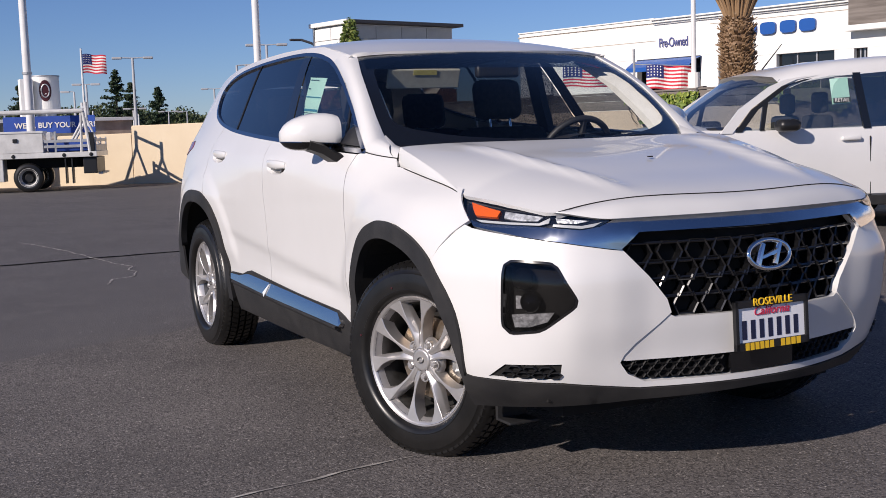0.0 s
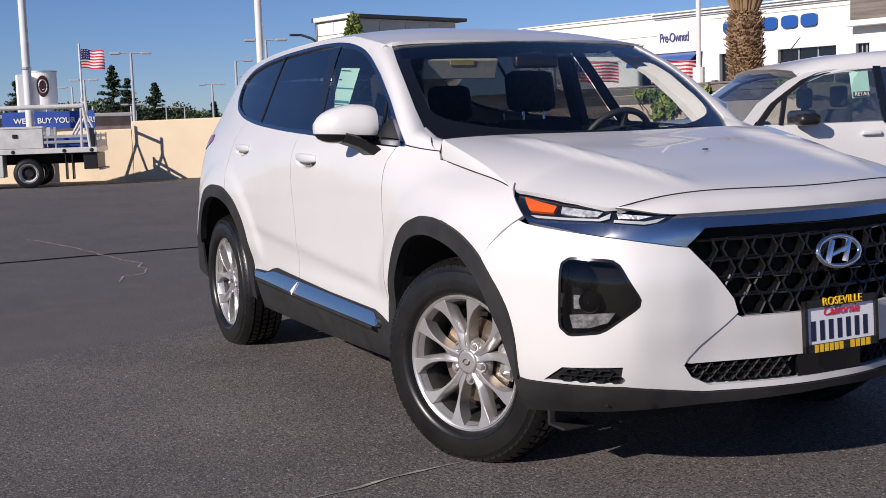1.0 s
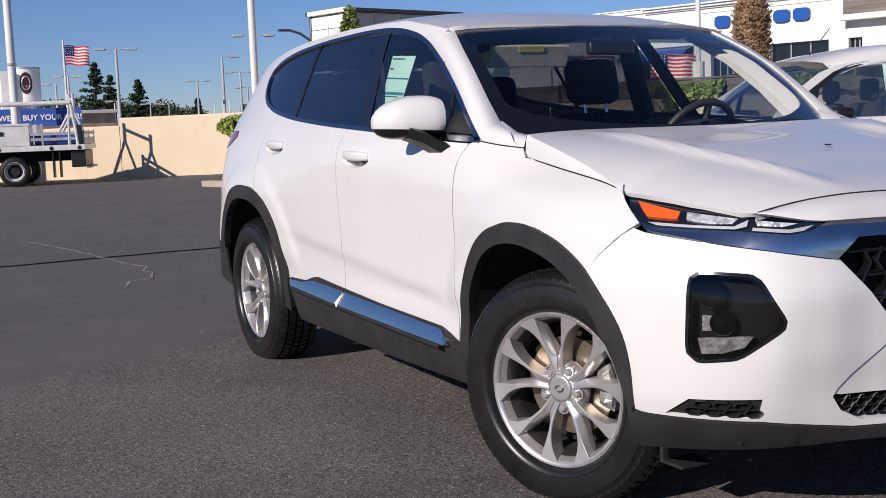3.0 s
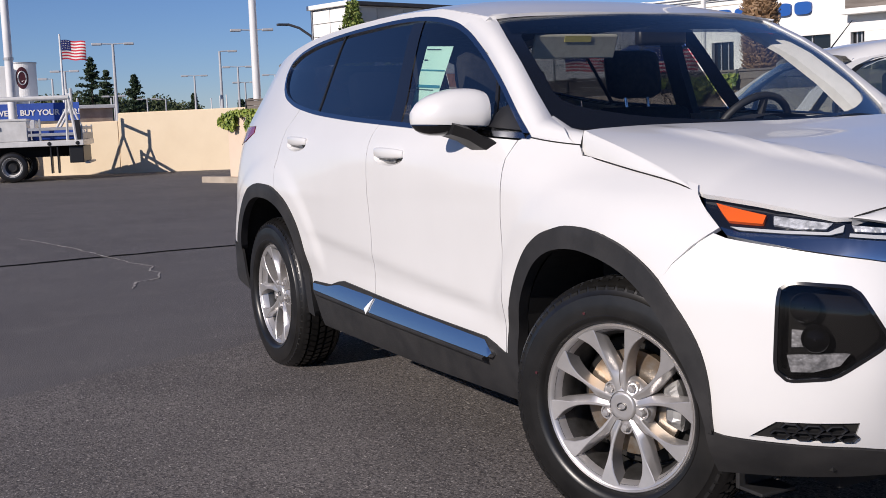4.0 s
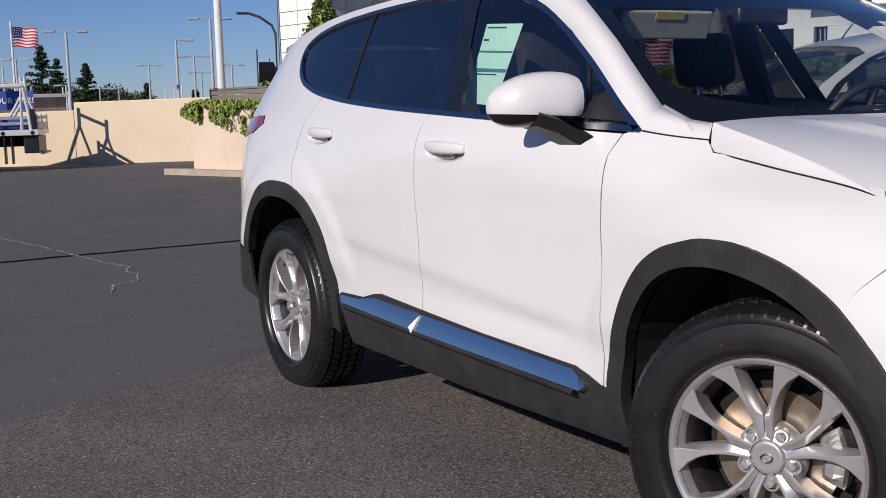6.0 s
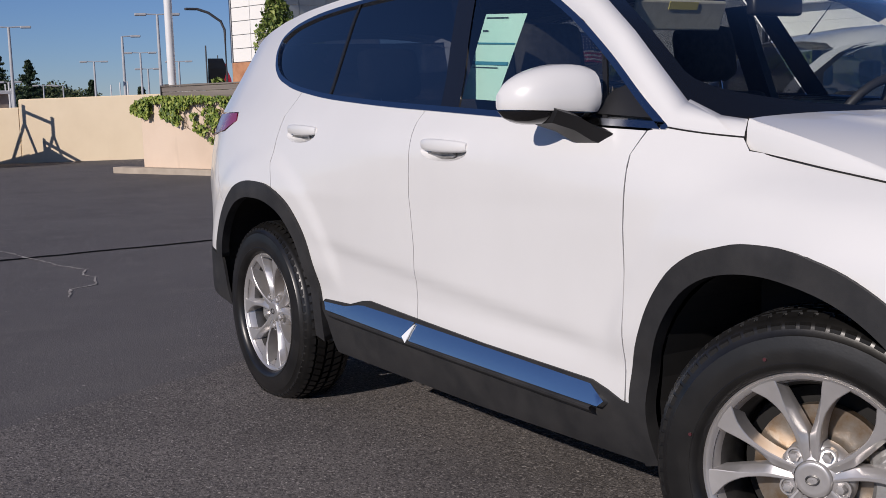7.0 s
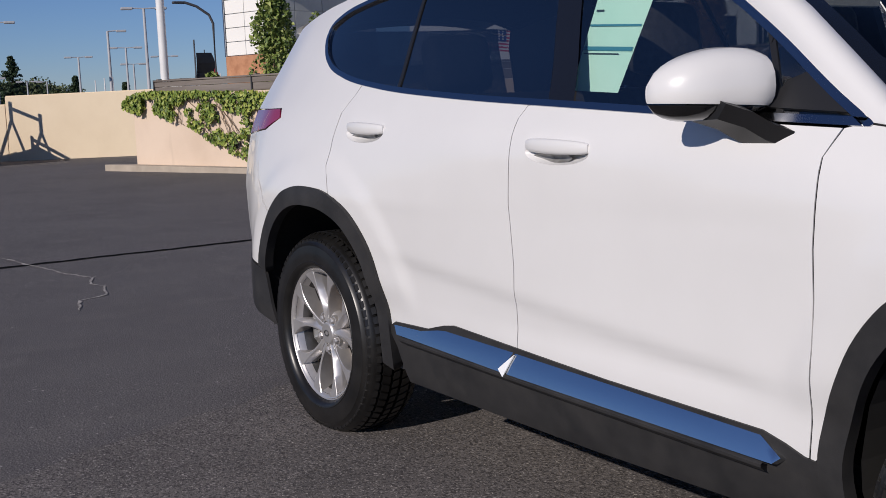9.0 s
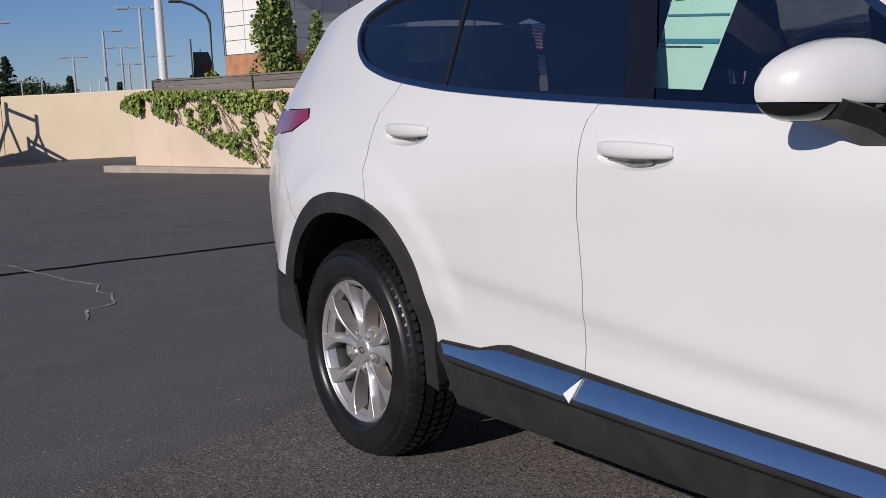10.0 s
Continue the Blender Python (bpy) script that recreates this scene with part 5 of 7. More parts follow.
fender = [(-0.575, 0.41), (-0.552, 0.66), (-0.551, 0.867), (-0.545, 0.97), (-0.548, 1.05), (-0.524, 1.104), (-0.476, 1.114),
          (-0.270, 1.090), (-0.238, 1.058), (0.016, 1.027), (0.245, 0.990), (0.270, 0.968), (0.326, 0.930), (0.386, 0.893), (0.287, 0.801), (0.247, 0.745)]
fender += arch_edge(fa[0], fa[1], fa[2] - 0.022, 51, 172, FRONT_SWELL, 0.0)
both_sides("front_fender", sheet(on_side, inset(fender, -0.0033)), PAINT, suv)
door = [(-0.585, 0.41), (-0.562, 0.66), (-0.562, 0.867), (-0.556, 0.97), (-0.558, 1.05), (-0.536, 1.104), (-0.70, 1.112), (-1.0, 1.134), (-1.34, 1.153), (-1.518, 1.160),
        (-1.537, 1.13), (-1.541, 1.022), (-1.555, 0.895), (-1.550, 0.726), (-1.560, 0.59), (-1.570, 0.41)]
HANDLE_F, HANDLE_R = (-1.350, 1.052), (-2.375, 1.092)


def cup_hole(at):
    return [(at[0] + 0.126 * math.cos(a), at[1] - 0.009 + 0.031 * math.sin(a)) for a in [2 * math.pi * q / 36 for q in range(36)]]


front_doors = both_sides("front_door", sheet(on_side, inset(door, -0.0033), [cup_hole(HANDLE_F)], step=0.02, flange=0.003), PAINT, suv)
door = [(-1.580, 0.41), (-1.570, 0.59), (-1.560, 0.726), (-1.565, 0.895), (-1.551, 1.022), (-1.547, 1.13), (-1.528, 1.161), (-1.8, 1.177), (-2.264, 1.209), (-2.51, 1.240),
        (-2.528, 1.21), (-2.578, 1.15), (-2.587, 1.062), (-2.584, 0.973), (-2.54, 0.869)]
door += arc(ra[0], ra[1], ra[2] - 0.025, 66, 4, 12)
rear_doors = both_sides("rear_door", sheet(on_side, inset(door, -0.0033), [cup_hole(HANDLE_R)], step=0.02, flange=0.003), PAINT, suv)

# window outline on the side
DLO = [(-0.470, 1.112), (-0.485, 1.1225), (-0.594, 1.191), (-0.749, 1.301), (-0.903, 1.399), (-1.058, 1.479), (-1.186, 1.525), (-1.364, 1.560), (-1.566, 1.579), (-1.831, 1.585), (-2.289, 1.577),
       (-2.66, 1.555), (-2.88, 1.522), (-2.990, 1.478), (-2.985, 1.420), (-2.91, 1.352), (-2.80, 1.300), (-2.597, 1.254), (-2.264, 1.214), (-1.8, 1.182), (-1.329, 1.158), (-0.9, 1.133)]
DLO = rounded(DLO + [(-0.495, 1.1135)], 2, 0.2)
rail = [(x, roof_rim(x)) for x in (-0.98, -1.15, -1.4, -1.7, -2.0, -2.3, -2.6, -2.85, -3.1, -3.3, -3.42)]
quarter = [(-2.55, 0.869), (-2.594, 0.973), (-2.597, 1.062), (-2.588, 1.15), (-2.538, 1.21), (-2.522, 1.240), (-2.597, 1.254), (-2.80, 1.300), (-2.91, 1.352), (-2.985, 1.420),
           (-2.990, 1.478), (-2.88, 1.522), (-2.66, 1.555), (-2.289, 1.577), (-1.831, 1.585), (-1.566, 1.579), (-1.364, 1.560), (-1.186, 1.525), (-1.058, 1.479)] + rail
quarter += [(rear_edge(1.40), 1.40), (rear_edge(1.3), 1.3), (rear_edge(1.15), 1.17), (-3.30, 1.17), (-3.15, 1.172), (-3.115, 1.133), (-3.25, 1.085), (rear_edge(1.08), 1.06), (rear_edge(0.97), 0.975), (-3.262, 0.975), (-3.211, 0.895), (-3.06, 0.79)]
quarter += arc(ra[0], ra[1], ra[2] - 0.025, 128, 69, 12)
both_sides("quarter_panel", sheet(on_side, inset(quarter, -0.002)), PAINT, suv)
bump_r = [(-3.07, 0.78), (-3.217, 0.885), (-3.265, 0.9735), (rear_edge(0.966), 0.9735), (rear_edge(0.6), 0.6), (-3.28, 0.58), (-3.15, 0.56)]
bump_r += arc(ra[0], ra[1], ra[2] - 0.025, 163, 131, 8)
both_sides("rear_bumper_corner", sheet(on_side, bump_r), PAINT, suv)
bump_l = [(-3.14, 0.548), (-3.28, 0.572), (rear_edge(0.57), 0.592), (-3.50, 0.45), (-3.30, 0.385), (-3.08, 0.335)]
both_sides("rear_bumper_skirt", sheet(on_side, bump_l, lift=0.004), BLACK_TRIM, suv)
both_sides("tail_light", sheet(on_side, [(rear_edge(1.15), 1.16), (-3.30, 1.163), (-3.16, 1.166), (-3.125, 1.133), (-3.255, 1.092), (rear_edge(1.09), 1.066)], lift=0.003), RED_LENS, suv, "dark red tail light lens")
part("tailgate", sheet(on_rear, [(-0.97, 0.62), (0.97, 0.62), (0.97, 1.18), (-0.97, 1.18)], step=0.06), PAINT, suv)
part("rear_window", sheet(on_rear, [(-0.95, 1.19), (0.95, 1.19), (0.93, 1.49), (-0.93, 1.49)], step=0.06), TINTED, suv)
part("rear_bumper", sheet(on_rear, [(-0.99, 0.42), (0.99, 0.42), (0.99, 0.61), (-0.99, 0.61)], step=0.06), BLACK_TRIM, suv)
bm = bmesh.new()
loft(bm, [[(x, y, roof_mid(-3.42) - 0.05 * (y / 0.5) ** 2 + dz) for y in [-0.5 + 0.1 * k for k in range(11)]] for x, dz in ((-3.30, 0.015), (-3.44, 0.012), (-3.56, -0.01), (-3.57, -0.03), (-3.44, -0.05), (-3.36, -0.06))])
soft_edges(part("spoiler", bm, PAINT, suv))

roof = [(x, -half_width(x, roof_rim(x)) - 0.002) for x in (-3.42, -3.1, -2.6, -2.0, -1.4, -1.15, -1.0)]
front_edge = [(-0.995 + 0.075 * (1 - (y / 0.6) ** 2), y) for y in (-0.58, -0.4, -0.2, 0, 0.2, 0.4, 0.58)]
roof = roof + front_edge + [(x, -y) for x, y in roof[::-1]]
part("roof", sheet(on_roof, roof, step=0.05), PAINT, suv)

# front pillars
for sgn in (-1, 1):
    near = [(-0.285, 1.094)] + [(-0.470, 1.117), (-0.594, 1.193), (-0.749, 1.303), (-0.903, 1.403), (-1.058, 1.481), (-1.15, 1.512)]
    rows = []
    for k, (x, z) in enumerate(near):
        a = Vector((x, -half_width(x, z) * 1.0, z))
        v = [0.0, 0.06, 0.22, 0.48, 0.72, 0.93, 1.0][k]
        c = Vector(on_windscreen(-screen_edge(v), v)) + Vector((0, 0, 0.004))
        b = (a + c) / 2 + Vector((0.020, -0.022, 0.012))
        q = a.lerp(b, 0.5) + Vector((0.003, -0.008, 0.0))
        r = b.lerp(c, 0.5) + Vector((0.008, -0.004, 0.004))
        inner = c - Vector((0.0, -0.004, 0.03))
        rows.append([Vector((p.x, p.y * -sgn, p.z)) for p in (a + Vector((0, 0.02, 0)), a, q, b, r, c, inner)])
    bm = loft(bmesh.new(), rows)
    if sgn > 0:
        bmesh.ops.reverse_faces(bm, faces=bm.faces)
    bmesh.ops.recalc_face_normals(bm, faces=bm.faces)
    soft_edges(part("front_pillar", bm, PAINT, suv), 50)

# glass, pillars between the windows and the bright frame round them
FQ, BF, BR, RQ = ((-0.797, 1.322), (-0.703, 1.141)), ((-1.502, 1.557), (-1.344, 1.176)), ((-1.600, 1.557), (-1.447, 1.178)), ((-2.335, 1.563), (-2.270, 1.228))


def shifted(line, d):
    return ((line[0][0] + d, line[0][1]), (line[1][0] + d, line[1][1]))


inner = inset(DLO, 0.011)
panes = [("front_quarter_pane", clip(inner, *shifted(FQ, 0.016)), SIDE_GLASS, 0), ("front_window", clip(clip(inner, *reversed(FQ)), *shifted(BF, 0.004)), SIDE_GLASS, 1),
         ("rear_window_pane", clip(clip(inner, *reversed(shifted(BR, -0.004))), *shifted(RQ, 0.016)), TINTED, 2), ("rear_quarter_pane", clip(inner, *reversed(shifted(RQ, 0.0))), TINTED, 3)]
for name, outline, mat, _ in panes:
    for ob in both_sides(name, sheet(on_side, outline, step=0.05, flange=0, lift=-0.006), mat, suv):
        ob.visible_shadow = False
both_sides("middle_pillar", sheet(on_side, clip(clip(inner, *reversed(BF)), *BR), step=0.04, flange=0, lift=-0.003), GLOSS_BLACK, suv)
for line, w in ((FQ, 0.016), (RQ, 0.016)):
    strip = clip(clip(inner, *reversed(shifted(line, w))), *shifted(line, 0.0))
    both_sides("window_divider", sheet(on_side, strip, step=0.04, flange=0.01, lift=-0.002), SATIN_BLACK, suv)
for line in (shifted(BF, 0.008), shifted(RQ, 0.0)):
    strip = clip(clip(inner, *reversed(shifted(line, 0.005))), *shifted(line, 0.0))
    both_sides("bright_edge", sheet(on_side, strip, step=0.04, flange=0.004, lift=0.002), CHROME, suv)
both_sides("window_frame", sheet(on_side, inset(DLO, -0.004), [inset(DLO, 0.013)], step=0.02, flange=0.012, lift=0.004), DARK_CHROME, suv, "satin chrome frame round the side windows")
both_sides("mirror_patch", sheet(on_side, [(-0.53, 1.137), (-0.735, 1.150), (-0.70, 1.205), (-0.655, 1.222), (-0.60, 1.185)], step=0.03, lift=0.002), SATIN_BLACK, suv)

scr = [(-1.03, 0.0), (-0.5, 0.0), (0, 0.0), (0.5, 0.0), (1.03, 0.0)] + [(screen_edge(v) - 0.008, v) for v in (0.1, 0.3, 0.5, 0.7, 0.9, 1.0)] + [(0.5, 1.0), (0, 1.0), (-0.5, 1.0)] + [(0.008 - screen_edge(v), v) for v in (1.0, 0.9, 0.7, 0.5, 0.3, 0.1)]
ob = part("windscreen", sheet(on_windscreen, scr, step=0.08, flange=0), WINDSCREEN, suv, "clear windscreen over a dark cabin")
ob.visible_shadow = False
rim_out = [(-1.0, -0.01), (1.0, -0.01), (1.045, 0.02)] + [(screen_edge(v), v) for v in (0.1, 0.3, 0.5, 0.7, 0.9, 1.015)] + [(-screen_edge(v), v) for v in (1.015, 0.9, 0.7, 0.5, 0.3, 0.1)] + [(-1.045, 0.02)]
rim_in = rounded([(-1.0, 0.075), (1.0, 0.055), (1.01, 0.5), (0.965, 0.93), (-0.965, 0.93), (-1.01, 0.5)], 3, 0.2)
part("windscreen_border", sheet(on_windscreen, rim_out, [rim_in], step=0.05, flange=0.006, lift=-0.004), GLOSS_BLACK, suv)
band = [(-1.0, 1.0), (-1.02, 0.80), (-0.5, 0.77), (0, 0.76), (0.5, 0.77), (1.02, 0.80), (1.0, 1.0)]
ob = part("shade_band", sheet(on_windscreen, band, step=0.08, flange=0, lift=-0.003), SHADE, suv, "dark tinted band along the windscreen's top")
ob.visible_shadow = False
part("cowl", sheet(lambda u, v: (-0.20 - 0.15 * u * u - 0.10 * v, 0.72 * u, 1.095 + 0.012 * v), [(-1, 0), (1, 0), (1, 1), (-1, 1)], step=0.1, flange=0.03), SATIN_BLACK, suv)
for x0, y0, x1, y1 in ((-0.26, -0.50, -0.33, 0.10), (-0.25, 0.12, -0.36, 0.60)):
    bm = tube(bmesh.new(), [(x0 + (x1 - x0) * k / 6, y0 + (y1 - y0) * k / 6, 1.112 + 0.030 * math.sin(math.pi * k / 7)) for k in range(7)], 0.007, 6)
    part("wiper", bm, SATIN_BLACK, suv)

# bonnet
hood = [(-0.262, -0.784), (-0.232, -0.790), (0.016, -0.797), (0.200, -0.799), (0.262, -0.799), (0.285, -0.797), (0.345, -0.787), (0.407, -0.775), (0.489, -0.756), (0.56, -0.727), (0.623, -0.697)]
hood += [(nose_x(y) - 0.003, y) for y in [-0.67 + 0.67 * k / 20 for k in range(21)]]
hood_rear = [(-0.262, 0.784), (-0.264, 0.735), (-0.258, 0.6), (-0.225, 0.3), (-0.21, 0), (-0.225, -0.3), (-0.258, -0.6), (-0.264, -0.735)]
hood = hood + [(x, -y) for x, y in hood[-2:0:-1]] + hood_rear
bm = sheet(on_hood, hood, step=0.026, flange=0.012)
for sgn in (-1, 1):
    rows = []
    for x in [-0.263 + 0.525 * k / 21 for k in range(22)]:
        y, top, low = hood_half(x) + 0.0005, on_hood(x, hood_half(x))[2], hood_seam(x)
        rows.append([(x, (y + 0.010 * math.sin(math.pi * q / 8)) * sgn, top + (low - top) * (1 - math.cos(math.pi * q / 8))) for q in range(5)])
    bmesh.ops.recalc_face_normals(bm, faces=loft(bm, rows).faces)
soft_edges(part("hood", bm, PAINT, suv), 50)
for sgn in (-1, 1):
    line = [(x, (hood_half(x) + 0.0125 + 0.007 * ramp(x, 0.0, -0.2)) * sgn, hood_seam(x) + 0.001 + 0.004 * ramp(x, 0.0, -0.2)) for x in [-0.263 + 0.53 * k / 24 for k in range(25)]]
    part("shut_line", tube(bmesh.new(), [(-0.2655, 0.784 * sgn, 1.136), (-0.2655, 0.796 * sgn, 1.10)] + line, 0.0020, 6), DARK, suv)
front_line = [(nose_x(y), y) for y in [-0.665 + 1.33 * k / 48 for k in range(49)]]
part("shut_line", tube(bmesh.new(), [(x - 0.001, y, on_hood(x - 0.004, y)[2] - 0.0005) for x, y in front_line], 0.0024, 6), DARK, suv)
for sgn in (1, -1):
    outer = [Vector((-0.266, -0.793, 1.050))] + [Vector((x, -half_width(x, z) + 0.004, z - 0.012)) for x, z in ((-0.285, 1.090), (-0.38, 1.103), (-0.476, 1.115))]
    inner_edge = [Vector((-0.266, -0.782, 1.132)), Vector((-0.30, -0.768, 1.134)), Vector((-0.38, -0.752, 1.141)), Vector(on_windscreen(-1.06, 0.06)) + Vector((0.0, 0.0, 0.008))]
    inmost = [Vector((-0.262, -0.755, 1.105)), Vector((-0.31, -0.735, 1.110)), Vector((-0.39, -0.715, 1.115)), Vector(on_windscreen(-1.0, 0.0)) - Vector((0, 0, 0.025))]
    rows = [[p.lerp(q, k) + Vector((0, -0.010 * math.sin(math.pi * k), 0.006 * math.sin(math.pi * k))) for p, q in zip(outer, inner_edge)] for k in (0, 0.25, 0.5, 0.75, 1)] + [inmost]
    rows = [[(p.x, p.y * sgn, p.z) for p in r] for r in rows]
    bm = loft(bmesh.new(), rows)
    bmesh.ops.recalc_face_normals(bm, faces=bm.faces)
    soft_edges(part("cowl_side", bm, PAINT, suv), 75)
for sgn in (1, -1):
    line = [(x, -half_width(x, z) - 0.001, z) for x, z in [(-0.478 + 0.214 * k / 10, 1.116 - 0.024 * k / 10 - 0.002 * math.sin(math.pi * k / 10)) for k in range(11)]]
    part("shut_line", tube(bmesh.new(), [(x, y * sgn, z) for x, y, z in line], 0.0022, 6), DARK, suv)
part("hood_chip", new_box((0.258, -0.012, 1.068), (0.270, 0.006, 1.0725)), DARK, suv)

# front fascia
HEAD = [(71.2, 0.968), (62.3, 0.957), (57.1, 0.945), (48.2, 0.922), (41.9, 0.906), (35.5, 0.894), (37.6, 0.876), (40.8, 0.867), (49.4, 0.880), (62.0, 0.884), (65.2, 0.895), (68.6, 0.929)]
CHROME_SIDE = [(30.0, 0.897), (35.0, 0.892), (37.6, 0.872), (40.8, 0.863), (49.4, 0.874), (62.0, 0.880), (65.5, 0.890), (63.8, 0.872), (55.2, 0.853), (44.0, 0.828), (36.0, 0.806), (33.6, 0.800)]
GRILLE_SIDE = [(33.6, 0.806), (30.0, 0.853), (0.0, 0.851)]
GRILLE_LOW = [(0.0, 0.572), (22.5, 0.574), (24.3, 0.634), (28.0, 0.711)]
FOG = [(55.8, 0.757), (56.3, 0.560), (54.3, 0.530), (48.1, 0.542), (40.7, 0.636), (45.3, 0.769), (54.0, 0.777)]
INTAKE = [(34.0, 0.434), (32.5, 0.450), (0.0, 0.437)]
INTAKE_LOW = [(0.0, 0.364), (28.9, 0.364), (32.5, 0.394)]
VENT = [(60.0, 0.383), (56.0, 0.430), (44.9, 0.437), (45.6, 0.380)]


def whole(top, low):
    """A closed outline across the front from its right half's upper and lower edges, both ending or starting at the middle."""
    right = top
    return right + [(-a, z) for a, z in top[-2::-1]] + [(-a, z) for a, z in low[:0:-1]] + low


grille_hole = F(*whole(GRILLE_SIDE, GRILLE_LOW))
intake_hole = F(*whole(INTAKE, INTAKE_LOW))
bumper_edge = [(66.6, 0.380), (67.3, 0.45), (69.0, 0.55), (71.6, 0.655), (73.2, 0.70), (75.2, 0.744), (72.6, 0.797), (69.4, 0.845), (66.0, 0.880), (63.8, 0.870), (55.2, 0.851), (44.0, 0.826), (36.0, 0.804), (34.4, 0.800), (30.4, 0.858)]
bumper = F(*bumper_edge) + F(*[(-a, z) for a, z in bumper_edge[::-1]])
bumper += F((-62.9, 0.376), (-45, 0.371), (-30, 0.345), (0, 0.345), (30, 0.345), (45, 0.371), (62.9, 0.376))
# the strip over the grille is bright metal, so the bumper's upper edge dips under the grille
mid_top = F((30, 0.846), (-30, 0.846))
gap = F(*whole([(33.4, 0.803), (30.0, 0.852), (0.0, 0.850)], [(0.0, 0.364), (28.9, 0.364), (32.5, 0.394), (34.0, 0.434), (33.2, 0.458), (31.0, 0.495), (26.0, 0.556), (23.4, 0.590), (24.3, 0.634), (28.0, 0.711)]))
holes = [gap] + [rounded(F(*h), 2, 0.12) for h in (FOG, flipped(FOG))] + [F(*VENT), F(*flipped(VENT))]
panel_top = [(33.6, 0.440), (33.4, 0.458), (31.2, 0.497), (26.2, 0.558), (23.8, 0.585), (22.5, 0.574), (0.0, 0.572)]
panel_low = [(0.0, 0.437), (32.5, 0.437)]
part("bumper_middle", sheet(on_front_m, F(*whole(panel_top, panel_low)), step=0.022, flange=0.02, lift=-0.004), PAINT, suv)
part("front_bumper", sheet(on_front_m, bumper, holes, step=0.022, flange=0.03), PAINT, suv)
rows = []
for k in range(-24, 25):
    y = 0.672 * k / 24
    x = nose_x(y)
    hi = Vector(on_hood(x - 0.004, y))
    hi.x, hi.z = x + 0.001, hi.z - 0.002
    a = math.degrees(math.atan2(-y, x))
    lo = Vector(on_front(a, 0.900 + 0.022 * ramp(abs(a), 35.5, 47)))
    mid = hi.lerp(lo, 0.5) + Vector((0.012, 0, 0.008)) * ramp(abs(a), 50, 30)
    rows.append([hi - Vector((0.004, 0, 0.02)), hi, hi.lerp(mid, 0.5) + Vector((0.002, 0, 0.002)), mid, mid.lerp(lo, 0.5) + Vector((0.003, 0, 0.001)), lo, lo - Vector((0.015, 0, 0.004))])
bm = loft(bmesh.new(), rows)
bmesh.ops.recalc_face_normals(bm, faces=bm.faces)
soft_edges(part("nose_panel", bm, PAINT, suv), 60)
bright = CHROME_SIDE + [(30.0, 0.852), (0.0, 0.850)]
bright = bright + [(-a, z) for a, z in bright[-2::-1]] + [(0, 0.898)]
def on_bright(u, z):
    p = Vector(on_front_m(u, z))
    d = Vector((p.x, p.y, 0)).normalized()
    return tuple(p - d * 0.55 * max(0.0, z - 0.852))


part("grille_brightwork", sheet(on_bright, F(*bright), step=0.022, flange=0.012, lift=0.006), SATIN_CHROME, suv, "satin chrome bar over the grille")
lip = [(66.8, 0.386), (62.9, 0.374), (45, 0.368), (30, 0.342), (0, 0.342)]
lip_low = [(0, 0.318), (31, 0.303), (48, 0.281), (66.5, 0.262)]
part("front_lip", sheet(on_front_m, F(*whole(lip, lip_low)), step=0.03, flange=0.015, lift=0.005), BLACK_TRIM, suv)

grille = part("grille", sheet(on_front_m, F(*whole([(34.2, 0.80), (30.3, 0.858), (0.0, 0.856)], [(0.0, 0.566), (23.3, 0.568), (25.0, 0.634), (28.7, 0.711)])), step=0.04, flange=0.0, lift=-0.065), DARK, suv, "black honeycomb grille")


def on_skin(surf, u, z, lift):
    e = 0.004
    p = Vector(surf(u, z))
    a = (Vector(surf(u + e, z)) - Vector(surf(u - e, z))).normalized()
    b = (Vector(surf(u, z + e)) - Vector(surf(u, z - e))).normalized()
    n = a.cross(b).normalized()
    if n.x < 0:
        n = -n
    side = b.cross(n).normalized()
    up = n.cross(side)
    return Matrix.Translation(p + n * lift) @ Matrix((side, up, n)).transposed().to_4x4()


def hex_ring(w, h, bar, depth, flat=0.30):
    """A raised six-cornered ring in the xy plane."""
    out = [(-w / 2, 0), (-w * flat, h / 2), (w * flat, h / 2), (w / 2, 0), (w * flat, -h / 2), (-w * flat, -h / 2)]
    bm = bmesh.new()
    rows = []
    for k, z in ((1.0, -depth), (1.0, 0.0), (1 - bar * 0.5, 0.004), (1 - bar, 0.0), (1 - bar * 1.15, -depth)):
        rows.append([(x * k, y * k, z) for x, y in out])
    return loft(bm, rows, closed=True)


cell = hex_ring(0.098, 0.074, 0.19, 0.05)
cell_mesh = bpy.data.meshes.new("grille_cell")
cell.to_mesh(cell_mesh)
cell.free()
cell_mesh.materials.append(GLOSS_BLACK)
hole = inset(grille_hole, -0.004)
for row in range(5):
    z = 0.612 + row * 0.0585
    for k in range(-8, 9):
        u = (k + 0.5 * (row % 2)) * 0.107
        if inside((u, z), inset(grille_hole, 0.012)):
            ob = new("grille_cell", cell_mesh)
            ob.parent = grille
            ob.matrix_local = on_skin(on_front_m, u, z, -0.022)
for row in range(5):
    z = 0.640 + row * 0.0585
    pts = []
    for k in range(-40, 41):
        u = k * 0.014
        if inside((u, z), hole):
            pts.append(on_skin(on_front_m, u, z, -0.026).translation)
    if len(pts) > 3:
        part("grille_bar", tube(bmesh.new(), pts, 0.0055, 6), GLOSS_BLACK, grille, smooth=True)


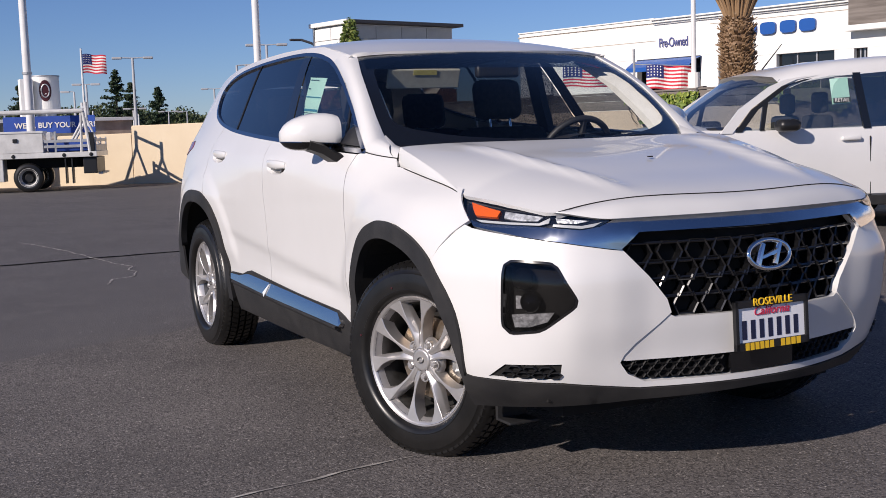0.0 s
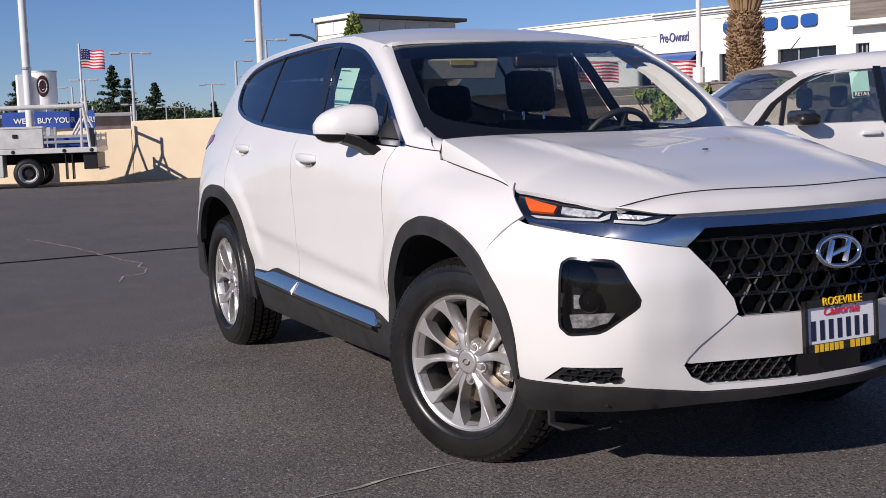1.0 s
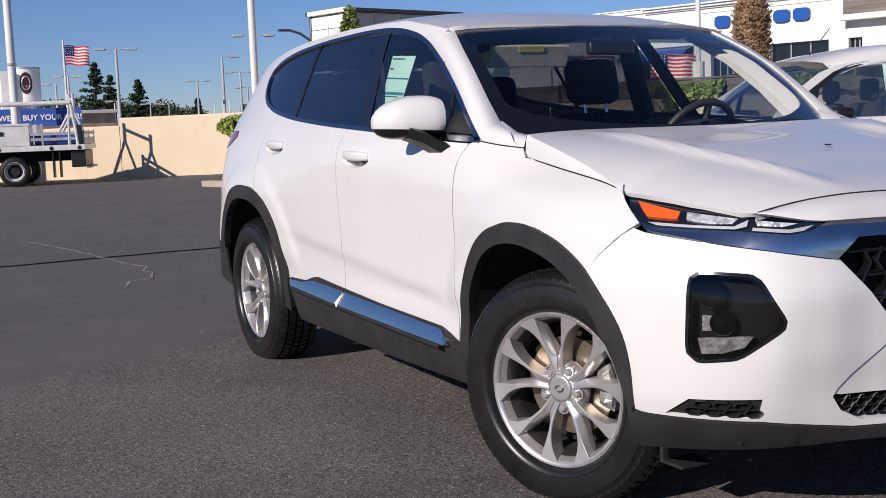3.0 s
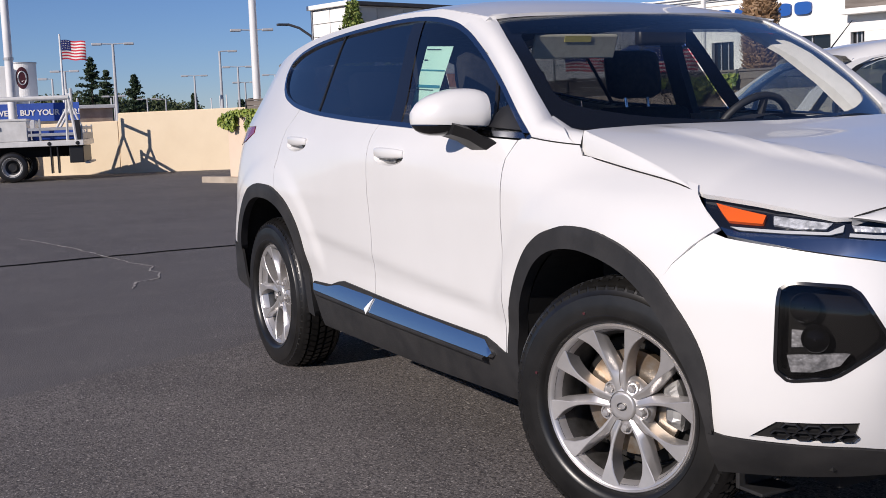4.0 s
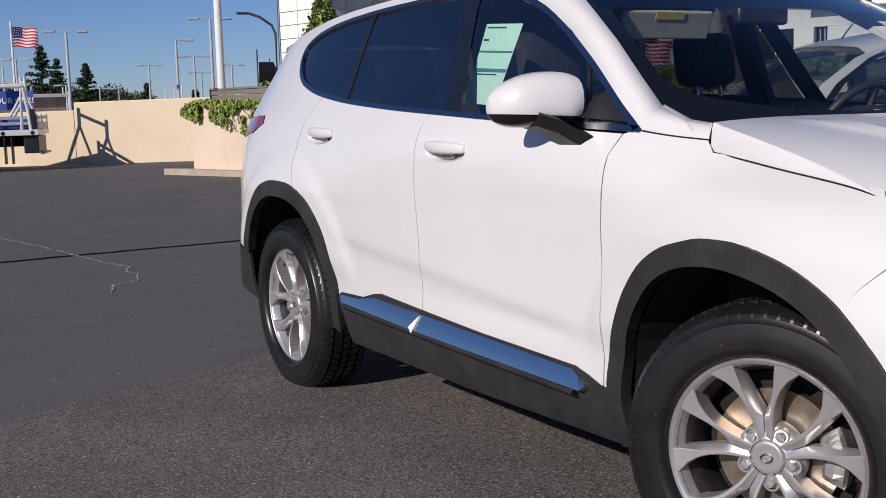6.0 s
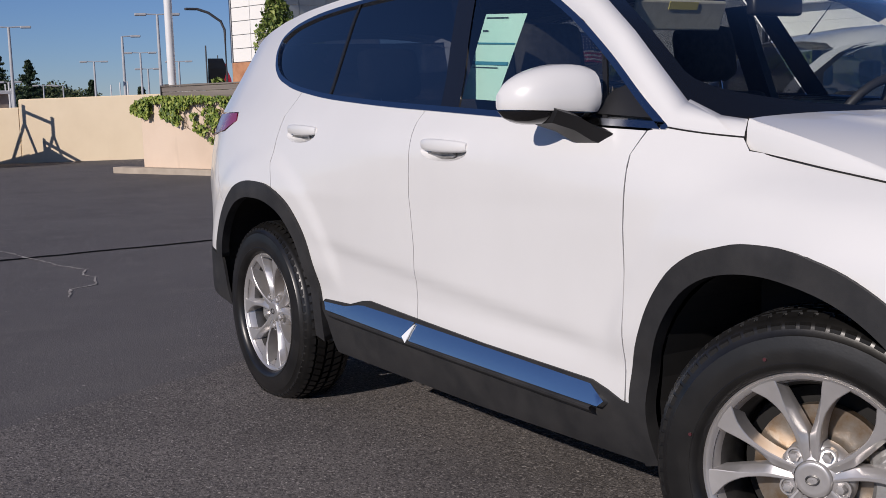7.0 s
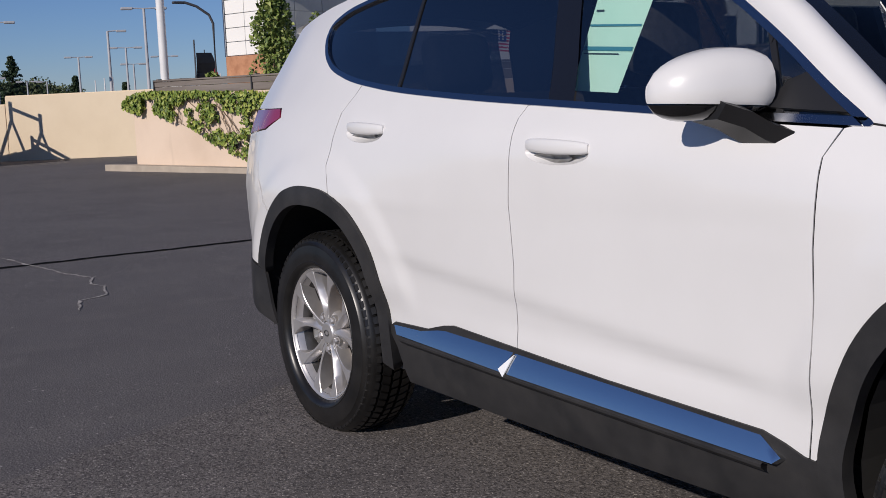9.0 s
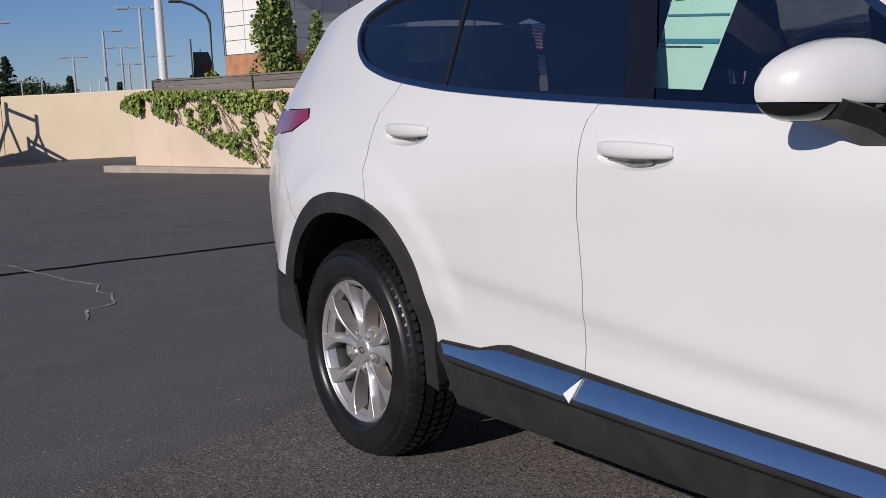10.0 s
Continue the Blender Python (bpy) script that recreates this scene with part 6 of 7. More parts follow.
def mesh_fill(name, outline, parent, w, h, lift):
    """Small honeycomb over an opening, as one piece."""
    bm = bmesh.new()
    us, zs = [p[0] for p in outline], [p[1] for p in outline]
    row, z = 0, min(zs)
    while z < max(zs):
        u = min(us) + (w * 0.5 if row % 2 else 0)
        while u < max(us):
            if inside((u, z), inset(outline, 0.010)):
                piece = hex_ring(w * 1.02, h * 1.25, 0.26, 0.012, 0.26)
                piece.transform(on_skin(on_front_m, u, z, lift))
                tmp = bpy.data.meshes.new("tmp")
                piece.to_mesh(tmp)
                piece.free()
                bm.from_mesh(tmp)
                bpy.data.meshes.remove(tmp)
            u += w
        z += h
        row += 1
    return part(name, bm, SATIN_BLACK, parent)


intake = part("lower_intake", sheet(on_front_m, inset(intake_hole, -0.005), step=0.04, flange=0, lift=-0.04), DARK, suv)
for a0, a1 in ((10.5, 40), (-40, -10.5)):
    mesh_fill("intake_mesh", clip(clip(intake_hole, (a0 * ARC, 1), (a0 * ARC, 0)), (a1 * ARC, 0), (a1 * ARC, 1)), intake, 0.042, 0.0215, -0.012)
part("radar_cover", sheet(on_front_m, F((-9, 0.368), (9, 0.368), (9, 0.434), (-9, 0.434)), step=0.04, lift=-0.006), GLOSS_BLACK, intake)
for outline in (VENT, flipped(VENT)):
    v = part("side_vent", sheet(on_front_m, inset(F(*outline), -0.003), step=0.03, flange=0, lift=-0.007), DARK, suv)
    mesh_fill("vent_mesh", F(*outline), v, 0.050, 0.019, 0.003)

for sgn in (1, -1):
    def S(pairs):
        return F(*[(a * sgn, z) for a, z in pairs])
    lamp_body = part("headlight", sheet(on_front_m, S(HEAD), step=0.02, flange=0.02, lift=-0.016), GLOSS_BLACK, suv, "slim headlight with amber corner")
    part("amber_reflector", sheet(on_front_m, S([(67.9, 0.953), (58.4, 0.929), (58.6, 0.909), (64.2, 0.914)]), step=0.015, flange=0.01, lift=-0.006), AMBER, lamp_body, "orange corner reflector")
    part("light_module", sheet(on_front_m, S([(57.3, 0.930), (48.6, 0.914), (49.5, 0.899), (53.1, 0.899), (57.0, 0.909)]), step=0.012, flange=0.01, lift=-0.009), CLEAR_TRIM, lamp_body)
    part("light_module", sheet(on_front_m, S([(46.0, 0.910), (39.4, 0.897), (41.8, 0.889), (45.6, 0.893)]), step=0.012, flange=0.01, lift=-0.009), CLEAR_TRIM, lamp_body)
    part("light_guide", sheet(on_front_m, S([(63.7, 0.900), (55.5, 0.894), (49.2, 0.891), (47.0, 0.909), (47.2, 0.891), (49.0, 0.884), (55.4, 0.887), (62.1, 0.892)]), step=0.012, flange=0.008, lift=-0.006), LIGHT_GUIDE, lamp_body)
    part("light_guide", sheet(on_front_m, S([(46.3, 0.888), (40.8, 0.881), (37.0, 0.891), (38.6, 0.877), (40.8, 0.872), (46.4, 0.880)]), step=0.012, flange=0.008, lift=-0.006), LIGHT_GUIDE, lamp_body)
    ob = part("headlight_lens", sheet(on_front_m, S(HEAD), step=0.025, flange=0, lift=0.001), LENS, lamp_body)
    ob.visible_shadow = False
    fog_out = rounded(S(FOG), 2, 0.12)
    pod = part("fog_lamp", sheet(on_front_m, fog_out, step=0.025, flange=0.02, lift=-0.055), DARK, suv, "black lamp pod in the bumper corner")
    part("pod_rim", sheet(on_front_m, inset(fog_out, -0.003), [inset(fog_out, 0.008)], step=0.02, flange=0.05, lift=-0.001), GLOSS_BLACK, pod)
    for a, z, r in ((52.2, 0.715, 0.036), (50.8, 0.635, 0.034)):
        m = on_skin(on_front_m, a * sgn * ARC, z, -0.045)
        bm = lathe(bmesh.new(), [(r, -0.01), (r, 0.018), (r * 0.9, 0.022), (r * 0.82, 0.012), (r * 0.55, 0.022), (0.002, 0.03)], 24, "Z")
        bm.transform(m)
        part("projector", bm, GLOSS_BLACK, pod, smooth=True)
    part("reflector_bowl", sheet(on_front_m, S([(54.4, 0.652), (50.0, 0.648), (49.5, 0.612), (54.4, 0.608)]), step=0.015, flange=0.02, lift=-0.048), CLEAR_TRIM, pod)
    part("turn_lens", sheet(on_front_m, S([(54.8, 0.592), (46.2, 0.600), (47.5, 0.570), (51, 0.552), (54.2, 0.550)]), step=0.012, flange=0.01, lift=-0.03), CLEAR_TRIM, pod)
    ob = part("pod_lens", sheet(on_front_m, fog_out, step=0.03, flange=0, lift=-0.006), SMOKED, pod)
    ob.visible_shadow = False

badge = thing("front_badge", "oval chrome badge on the grille", "badge")
badge.parent = suv
badge.matrix_local = on_skin(on_front_m, 0, 0.752, 0.012)
bm = tube(bmesh.new(), [(0.088 * math.cos(a), 0.047 * math.sin(a), 0) for a in [2 * math.pi * k / 40 for k in range(40)]], 0.009, 8, True)
part("badge_ring", bm, CHROME, badge, smooth=True)
for x0, x1 in ((-0.052, -0.020), (0.020, 0.052)):
    bm = tube(bmesh.new(), [(x0, -0.034, 0.0), (x0 * 0.5 + x1 * 0.5 - 0.004, 0, 0.004), (x1, 0.034, 0.0)], 0.010, 6)
    part("badge_bar", bm, CHROME, badge, smooth=True)
part("badge_bar", tube(bmesh.new(), [(-0.036, -0.010, 0.003), (0, 0.0, 0.006), (0.036, 0.010, 0.003)], 0.009, 6), CHROME, badge, smooth=True)
badge.pop("category", None)

# number plate in its dealer's frame, with plain bars for the characters
plate = thing("number_plate", "white number plate in a dark frame with gold lettering", "number plate")
plate.parent = suv
plate.matrix_local = Matrix.Translation((0.895, 0.0, 0.528)) @ Euler((0, radians(-3), 0)).to_matrix().to_4x4() @ Euler((0, 0, radians(90))).to_matrix().to_4x4()
plate.pop("category", None)
part("plate_blank", new_box((-0.150, -0.004, -0.075), (0.150, 0.002, 0.075), 0.002), PLATE, plate)
bm = bmesh.new()
for a, b in (((-0.158, -0.012, 0.058), (0.158, 0.004, 0.082)), ((-0.158, -0.012, -0.082), (0.158, 0.004, -0.056)), ((-0.158, -0.012, -0.082), (-0.144, 0.004, 0.082)), ((0.144, -0.012, -0.082), (0.158, 0.004, 0.082))):
    box(bm, a, b, 0.002)
part("plate_frame", bm, SATIN_BLACK, plate)
add_letters("frame_lettering", lettering("ROSEVILLE", 0.036, 0.002), GOLD, plate, Matrix.Translation((0, -0.014, 0.073)))
add_letters("plate_script", lettering("California", 0.040, 0.001, 0.35), SCRIPT_RED, plate, Matrix.Translation((0, -0.006, 0.042)))
for x, w in [(-0.122 + k * 0.021, 0.016) for k in range(6)] + [(0.030 + k * 0.023, 0.018) for k in range(4)]:
    part("frame_bar", new_box((x, -0.013, -0.081), (x + w, -0.0125, -0.057)), GOLD, plate)
for k in range(7):
    x = -0.127 + k * 0.0372
    part("plate_bar", new_box((x, -0.0055, -0.046), (x + 0.019, -0.0045, 0.016)), NAVY, plate)

# lower cladding and its bright strip
def on_trim(x, z):
    s = half_width(x, z)
    if x > 0.15:
        lo, hi = 40.0, 89.0
        for _ in range(24):
            a = (lo + hi) / 2
            if front_reach(min(a, 80), z) * math.cos(radians(a)) > x:
                lo = a
            else:
                hi = a
        f = front_reach(min(lo, 80), z) * math.sin(radians(lo))
        s += (min(s, f) - s) * ramp(x, 0.15, 0.28)
    return (x, -s, z)


for cx, cz, r1, r0, a0, a1, swell, lip in ((*fa, -3, 196, FRONT_SWELL, FRONT_LIP), (*ra, -14, 162, REAR_SWELL, REAR_SWELL)):
    ring = arch_edge(cx, cz, r1, a0, a1, swell, -0.060) + arch_edge(cx, cz, r0, a1, a0, lip, 0.055)
    both_sides("wheel_arch_trim", sheet(on_trim, ring, step=0.022, flange=0.035, lift=0.014), BLACK_TRIM, suv)
sill = [(-0.52, 0.262), (-0.505, 0.35), (-0.508, 0.412), (-0.59, 0.422), (-0.64, 0.440), (-0.70, 0.456), (-1.2, 0.473), (-1.88, 0.511), (-1.94, 0.502), (-2.03, 0.479), (-2.22, 0.474), (-2.262, 0.45), (-2.22, 0.39), (-2.19, 0.275), (-1.3, 0.258)]
both_sides("sill_trim", sheet(on_side, sill, step=0.02, flange=0.03, lift=0.006), BLACK_TRIM, suv)
def on_strip(x, z):
    low = 0.396 + (x + 0.65) / (-1.53) * 0.045
    return (x, -(half_width(x, 0.46) + 0.028 - 0.30 * (z - low) - 1.6 * max(0.0, z - low) ** 2), z)


strip_front = [(-0.635, 0.412), (-0.700, 0.446), (-1.2, 0.465), (-1.572, 0.478), (-1.590, 0.452), (-1.590, 0.420), (-0.655, 0.396)]
strip_rear = [(-1.598, 0.420), (-1.598, 0.452), (-1.582, 0.479), (-1.90, 0.490), (-1.965, 0.484), (-2.05, 0.470), (-2.205, 0.468), (-2.18, 0.441)]
both_sides("bright_strip", sheet(on_strip, strip_front, step=0.025, flange=0.02), SATIN_CHROME, suv, "bright strip along the sill")
both_sides("bright_strip", sheet(on_strip, strip_rear, step=0.025, flange=0.02), SATIN_CHROME, suv, "bright strip along the sill")
rows = []
for k in range(31):
    x = -0.68 - 1.48 * k / 30
    z = 0.393 + 0.043 * k / 30
    y = on_strip(x, z)[1]
    rows.append([(x, y + 0.004, z + 0.001), (x, y - 0.004, z - 0.004), (x, y - 0.003, z - 0.011), (x, y + 0.010, z - 0.022)])
bm = loft(bmesh.new(), rows)
bmesh.ops.recalc_face_normals(bm, faces=bm.faces)
both_sides("sill_ledge", bm, BLACK_TRIM, suv)
# the notch's glint is painted white instead of mirrored by chrome
both_sides("strip_notch", sheet(on_strip, [(-1.570, 0.474), (-1.624, 0.428), (-1.596, 0.410)], step=0.02, flange=0.004, lift=0.005), NOTCH_GLINT, suv)

# door handles: a bar over a shallow oval cup in the door's skin
def cup_outline(cx, cz, grow=1.0):
    return [(cx + 0.126 * grow * math.cos(a), cz - 0.009 + 0.031 * grow * math.sin(a)) for a in [2 * math.pi * q / 36 for q in range(36)]]


for doors, (cx, cz) in ((front_doors, HANDLE_F), (rear_doors, HANDLE_R)):
    for ob, sgn in zip(doors, (1, -1)):
        rows = []
        for grow in (1.0, 0.9, 0.74, 0.5, 0.25, 0.02):
            rows.append([(x, (-half_width(x, z) + 0.0005 + 0.034 * (1 - grow**2.4)) * sgn, z) for x, z in cup_outline(cx, cz, grow)])
        bm = loft(bmesh.new(), rows, closed=True)
        bmesh.ops.recalc_face_normals(bm, faces=bm.faces)
        for f in bm.faces:
            if f.normal.y * sgn > 0:
                f.normal_flip()
        part("handle_cup", bm, PAINT, ob, smooth=True)
        # dark disc that puts the shade beneath the bar into colour
        bm = loft(bmesh.new(), [[(cx - 0.025 + 0.080 * q * math.cos(a), (-half_width(cx, cz) + 0.008 + 0.012 * (1 - q)) * sgn, cz - 0.022 + 0.013 * q * math.sin(a)) for a in [2 * math.pi * w / 20 for w in range(20)]] for q in (1.0, 0.5, 0.02)], closed=True)
        part("handle_shade", bm, CALIPER, ob, "dark disc for the shade under the handle")
        rows = []
        for k in range(17):
            t = k / 16
            x = cx - 0.122 + 0.244 * t
            arch = math.sin(math.pi * t)
            y = -half_width(x, cz) - 0.011 * arch**0.6 + 0.006
            h = 0.014 + 0.007 * arch**0.5 - 0.002 * t
            z = cz + 0.010 - 0.006 * t
            thick = 0.010 + 0.002 * arch
            rows.append([(x, (y + thick * math.copysign(abs(math.sin(a)) ** 0.7, math.sin(a))) * sgn, z + h * math.copysign(abs(math.cos(a)) ** 0.7, math.cos(a))) for a in [2 * math.pi * q / 16 for q in range(16)]])
        bm = loft(bmesh.new(), rows, closed=True)
        bmesh.ops.holes_fill(bm, edges=[e for e in bm.edges if len(e.link_faces) == 1])
        bmesh.ops.recalc_face_normals(bm, faces=bm.faces)
        soft_edges(part("door_handle", bm, PAINT, ob), 60)

# door mirrors
for sgn in (1, -1):
    mir = thing("door_mirror", "white door mirror with black underside", "mirror")
    mir.parent = suv
    mir.pop("category", None)
    rows = []
    for k in range(15):
        t = k / 14
        w = -0.845 - 0.215 * t
        e = max(0.05, 1 - (abs(t - 0.42) / 0.60) ** 3.2) ** 0.5
        back = -0.775 - 0.09 * t
        ring = []
        for q in range(20):
            a = 2 * math.pi * q / 20
            c, s_ = math.cos(a), math.sin(a)
            x = back + (0.085 * max(c, 0) ** 0.8 if c > 0 else 0.028 * c) * e
            z = 1.196 - 0.010 * t + (abs(s_) ** 0.8) * ((0.088 - 0.035 * max(0, t - 0.45)) if s_ > 0 else -0.066) * e
            ring.append((x, w, z))
        rows.append(ring)
    rows = [[(x, y * sgn, z) for x, y, z in r] for r in rows]
    bm = loft(bmesh.new(), rows, closed=True)
    bmesh.ops.holes_fill(bm, edges=[e for e in bm.edges if len(e.link_faces) == 1])
    bmesh.ops.recalc_face_normals(bm, faces=bm.faces)
    me_cap = bm.copy()
    bmesh.ops.bisect_plane(bm, geom=bm.verts[:] + bm.edges[:] + bm.faces[:], plane_co=(0, -0.95 * sgn, 1.160), plane_no=(0, 0.06 * sgn, 1), clear_inner=True)
    soft_edges(part("mirror_cap", bm, PAINT, mir), 60)
    bmesh.ops.bisect_plane(me_cap, geom=me_cap.verts[:] + me_cap.edges[:] + me_cap.faces[:], plane_co=(0, -0.95 * sgn, 1.157), plane_no=(0, 0.06 * sgn, 1), clear_outer=True)
    for v in me_cap.verts:
        v.co.x -= 0.003
    soft_edges(part("mirror_base", me_cap, GLOSS_BLACK, mir), 60)
    rows = [[(x0 + dx, y0 * sgn, z0 + dz) for dx, dz in ((0.07, 0.012), (0.045, -0.02), (-0.03, -0.024), (-0.06, 0.004), (-0.02, 0.022), (0.04, 0.024))]
            for x0, y0, z0 in ((-0.80, -0.97, 1.150), (-0.765, -0.925, 1.130), (-0.735, -0.895, 1.103), (-0.705, -0.870, 1.088))]
    bm = loft(bmesh.new(), rows, closed=True)
    bmesh.ops.holes_fill(bm, edges=[e for e in bm.edges if len(e.link_faces) == 1])
    bmesh.ops.recalc_face_normals(bm, faces=bm.faces)
    soft_edges(part("mirror_arm", bm, SATIN_BLACK, mir), 30)
    bm = bmesh.new()
    loft(bm, [[(-0.801 - 0.09 * t, (-0.87 - 0.17 * t) * sgn, z) for t in (0.05, 0.4, 0.75)] for z in (1.165, 1.235)])
    part("mirror_glass", bm, CHROME, mir)
    bm = tube(bmesh.new(), [(-0.75, -0.862 * sgn, 1.120), (-0.735, -0.885 * sgn, 1.113), (-0.720, -0.90 * sgn, 1.092)], 0.0025, 6)
    part("mirror_seam", bm, CHROME, mir)

# ---- wheels ----
def wheel_mesh_parts(parent):
    """Tyre, rim with five pairs of spokes, nuts, disc and caliper; the axle along y, the outer face towards -y."""
    prof = [(0.212, 0.085), (0.235, 0.108), (0.285, 0.118), (0.330, 0.112), (0.352, 0.098)]
    groove = []
    for y in (0.098, 0.066, 0.060, 0.024, 0.018, -0.018, -0.024, -0.060, -0.066, -0.098):
        groove.append(y)
    tread = [(0.362, 0.088), (0.366, 0.066), (0.357, 0.064), (0.357, 0.058), (0.368, 0.056), (0.368, 0.024), (0.358, 0.022), (0.358, 0.014), (0.368, 0.012), (0.368, -0.012), (0.358, -0.014), (0.358, -0.022), (0.368, -0.024),
             (0.368, -0.056), (0.357, -0.058), (0.357, -0.064), (0.366, -0.066), (0.362, -0.088)]
    out = [(0.352, -0.099), (0.347, -0.103), (0.345, -0.1035), (0.330, -0.112), (0.327, -0.1155), (0.305, -0.119), (0.290, -0.1205), (0.270, -0.119), (0.268, -0.121), (0.260, -0.119), (0.252, -0.111), (0.247, -0.103), (0.245, -0.094), (0.225, -0.086)]
    soft_edges(part("tyre", lathe(bmesh.new(), prof + tread + out, 72), RUBBER, parent, "black tyre with a worn sidewall line"), 32)
    verts, faces = [], []
    for k in range(68):
        a = 2 * math.pi * k / 68
        for y0, y1, skew, r0, r1 in ((-0.106, -0.066, 0.012, 0.349, 0.3715), (-0.056, -0.024, -0.035, 0.3730, 0.3735), (-0.012, 0.012, 0.02, 0.3735, 0.3735), (0.024, 0.056, 0.035, 0.3735, 0.3730), (0.066, 0.106, -0.012, 0.3715, 0.349)):
            n0 = len(verts)
            for drop in (0.012, 0.0):
                for yy, rr, da in ((y0, r0, -0.033), (y1, r1, -0.033 + skew), (y1, r1, 0.033 + skew), (y0, r0, 0.033)):
                    verts.append(((rr - drop) * math.cos(a + da), yy, (rr - drop) * math.sin(a + da)))
            faces += [(n0 + 4, n0 + 5, n0 + 6, n0 + 7)] + [(n0 + q, n0 + (q + 1) % 4, n0 + 4 + (q + 1) % 4, n0 + 4 + q) for q in range(4)]
    me = bpy.data.meshes.new("tread")
    me.from_pydata(verts, [], faces)
    bm = bmesh.new()
    bm.from_mesh(me)
    bpy.data.meshes.remove(me)
    bmesh.ops.recalc_face_normals(bm, faces=bm.faces)
    tagged(part("tread", bm, RUBBER, parent), kind="stuff")
    rim = [(0.208, -0.060), (0.216, -0.086), (0.222, -0.094), (0.2275, -0.0965), (0.2285, -0.092), (0.224, -0.084)]
    part("barrel", lathe(bmesh.new(), [(0.195, 0.05), (0.196, -0.030), (0.208, -0.060)], 64), ALLOY_DARK, parent, "dark inner barrel", smooth=True)
    part("rim", lathe(bmesh.new(), rim, 64), ALLOY, parent, "silver alloy rim", smooth=True)
    part("rim_lip", lathe(bmesh.new(), [(0.214, -0.066), (0.221, -0.084), (0.2290, -0.0935), (0.2330, -0.0970), (0.2360, -0.094)], 64), ALLOY, parent, smooth=True)
    for k in range(5):
        a0 = 2 * math.pi * k / 5 + math.pi / 2
        for s in (-1, 1):
            rows = []
            n = 16
            for i in range(n):
                t = i / (n - 1)
                r = 0.042 + 0.1865 * t
                near = 0.0006 + max(0.0, r - 0.095) * 0.385
                far = herm(t, [0, 0.3, 0.55, 0.78, 0.92, 1.0], [0.017, 0.027, 0.043, 0.071, 0.098, 0.113])
                face = -0.071 - 0.024 * t
                inner = near + (far - near) * (0.66 - 0.62 * ramp(t, 0.42, 0.95)) - 0.001
                dip = 0.004 + 0.020 * ramp(t, 0.12, 0.5)
                ring = []
                for off, dy in ((near, 0.050), (near, dip + 0.003), (near + 0.0008, dip), (inner, 0.0012), (inner + 0.0015, 0.0), (far - 0.002, 0.0), (far, 0.002), (far, 0.055)):
                    off *= s
                    u = math.sqrt(max(1e-6, r * r - min(off * off, r * r * 0.9)))
                    ring.append((u * math.cos(a0) - off * math.sin(a0), face + dy, u * math.sin(a0) + off * math.cos(a0)))
                rows.append(ring)
            bm = loft(bmesh.new(), rows, closed=True)
            bmesh.ops.recalc_face_normals(bm, faces=bm.faces)
            soft_edges(part("spoke", bm, ALLOY, parent), 30)
    part("hub", lathe(bmesh.new(), [(0.086, -0.030), (0.084, -0.052), (0.074, -0.062), (0.056, -0.066), (0.044, -0.070)], 40), ALLOY, parent, smooth=True)
    part("centre_cap", lathe(bmesh.new(), [(0.044, -0.066), (0.0395, -0.074), (0.037, -0.0755), (0.030, -0.0745), (0.0005, -0.0765)], 32), ALLOY, parent, smooth=True)
    bm = tube(bmesh.new(), [(0.014 * math.cos(a), -0.0775, 0.010 * math.sin(a)) for a in [2 * math.pi * q / 20 for q in range(20)]], 0.0022, 6, True)
    part("cap_ring", bm, ALLOY_DARK, parent)
    for k in range(5):
        a = 2 * math.pi * k / 5 + math.pi / 2 + math.pi / 5
        bm = lathe(bmesh.new(), [(0.0215, -0.050), (0.0205, -0.067), (0.0165, -0.067), (0.0160, -0.050)], 20)
        lathe(bm, [(0.0125, -0.045), (0.012, -0.074), (0.009, -0.079), (0.0005, -0.0795)], 6)
        bmesh.ops.translate(bm, verts=bm.verts, vec=(0.062 * math.cos(a), 0, 0.062 * math.sin(a)))
        part("wheel_nut", bm, ALLOY, parent)
    part("brake_disc", lathe(bmesh.new(), [(0.040, -0.012), (0.155, -0.012), (0.155, 0.014), (0.040, 0.014)], 48), DISC, parent)
    part("backing_plate", lathe(bmesh.new(), [(0.0005, 0.03), (0.19, 0.03), (0.196, 0.05)], 40), DARK, parent)

    for ob in parent.children:
        if ob.name.split(".")[0] in ("barrel", "rim", "rim_lip", "spoke"):
            ob.scale = (1.045, 1.0, 1.045)


def caliper_part(parent, toward):
    rows = []
    for k in range(13):
        a = toward + (k - 6) * 0.072
        swell = 1 - 0.35 * ramp(abs(k - 6), 4, 6)
        c, sn = math.cos(a), math.sin(a)
        rows.append([(r * c, y, r * sn) for r, y in ((0.118, -0.030 * swell), (0.128, -0.043 * swell), (0.150, -0.048 * swell - 0.004 * (k % 4 == 2)), (0.172, -0.043 * swell), (0.178, -0.028), (0.178, 0.036), (0.118, 0.036))])
    bm = loft(bmesh.new(), rows, closed=True)
    bm.verts.ensure_lookup_table()
    bm.faces.new(bm.verts[:7])
    bm.faces.new(bm.verts[-7:])
    bmesh.ops.recalc_face_normals(bm, faces=bm.faces)
    return part("brake_caliper", bm, CALIPER, parent)


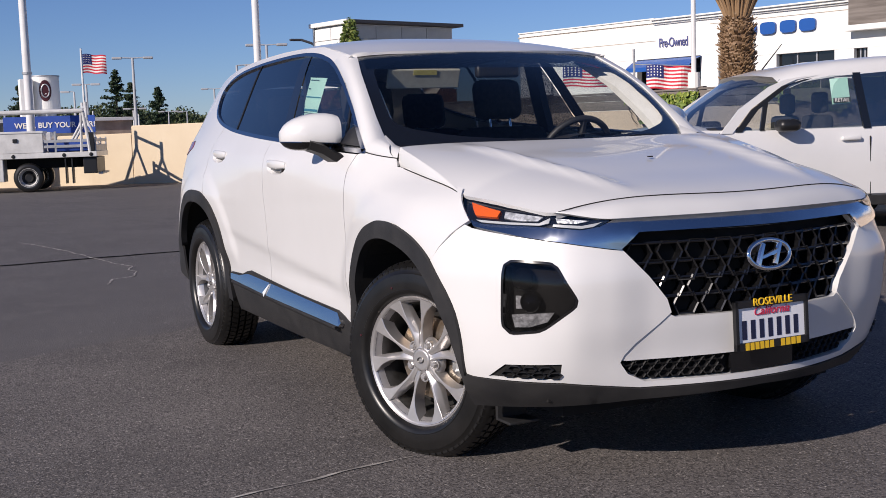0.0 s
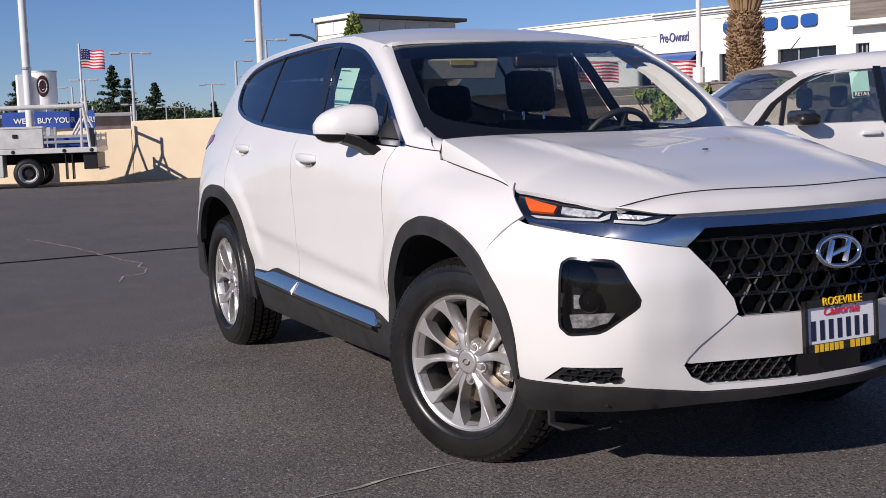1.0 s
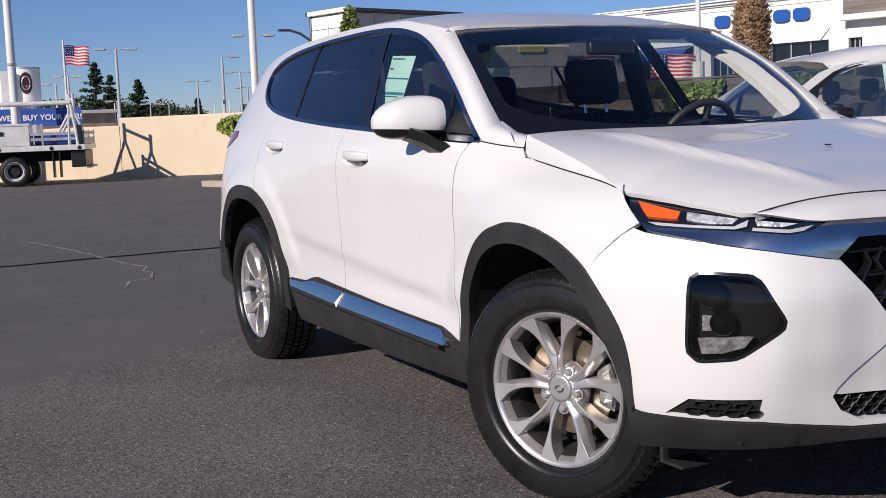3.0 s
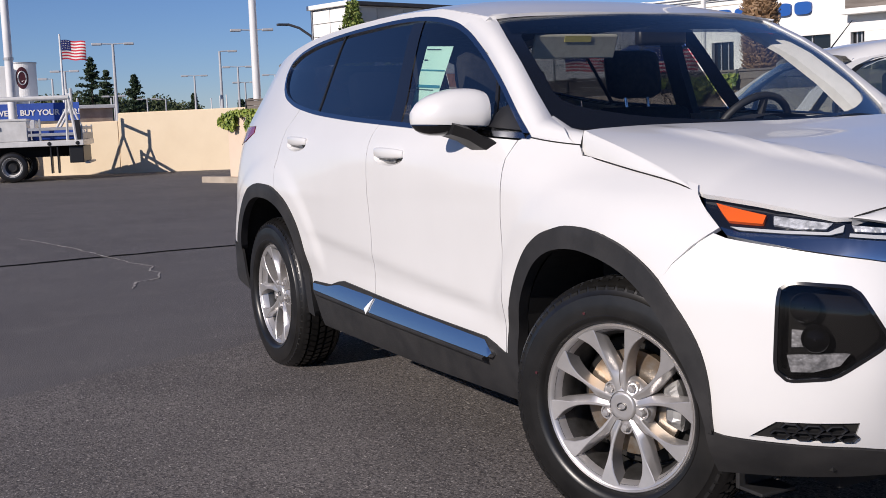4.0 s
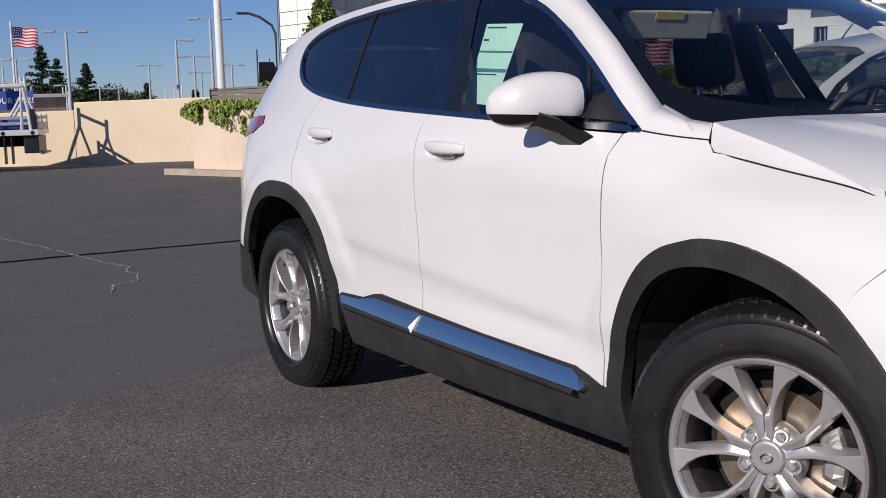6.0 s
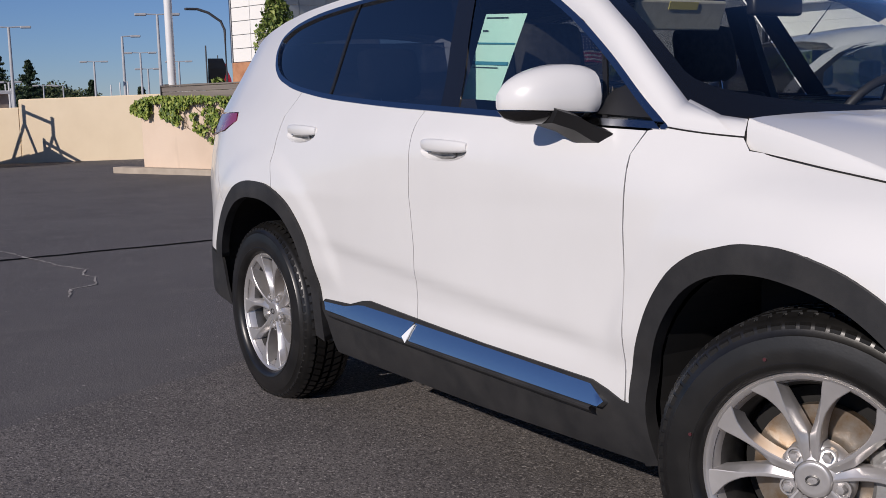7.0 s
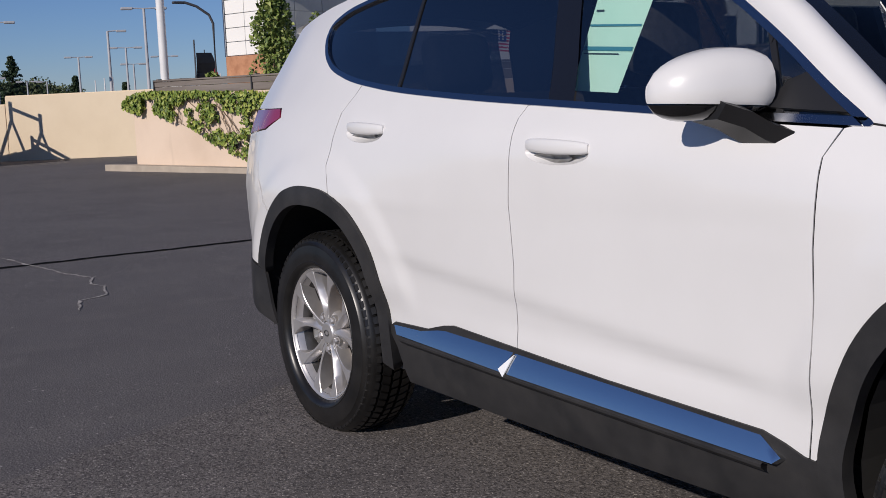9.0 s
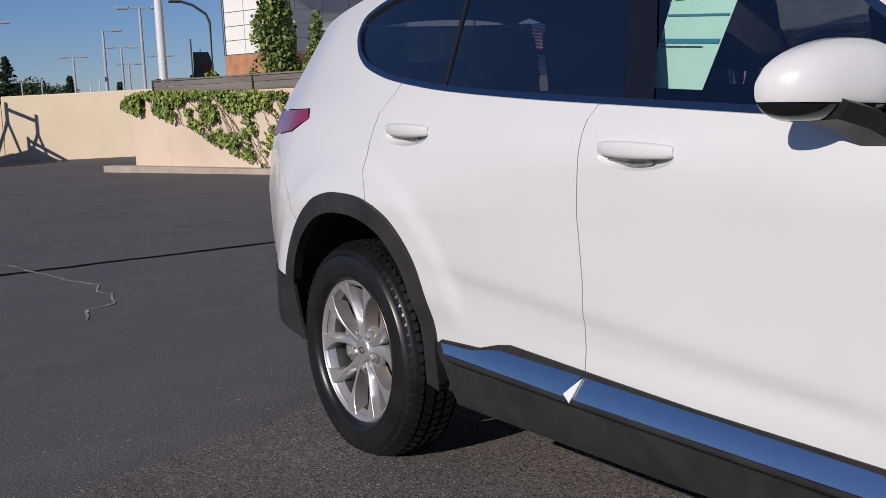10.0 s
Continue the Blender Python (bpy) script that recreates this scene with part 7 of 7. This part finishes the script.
AXLE_Z, FACE_Y = 0.350, 0.786
master = thing("wheel", "silver alloy wheel with five pairs of spokes", "wheel")
master.pop("category", None)
wheel_mesh_parts(master)
wheels = [master]
STEER = 21.0
spots = [(-0.052, 0.010 - FACE_Y, STEER, -7), (-2.752, -FACE_Y, 0, 1), (-0.052, FACE_Y - 0.010, 180 + STEER, 50), (-2.752, FACE_Y, 180, 15)]
for k, (x, y, turn, spin) in enumerate(spots):
    m = pose(x, y, AXLE_Z, 0, 0, turn) @ pose(0, 0, 0, 0, spin, 0)
    if k == 0:
        w = master
        w.matrix_basis = m
    else:
        w = copy_thing(master, m)
    w.parent = suv
    wheels.append(w)
for k, (w, (x, y, turn, spin)) in enumerate(zip(wheels[1:], spots)):
    caliper_part(w, radians({0: 5, 1: 180, 2: 175, 3: 0}[k] + spin))

# paint dots on the front tyre's sidewall
for angle, r, mat in ((102, 0.284, OVAL_RED), (157, 0.276, OVAL_RED)):
    bm = rod(bmesh.new(), (r * math.cos(radians(angle)), -0.1175, r * math.sin(radians(angle))), (r * math.cos(radians(angle)), -0.1225, r * math.sin(radians(angle))), 0.0042, None, 12)
    part("tyre_dot", bm, mat, master, "small red paint dot")

# wells, floor and a dark belly
for sx, (cx, cz, r1, r0) in ((1, fa), (-1, ra)):
    for sgn in (-1, 1):
        rows = []
        for dy in (0.012, 0.06, None):
            rows.append([(x, (0.55 if dy is None else -on_trim(x, z)[1] - dy) * sgn, z) for x, z in arc(cx, cz, r0 + 0.03, -12, 192, 24)])
        bm = loft(bmesh.new(), rows)
        cap = [bm.verts.new((x, 0.55 * sgn, z)) for x, z in arc(cx, cz, r0 + 0.03, -12, 192, 24)]
        bm.faces.new(cap)
        part("wheel_well", bm, DARK, suv)
bm = bmesh.new()
box(bm, (0.55, -0.60, 0.22), (-3.45, 0.60, 0.30))
box(bm, (-0.50, -0.80, 0.27), (-2.22, 0.80, 0.34))
box(bm, (-2.9, -0.55, 0.20), (-2.62, 0.55, 0.28))
part("underbody", bm, DARK, suv)
bm = bmesh.new()
rod(bm, (-2.765, -0.70, 0.33), (-2.765, 0.70, 0.33), 0.04)
rod(bm, (0.0, -0.70, 0.33), (0.0, 0.70, 0.33), 0.03)
tube(bm, [(-0.6, 0.15, 0.20), (-1.8, 0.12, 0.19), (-2.4, -0.1, 0.20), (-3.3, -0.35, 0.24)], 0.035, 8)
part("exhaust_and_axles", bm, GREY_METAL, suv)
for sgn in (1, -1):
    bm = new_box((0.30, 0.60, 0.175), (0.315, 0.72, 0.265), 0.003)
    box(bm, (0.315, 0.60, 0.175), (0.40, 0.72, 0.185), 0.003)
    for v in bm.verts:
        v.co.y *= sgn
    bmesh.ops.recalc_face_normals(bm, faces=bm.faces)
    part("splash_bracket", bm, BLACK_TRIM, suv)
part("bulkhead", new_box((0.62, -0.70, 0.30), (-0.30, 0.70, 0.86)), DARK, suv)
for sgn in (-1, 1):
    part("door_lining", new_box((-0.56, 0.80 * sgn, 0.30), (-2.35, 0.84 * sgn, 1.10)), DASH, suv)
    part("boot_lining", new_box((-2.35, 0.68 * sgn, 0.86), (-3.40, 0.72 * sgn, 1.18)), DASH, suv)
part("tailgate_lining", new_box((-3.40, -0.70, 0.30), (-3.44, 0.70, 1.10)), DASH, suv)

# ---- cabin ----
part("cabin_floor", new_box((-0.30, -0.80, 0.32), (-3.40, 0.80, 0.40)), CLOTH, suv)
bm = bmesh.new()
loft(bm, [[(x, y, z - 0.03 * (abs(y) / 0.72) ** 4) for y in [-0.72 + 0.12 * k for k in range(13)]] for x, z in ((-0.30, 1.05), (-0.42, 1.10), (-0.62, 1.105), (-0.78, 1.07), (-0.82, 0.95), (-0.80, 0.60))])
soft_edges(part("dashboard", bm, DASH, suv))
bm = bmesh.new()
rows = [[(-0.62 - 0.05 * t, 0.36 + 0.20 * math.cos(a), 1.10 + 0.055 * math.sin(a)) for a in [math.pi * q / 10 for q in range(11)]] for t in (0, 1, 2, 3)]
loft(bm, rows)
part("instrument_hood", bm, DASH, suv)
sw = Matrix.Translation((-0.80, 0.37, 1.06)) @ Matrix.Rotation(radians(-62), 4, "Y")
bm = tube(bmesh.new(), [sw @ Vector((0.185 * math.cos(a), 0.185 * math.sin(a), 0)) for a in [2 * math.pi * q / 32 for q in range(32)]], 0.015, 8, True)
for a in (0, 180, 270):
    tube(bm, [sw @ Vector((0.04 * math.cos(radians(a)), 0.04 * math.sin(radians(a)), -0.02)), sw @ Vector((0.18 * math.cos(radians(a)), 0.18 * math.sin(radians(a)), 0))], 0.016, 6)
rod(bm, sw @ Vector((0, 0, -0.05)), sw @ Vector((0, 0, 0.01)), 0.07, 0.06, 16)
part("steering_wheel", bm, DASH, suv, smooth=True)


def seat(x, y, wide, rear=False):
    s = thing("rear_seat" if rear else "front_seat", "black cloth car seat with headrest", "seat")
    s.parent = suv
    s.pop("category", None)
    part("seat_cushion", new_box((x, y - wide / 2, 0.50), (x - 0.50, y + wide / 2, 0.68), 0.05), CLOTH, s, smooth=True)
    bm = new_box((-0.07, -wide / 2, 0), (0.07, wide / 2, 0.60), 0.05)
    bm.transform(Matrix.Translation((x - 0.52, y, 0.62)) @ Matrix.Rotation(radians(-18), 4, "Y"))
    part("seat_back", bm, CLOTH, s, smooth=True)
    for hy in ((0,) if not rear else (-0.42, 0.42)):
        bm = new_box((-0.05, -0.135, 0), (0.05, 0.135, 0.21), 0.045)
        bm.transform(Matrix.Translation((x - 0.72, y + hy, 1.235 if not rear else 1.20)) @ Matrix.Rotation(radians(-10), 4, "Y"))
        part("headrest", bm, CLOTH, s, smooth=True)
        bm = bmesh.new()
        for dy in (-0.06, 0.06):
            rod(bm, (x - 0.70, y + hy + dy, 1.16), (x - 0.72, y + hy + dy, 1.26), 0.007)
        part("headrest_posts", bm, CHROME, s)


seat(-0.78, -0.37, 0.50)
seat(-0.78, 0.37, 0.50)
seat(-1.75, 0.0, 1.25, True)
for sgn in (-1, 1):
    hung = Matrix.Translation((-0.932, -0.345, 1.424)) @ Matrix.Rotation(radians(-68), 4, "Y") if sgn < 0 else Matrix.Translation((-1.04, 0.345, 1.515)) @ Matrix.Rotation(radians(-12), 4, "Y")
    bm = new_box((-0.045, -0.180, -0.008), (0.045, 0.180, 0.010), 0.006)
    bm.transform(hung)
    v = part("sun_visor", bm, VISOR, suv, "beige cloth sun visor")
    if sgn < 0:
        bm = new_box((0.020, -0.058, -0.0105), (0.043, 0.058, -0.009))
        bm.transform(hung)
        part("visor_label", bm, YELLOW, v, "yellow warning label")
bm = new_box((-0.02, -0.11, -0.03), (0.02, 0.11, 0.03), 0.012)
bm.transform(Matrix.Translation((-0.87, 0.0, 1.452)))
part("inner_mirror", bm, SATIN_BLACK, suv, smooth=True)
part("headliner", sheet(lambda x, y: tuple(Vector(on_roof(x, y)) - Vector((0, 0, 0.055))), [(-1.06, -0.56), (-3.3, -0.5), (-3.3, 0.5), (-1.06, 0.56)], step=0.15, flange=0), SHADED_LINER, suv)
for sgn in (-1, 1):
    rows = []
    for v in (0.05, 0.3, 0.6, 0.98):
        p = Vector(on_windscreen(sgn, v))
        rows.append([p + Vector((-0.012, 0.020 * sgn, -0.02)), p + Vector((-0.045, -0.035 * sgn, -0.035)), p + Vector((-0.12, -0.040 * sgn, -0.02)), p + Vector((-0.17, 0.010 * sgn, 0.01))])
    soft_edges(part("pillar_lining", loft(bmesh.new(), rows), LINER, suv), 60)
    bm = bmesh.new()
    rows = [[(x - 0.10, 0.665 * sgn, z), (x - 0.1, 0.625 * sgn, z), (x, 0.625 * sgn, z), (x, 0.665 * sgn, z)] for x, z in ((-1.42, 1.16), (-1.50, 1.35), (-1.56, 1.52))]
    part("pillar_lining", loft(bm, rows, closed=True), DASH, suv)

# buyer's guide sheet inside the front passenger window
def on_inner(x, z):
    return (x, -0.700 - 0.24 * (1.455 - z), z)


guide = part("window_sheet", sheet(on_inner, [(-1.412, 1.458), (-1.197, 1.444), (-1.281, 1.189), (-1.467, 1.199)], step=0.05, flange=0), PAPER, suv, "pale green printed sheet taped in the window")


def guide_at(a, b):
    tl, tr, br, bl = Vector((-1.412, 1.458)), Vector((-1.197, 1.444)), Vector((-1.281, 1.189)), Vector((-1.467, 1.199))
    p = tl.lerp(tr, a).lerp(bl.lerp(br, a), b)
    return (p.x, p.y)


rng = random.Random(4)
for a0, a1, b0, b1, mat in ((0.02, 0.98, 0.335, 0.355, TEAL_INK), (0.02, 0.98, 0.555, 0.595, TEAL_INK), (0.06, 0.60, 0.04, 0.055, INK), (0.06, 0.40, 0.08, 0.09, INK), (0.06, 0.3, 0.11, 0.12, INK), (0.06, 0.2, 0.19, 0.21, INK),
                            (0.06, 0.75, 0.62, 0.632, INK), (0.06, 0.92, 0.655, 0.663, INK), (0.06, 0.5, 0.685, 0.695, INK), (0.06, 0.35, 0.72, 0.73, INK), (0.06, 0.3, 0.76, 0.77, INK), (0.06, 0.92, 0.86, 0.868, INK), (0.06, 0.92, 0.89, 0.898, INK), (0.06, 0.92, 0.945, 0.955, INK)):
    part("print_bar", sheet(on_inner, [guide_at(a0, b0), guide_at(a1, b0), guide_at(a1, b1), guide_at(a0, b1)], step=0.02, flange=0, lift=0.003), mat, guide)
part("red_sticker", sheet(on_windscreen, [(0.74, 0.885), (0.90, 0.80), (0.90, 0.86), (0.76, 0.935)], step=0.05, flange=0, lift=-0.012), RED, suv)
bm = bmesh.new()
loft(bm, [[(-3.12 - 0.10 * t + 0.0, y * (1 - t), 1.61 + 0.075 * t * (2 - t)) for y in (-0.02, 0, 0.02)] for t in (0, 0.3, 0.6, 0.9)])
part("roof_antenna", bm, PAINT, suv)
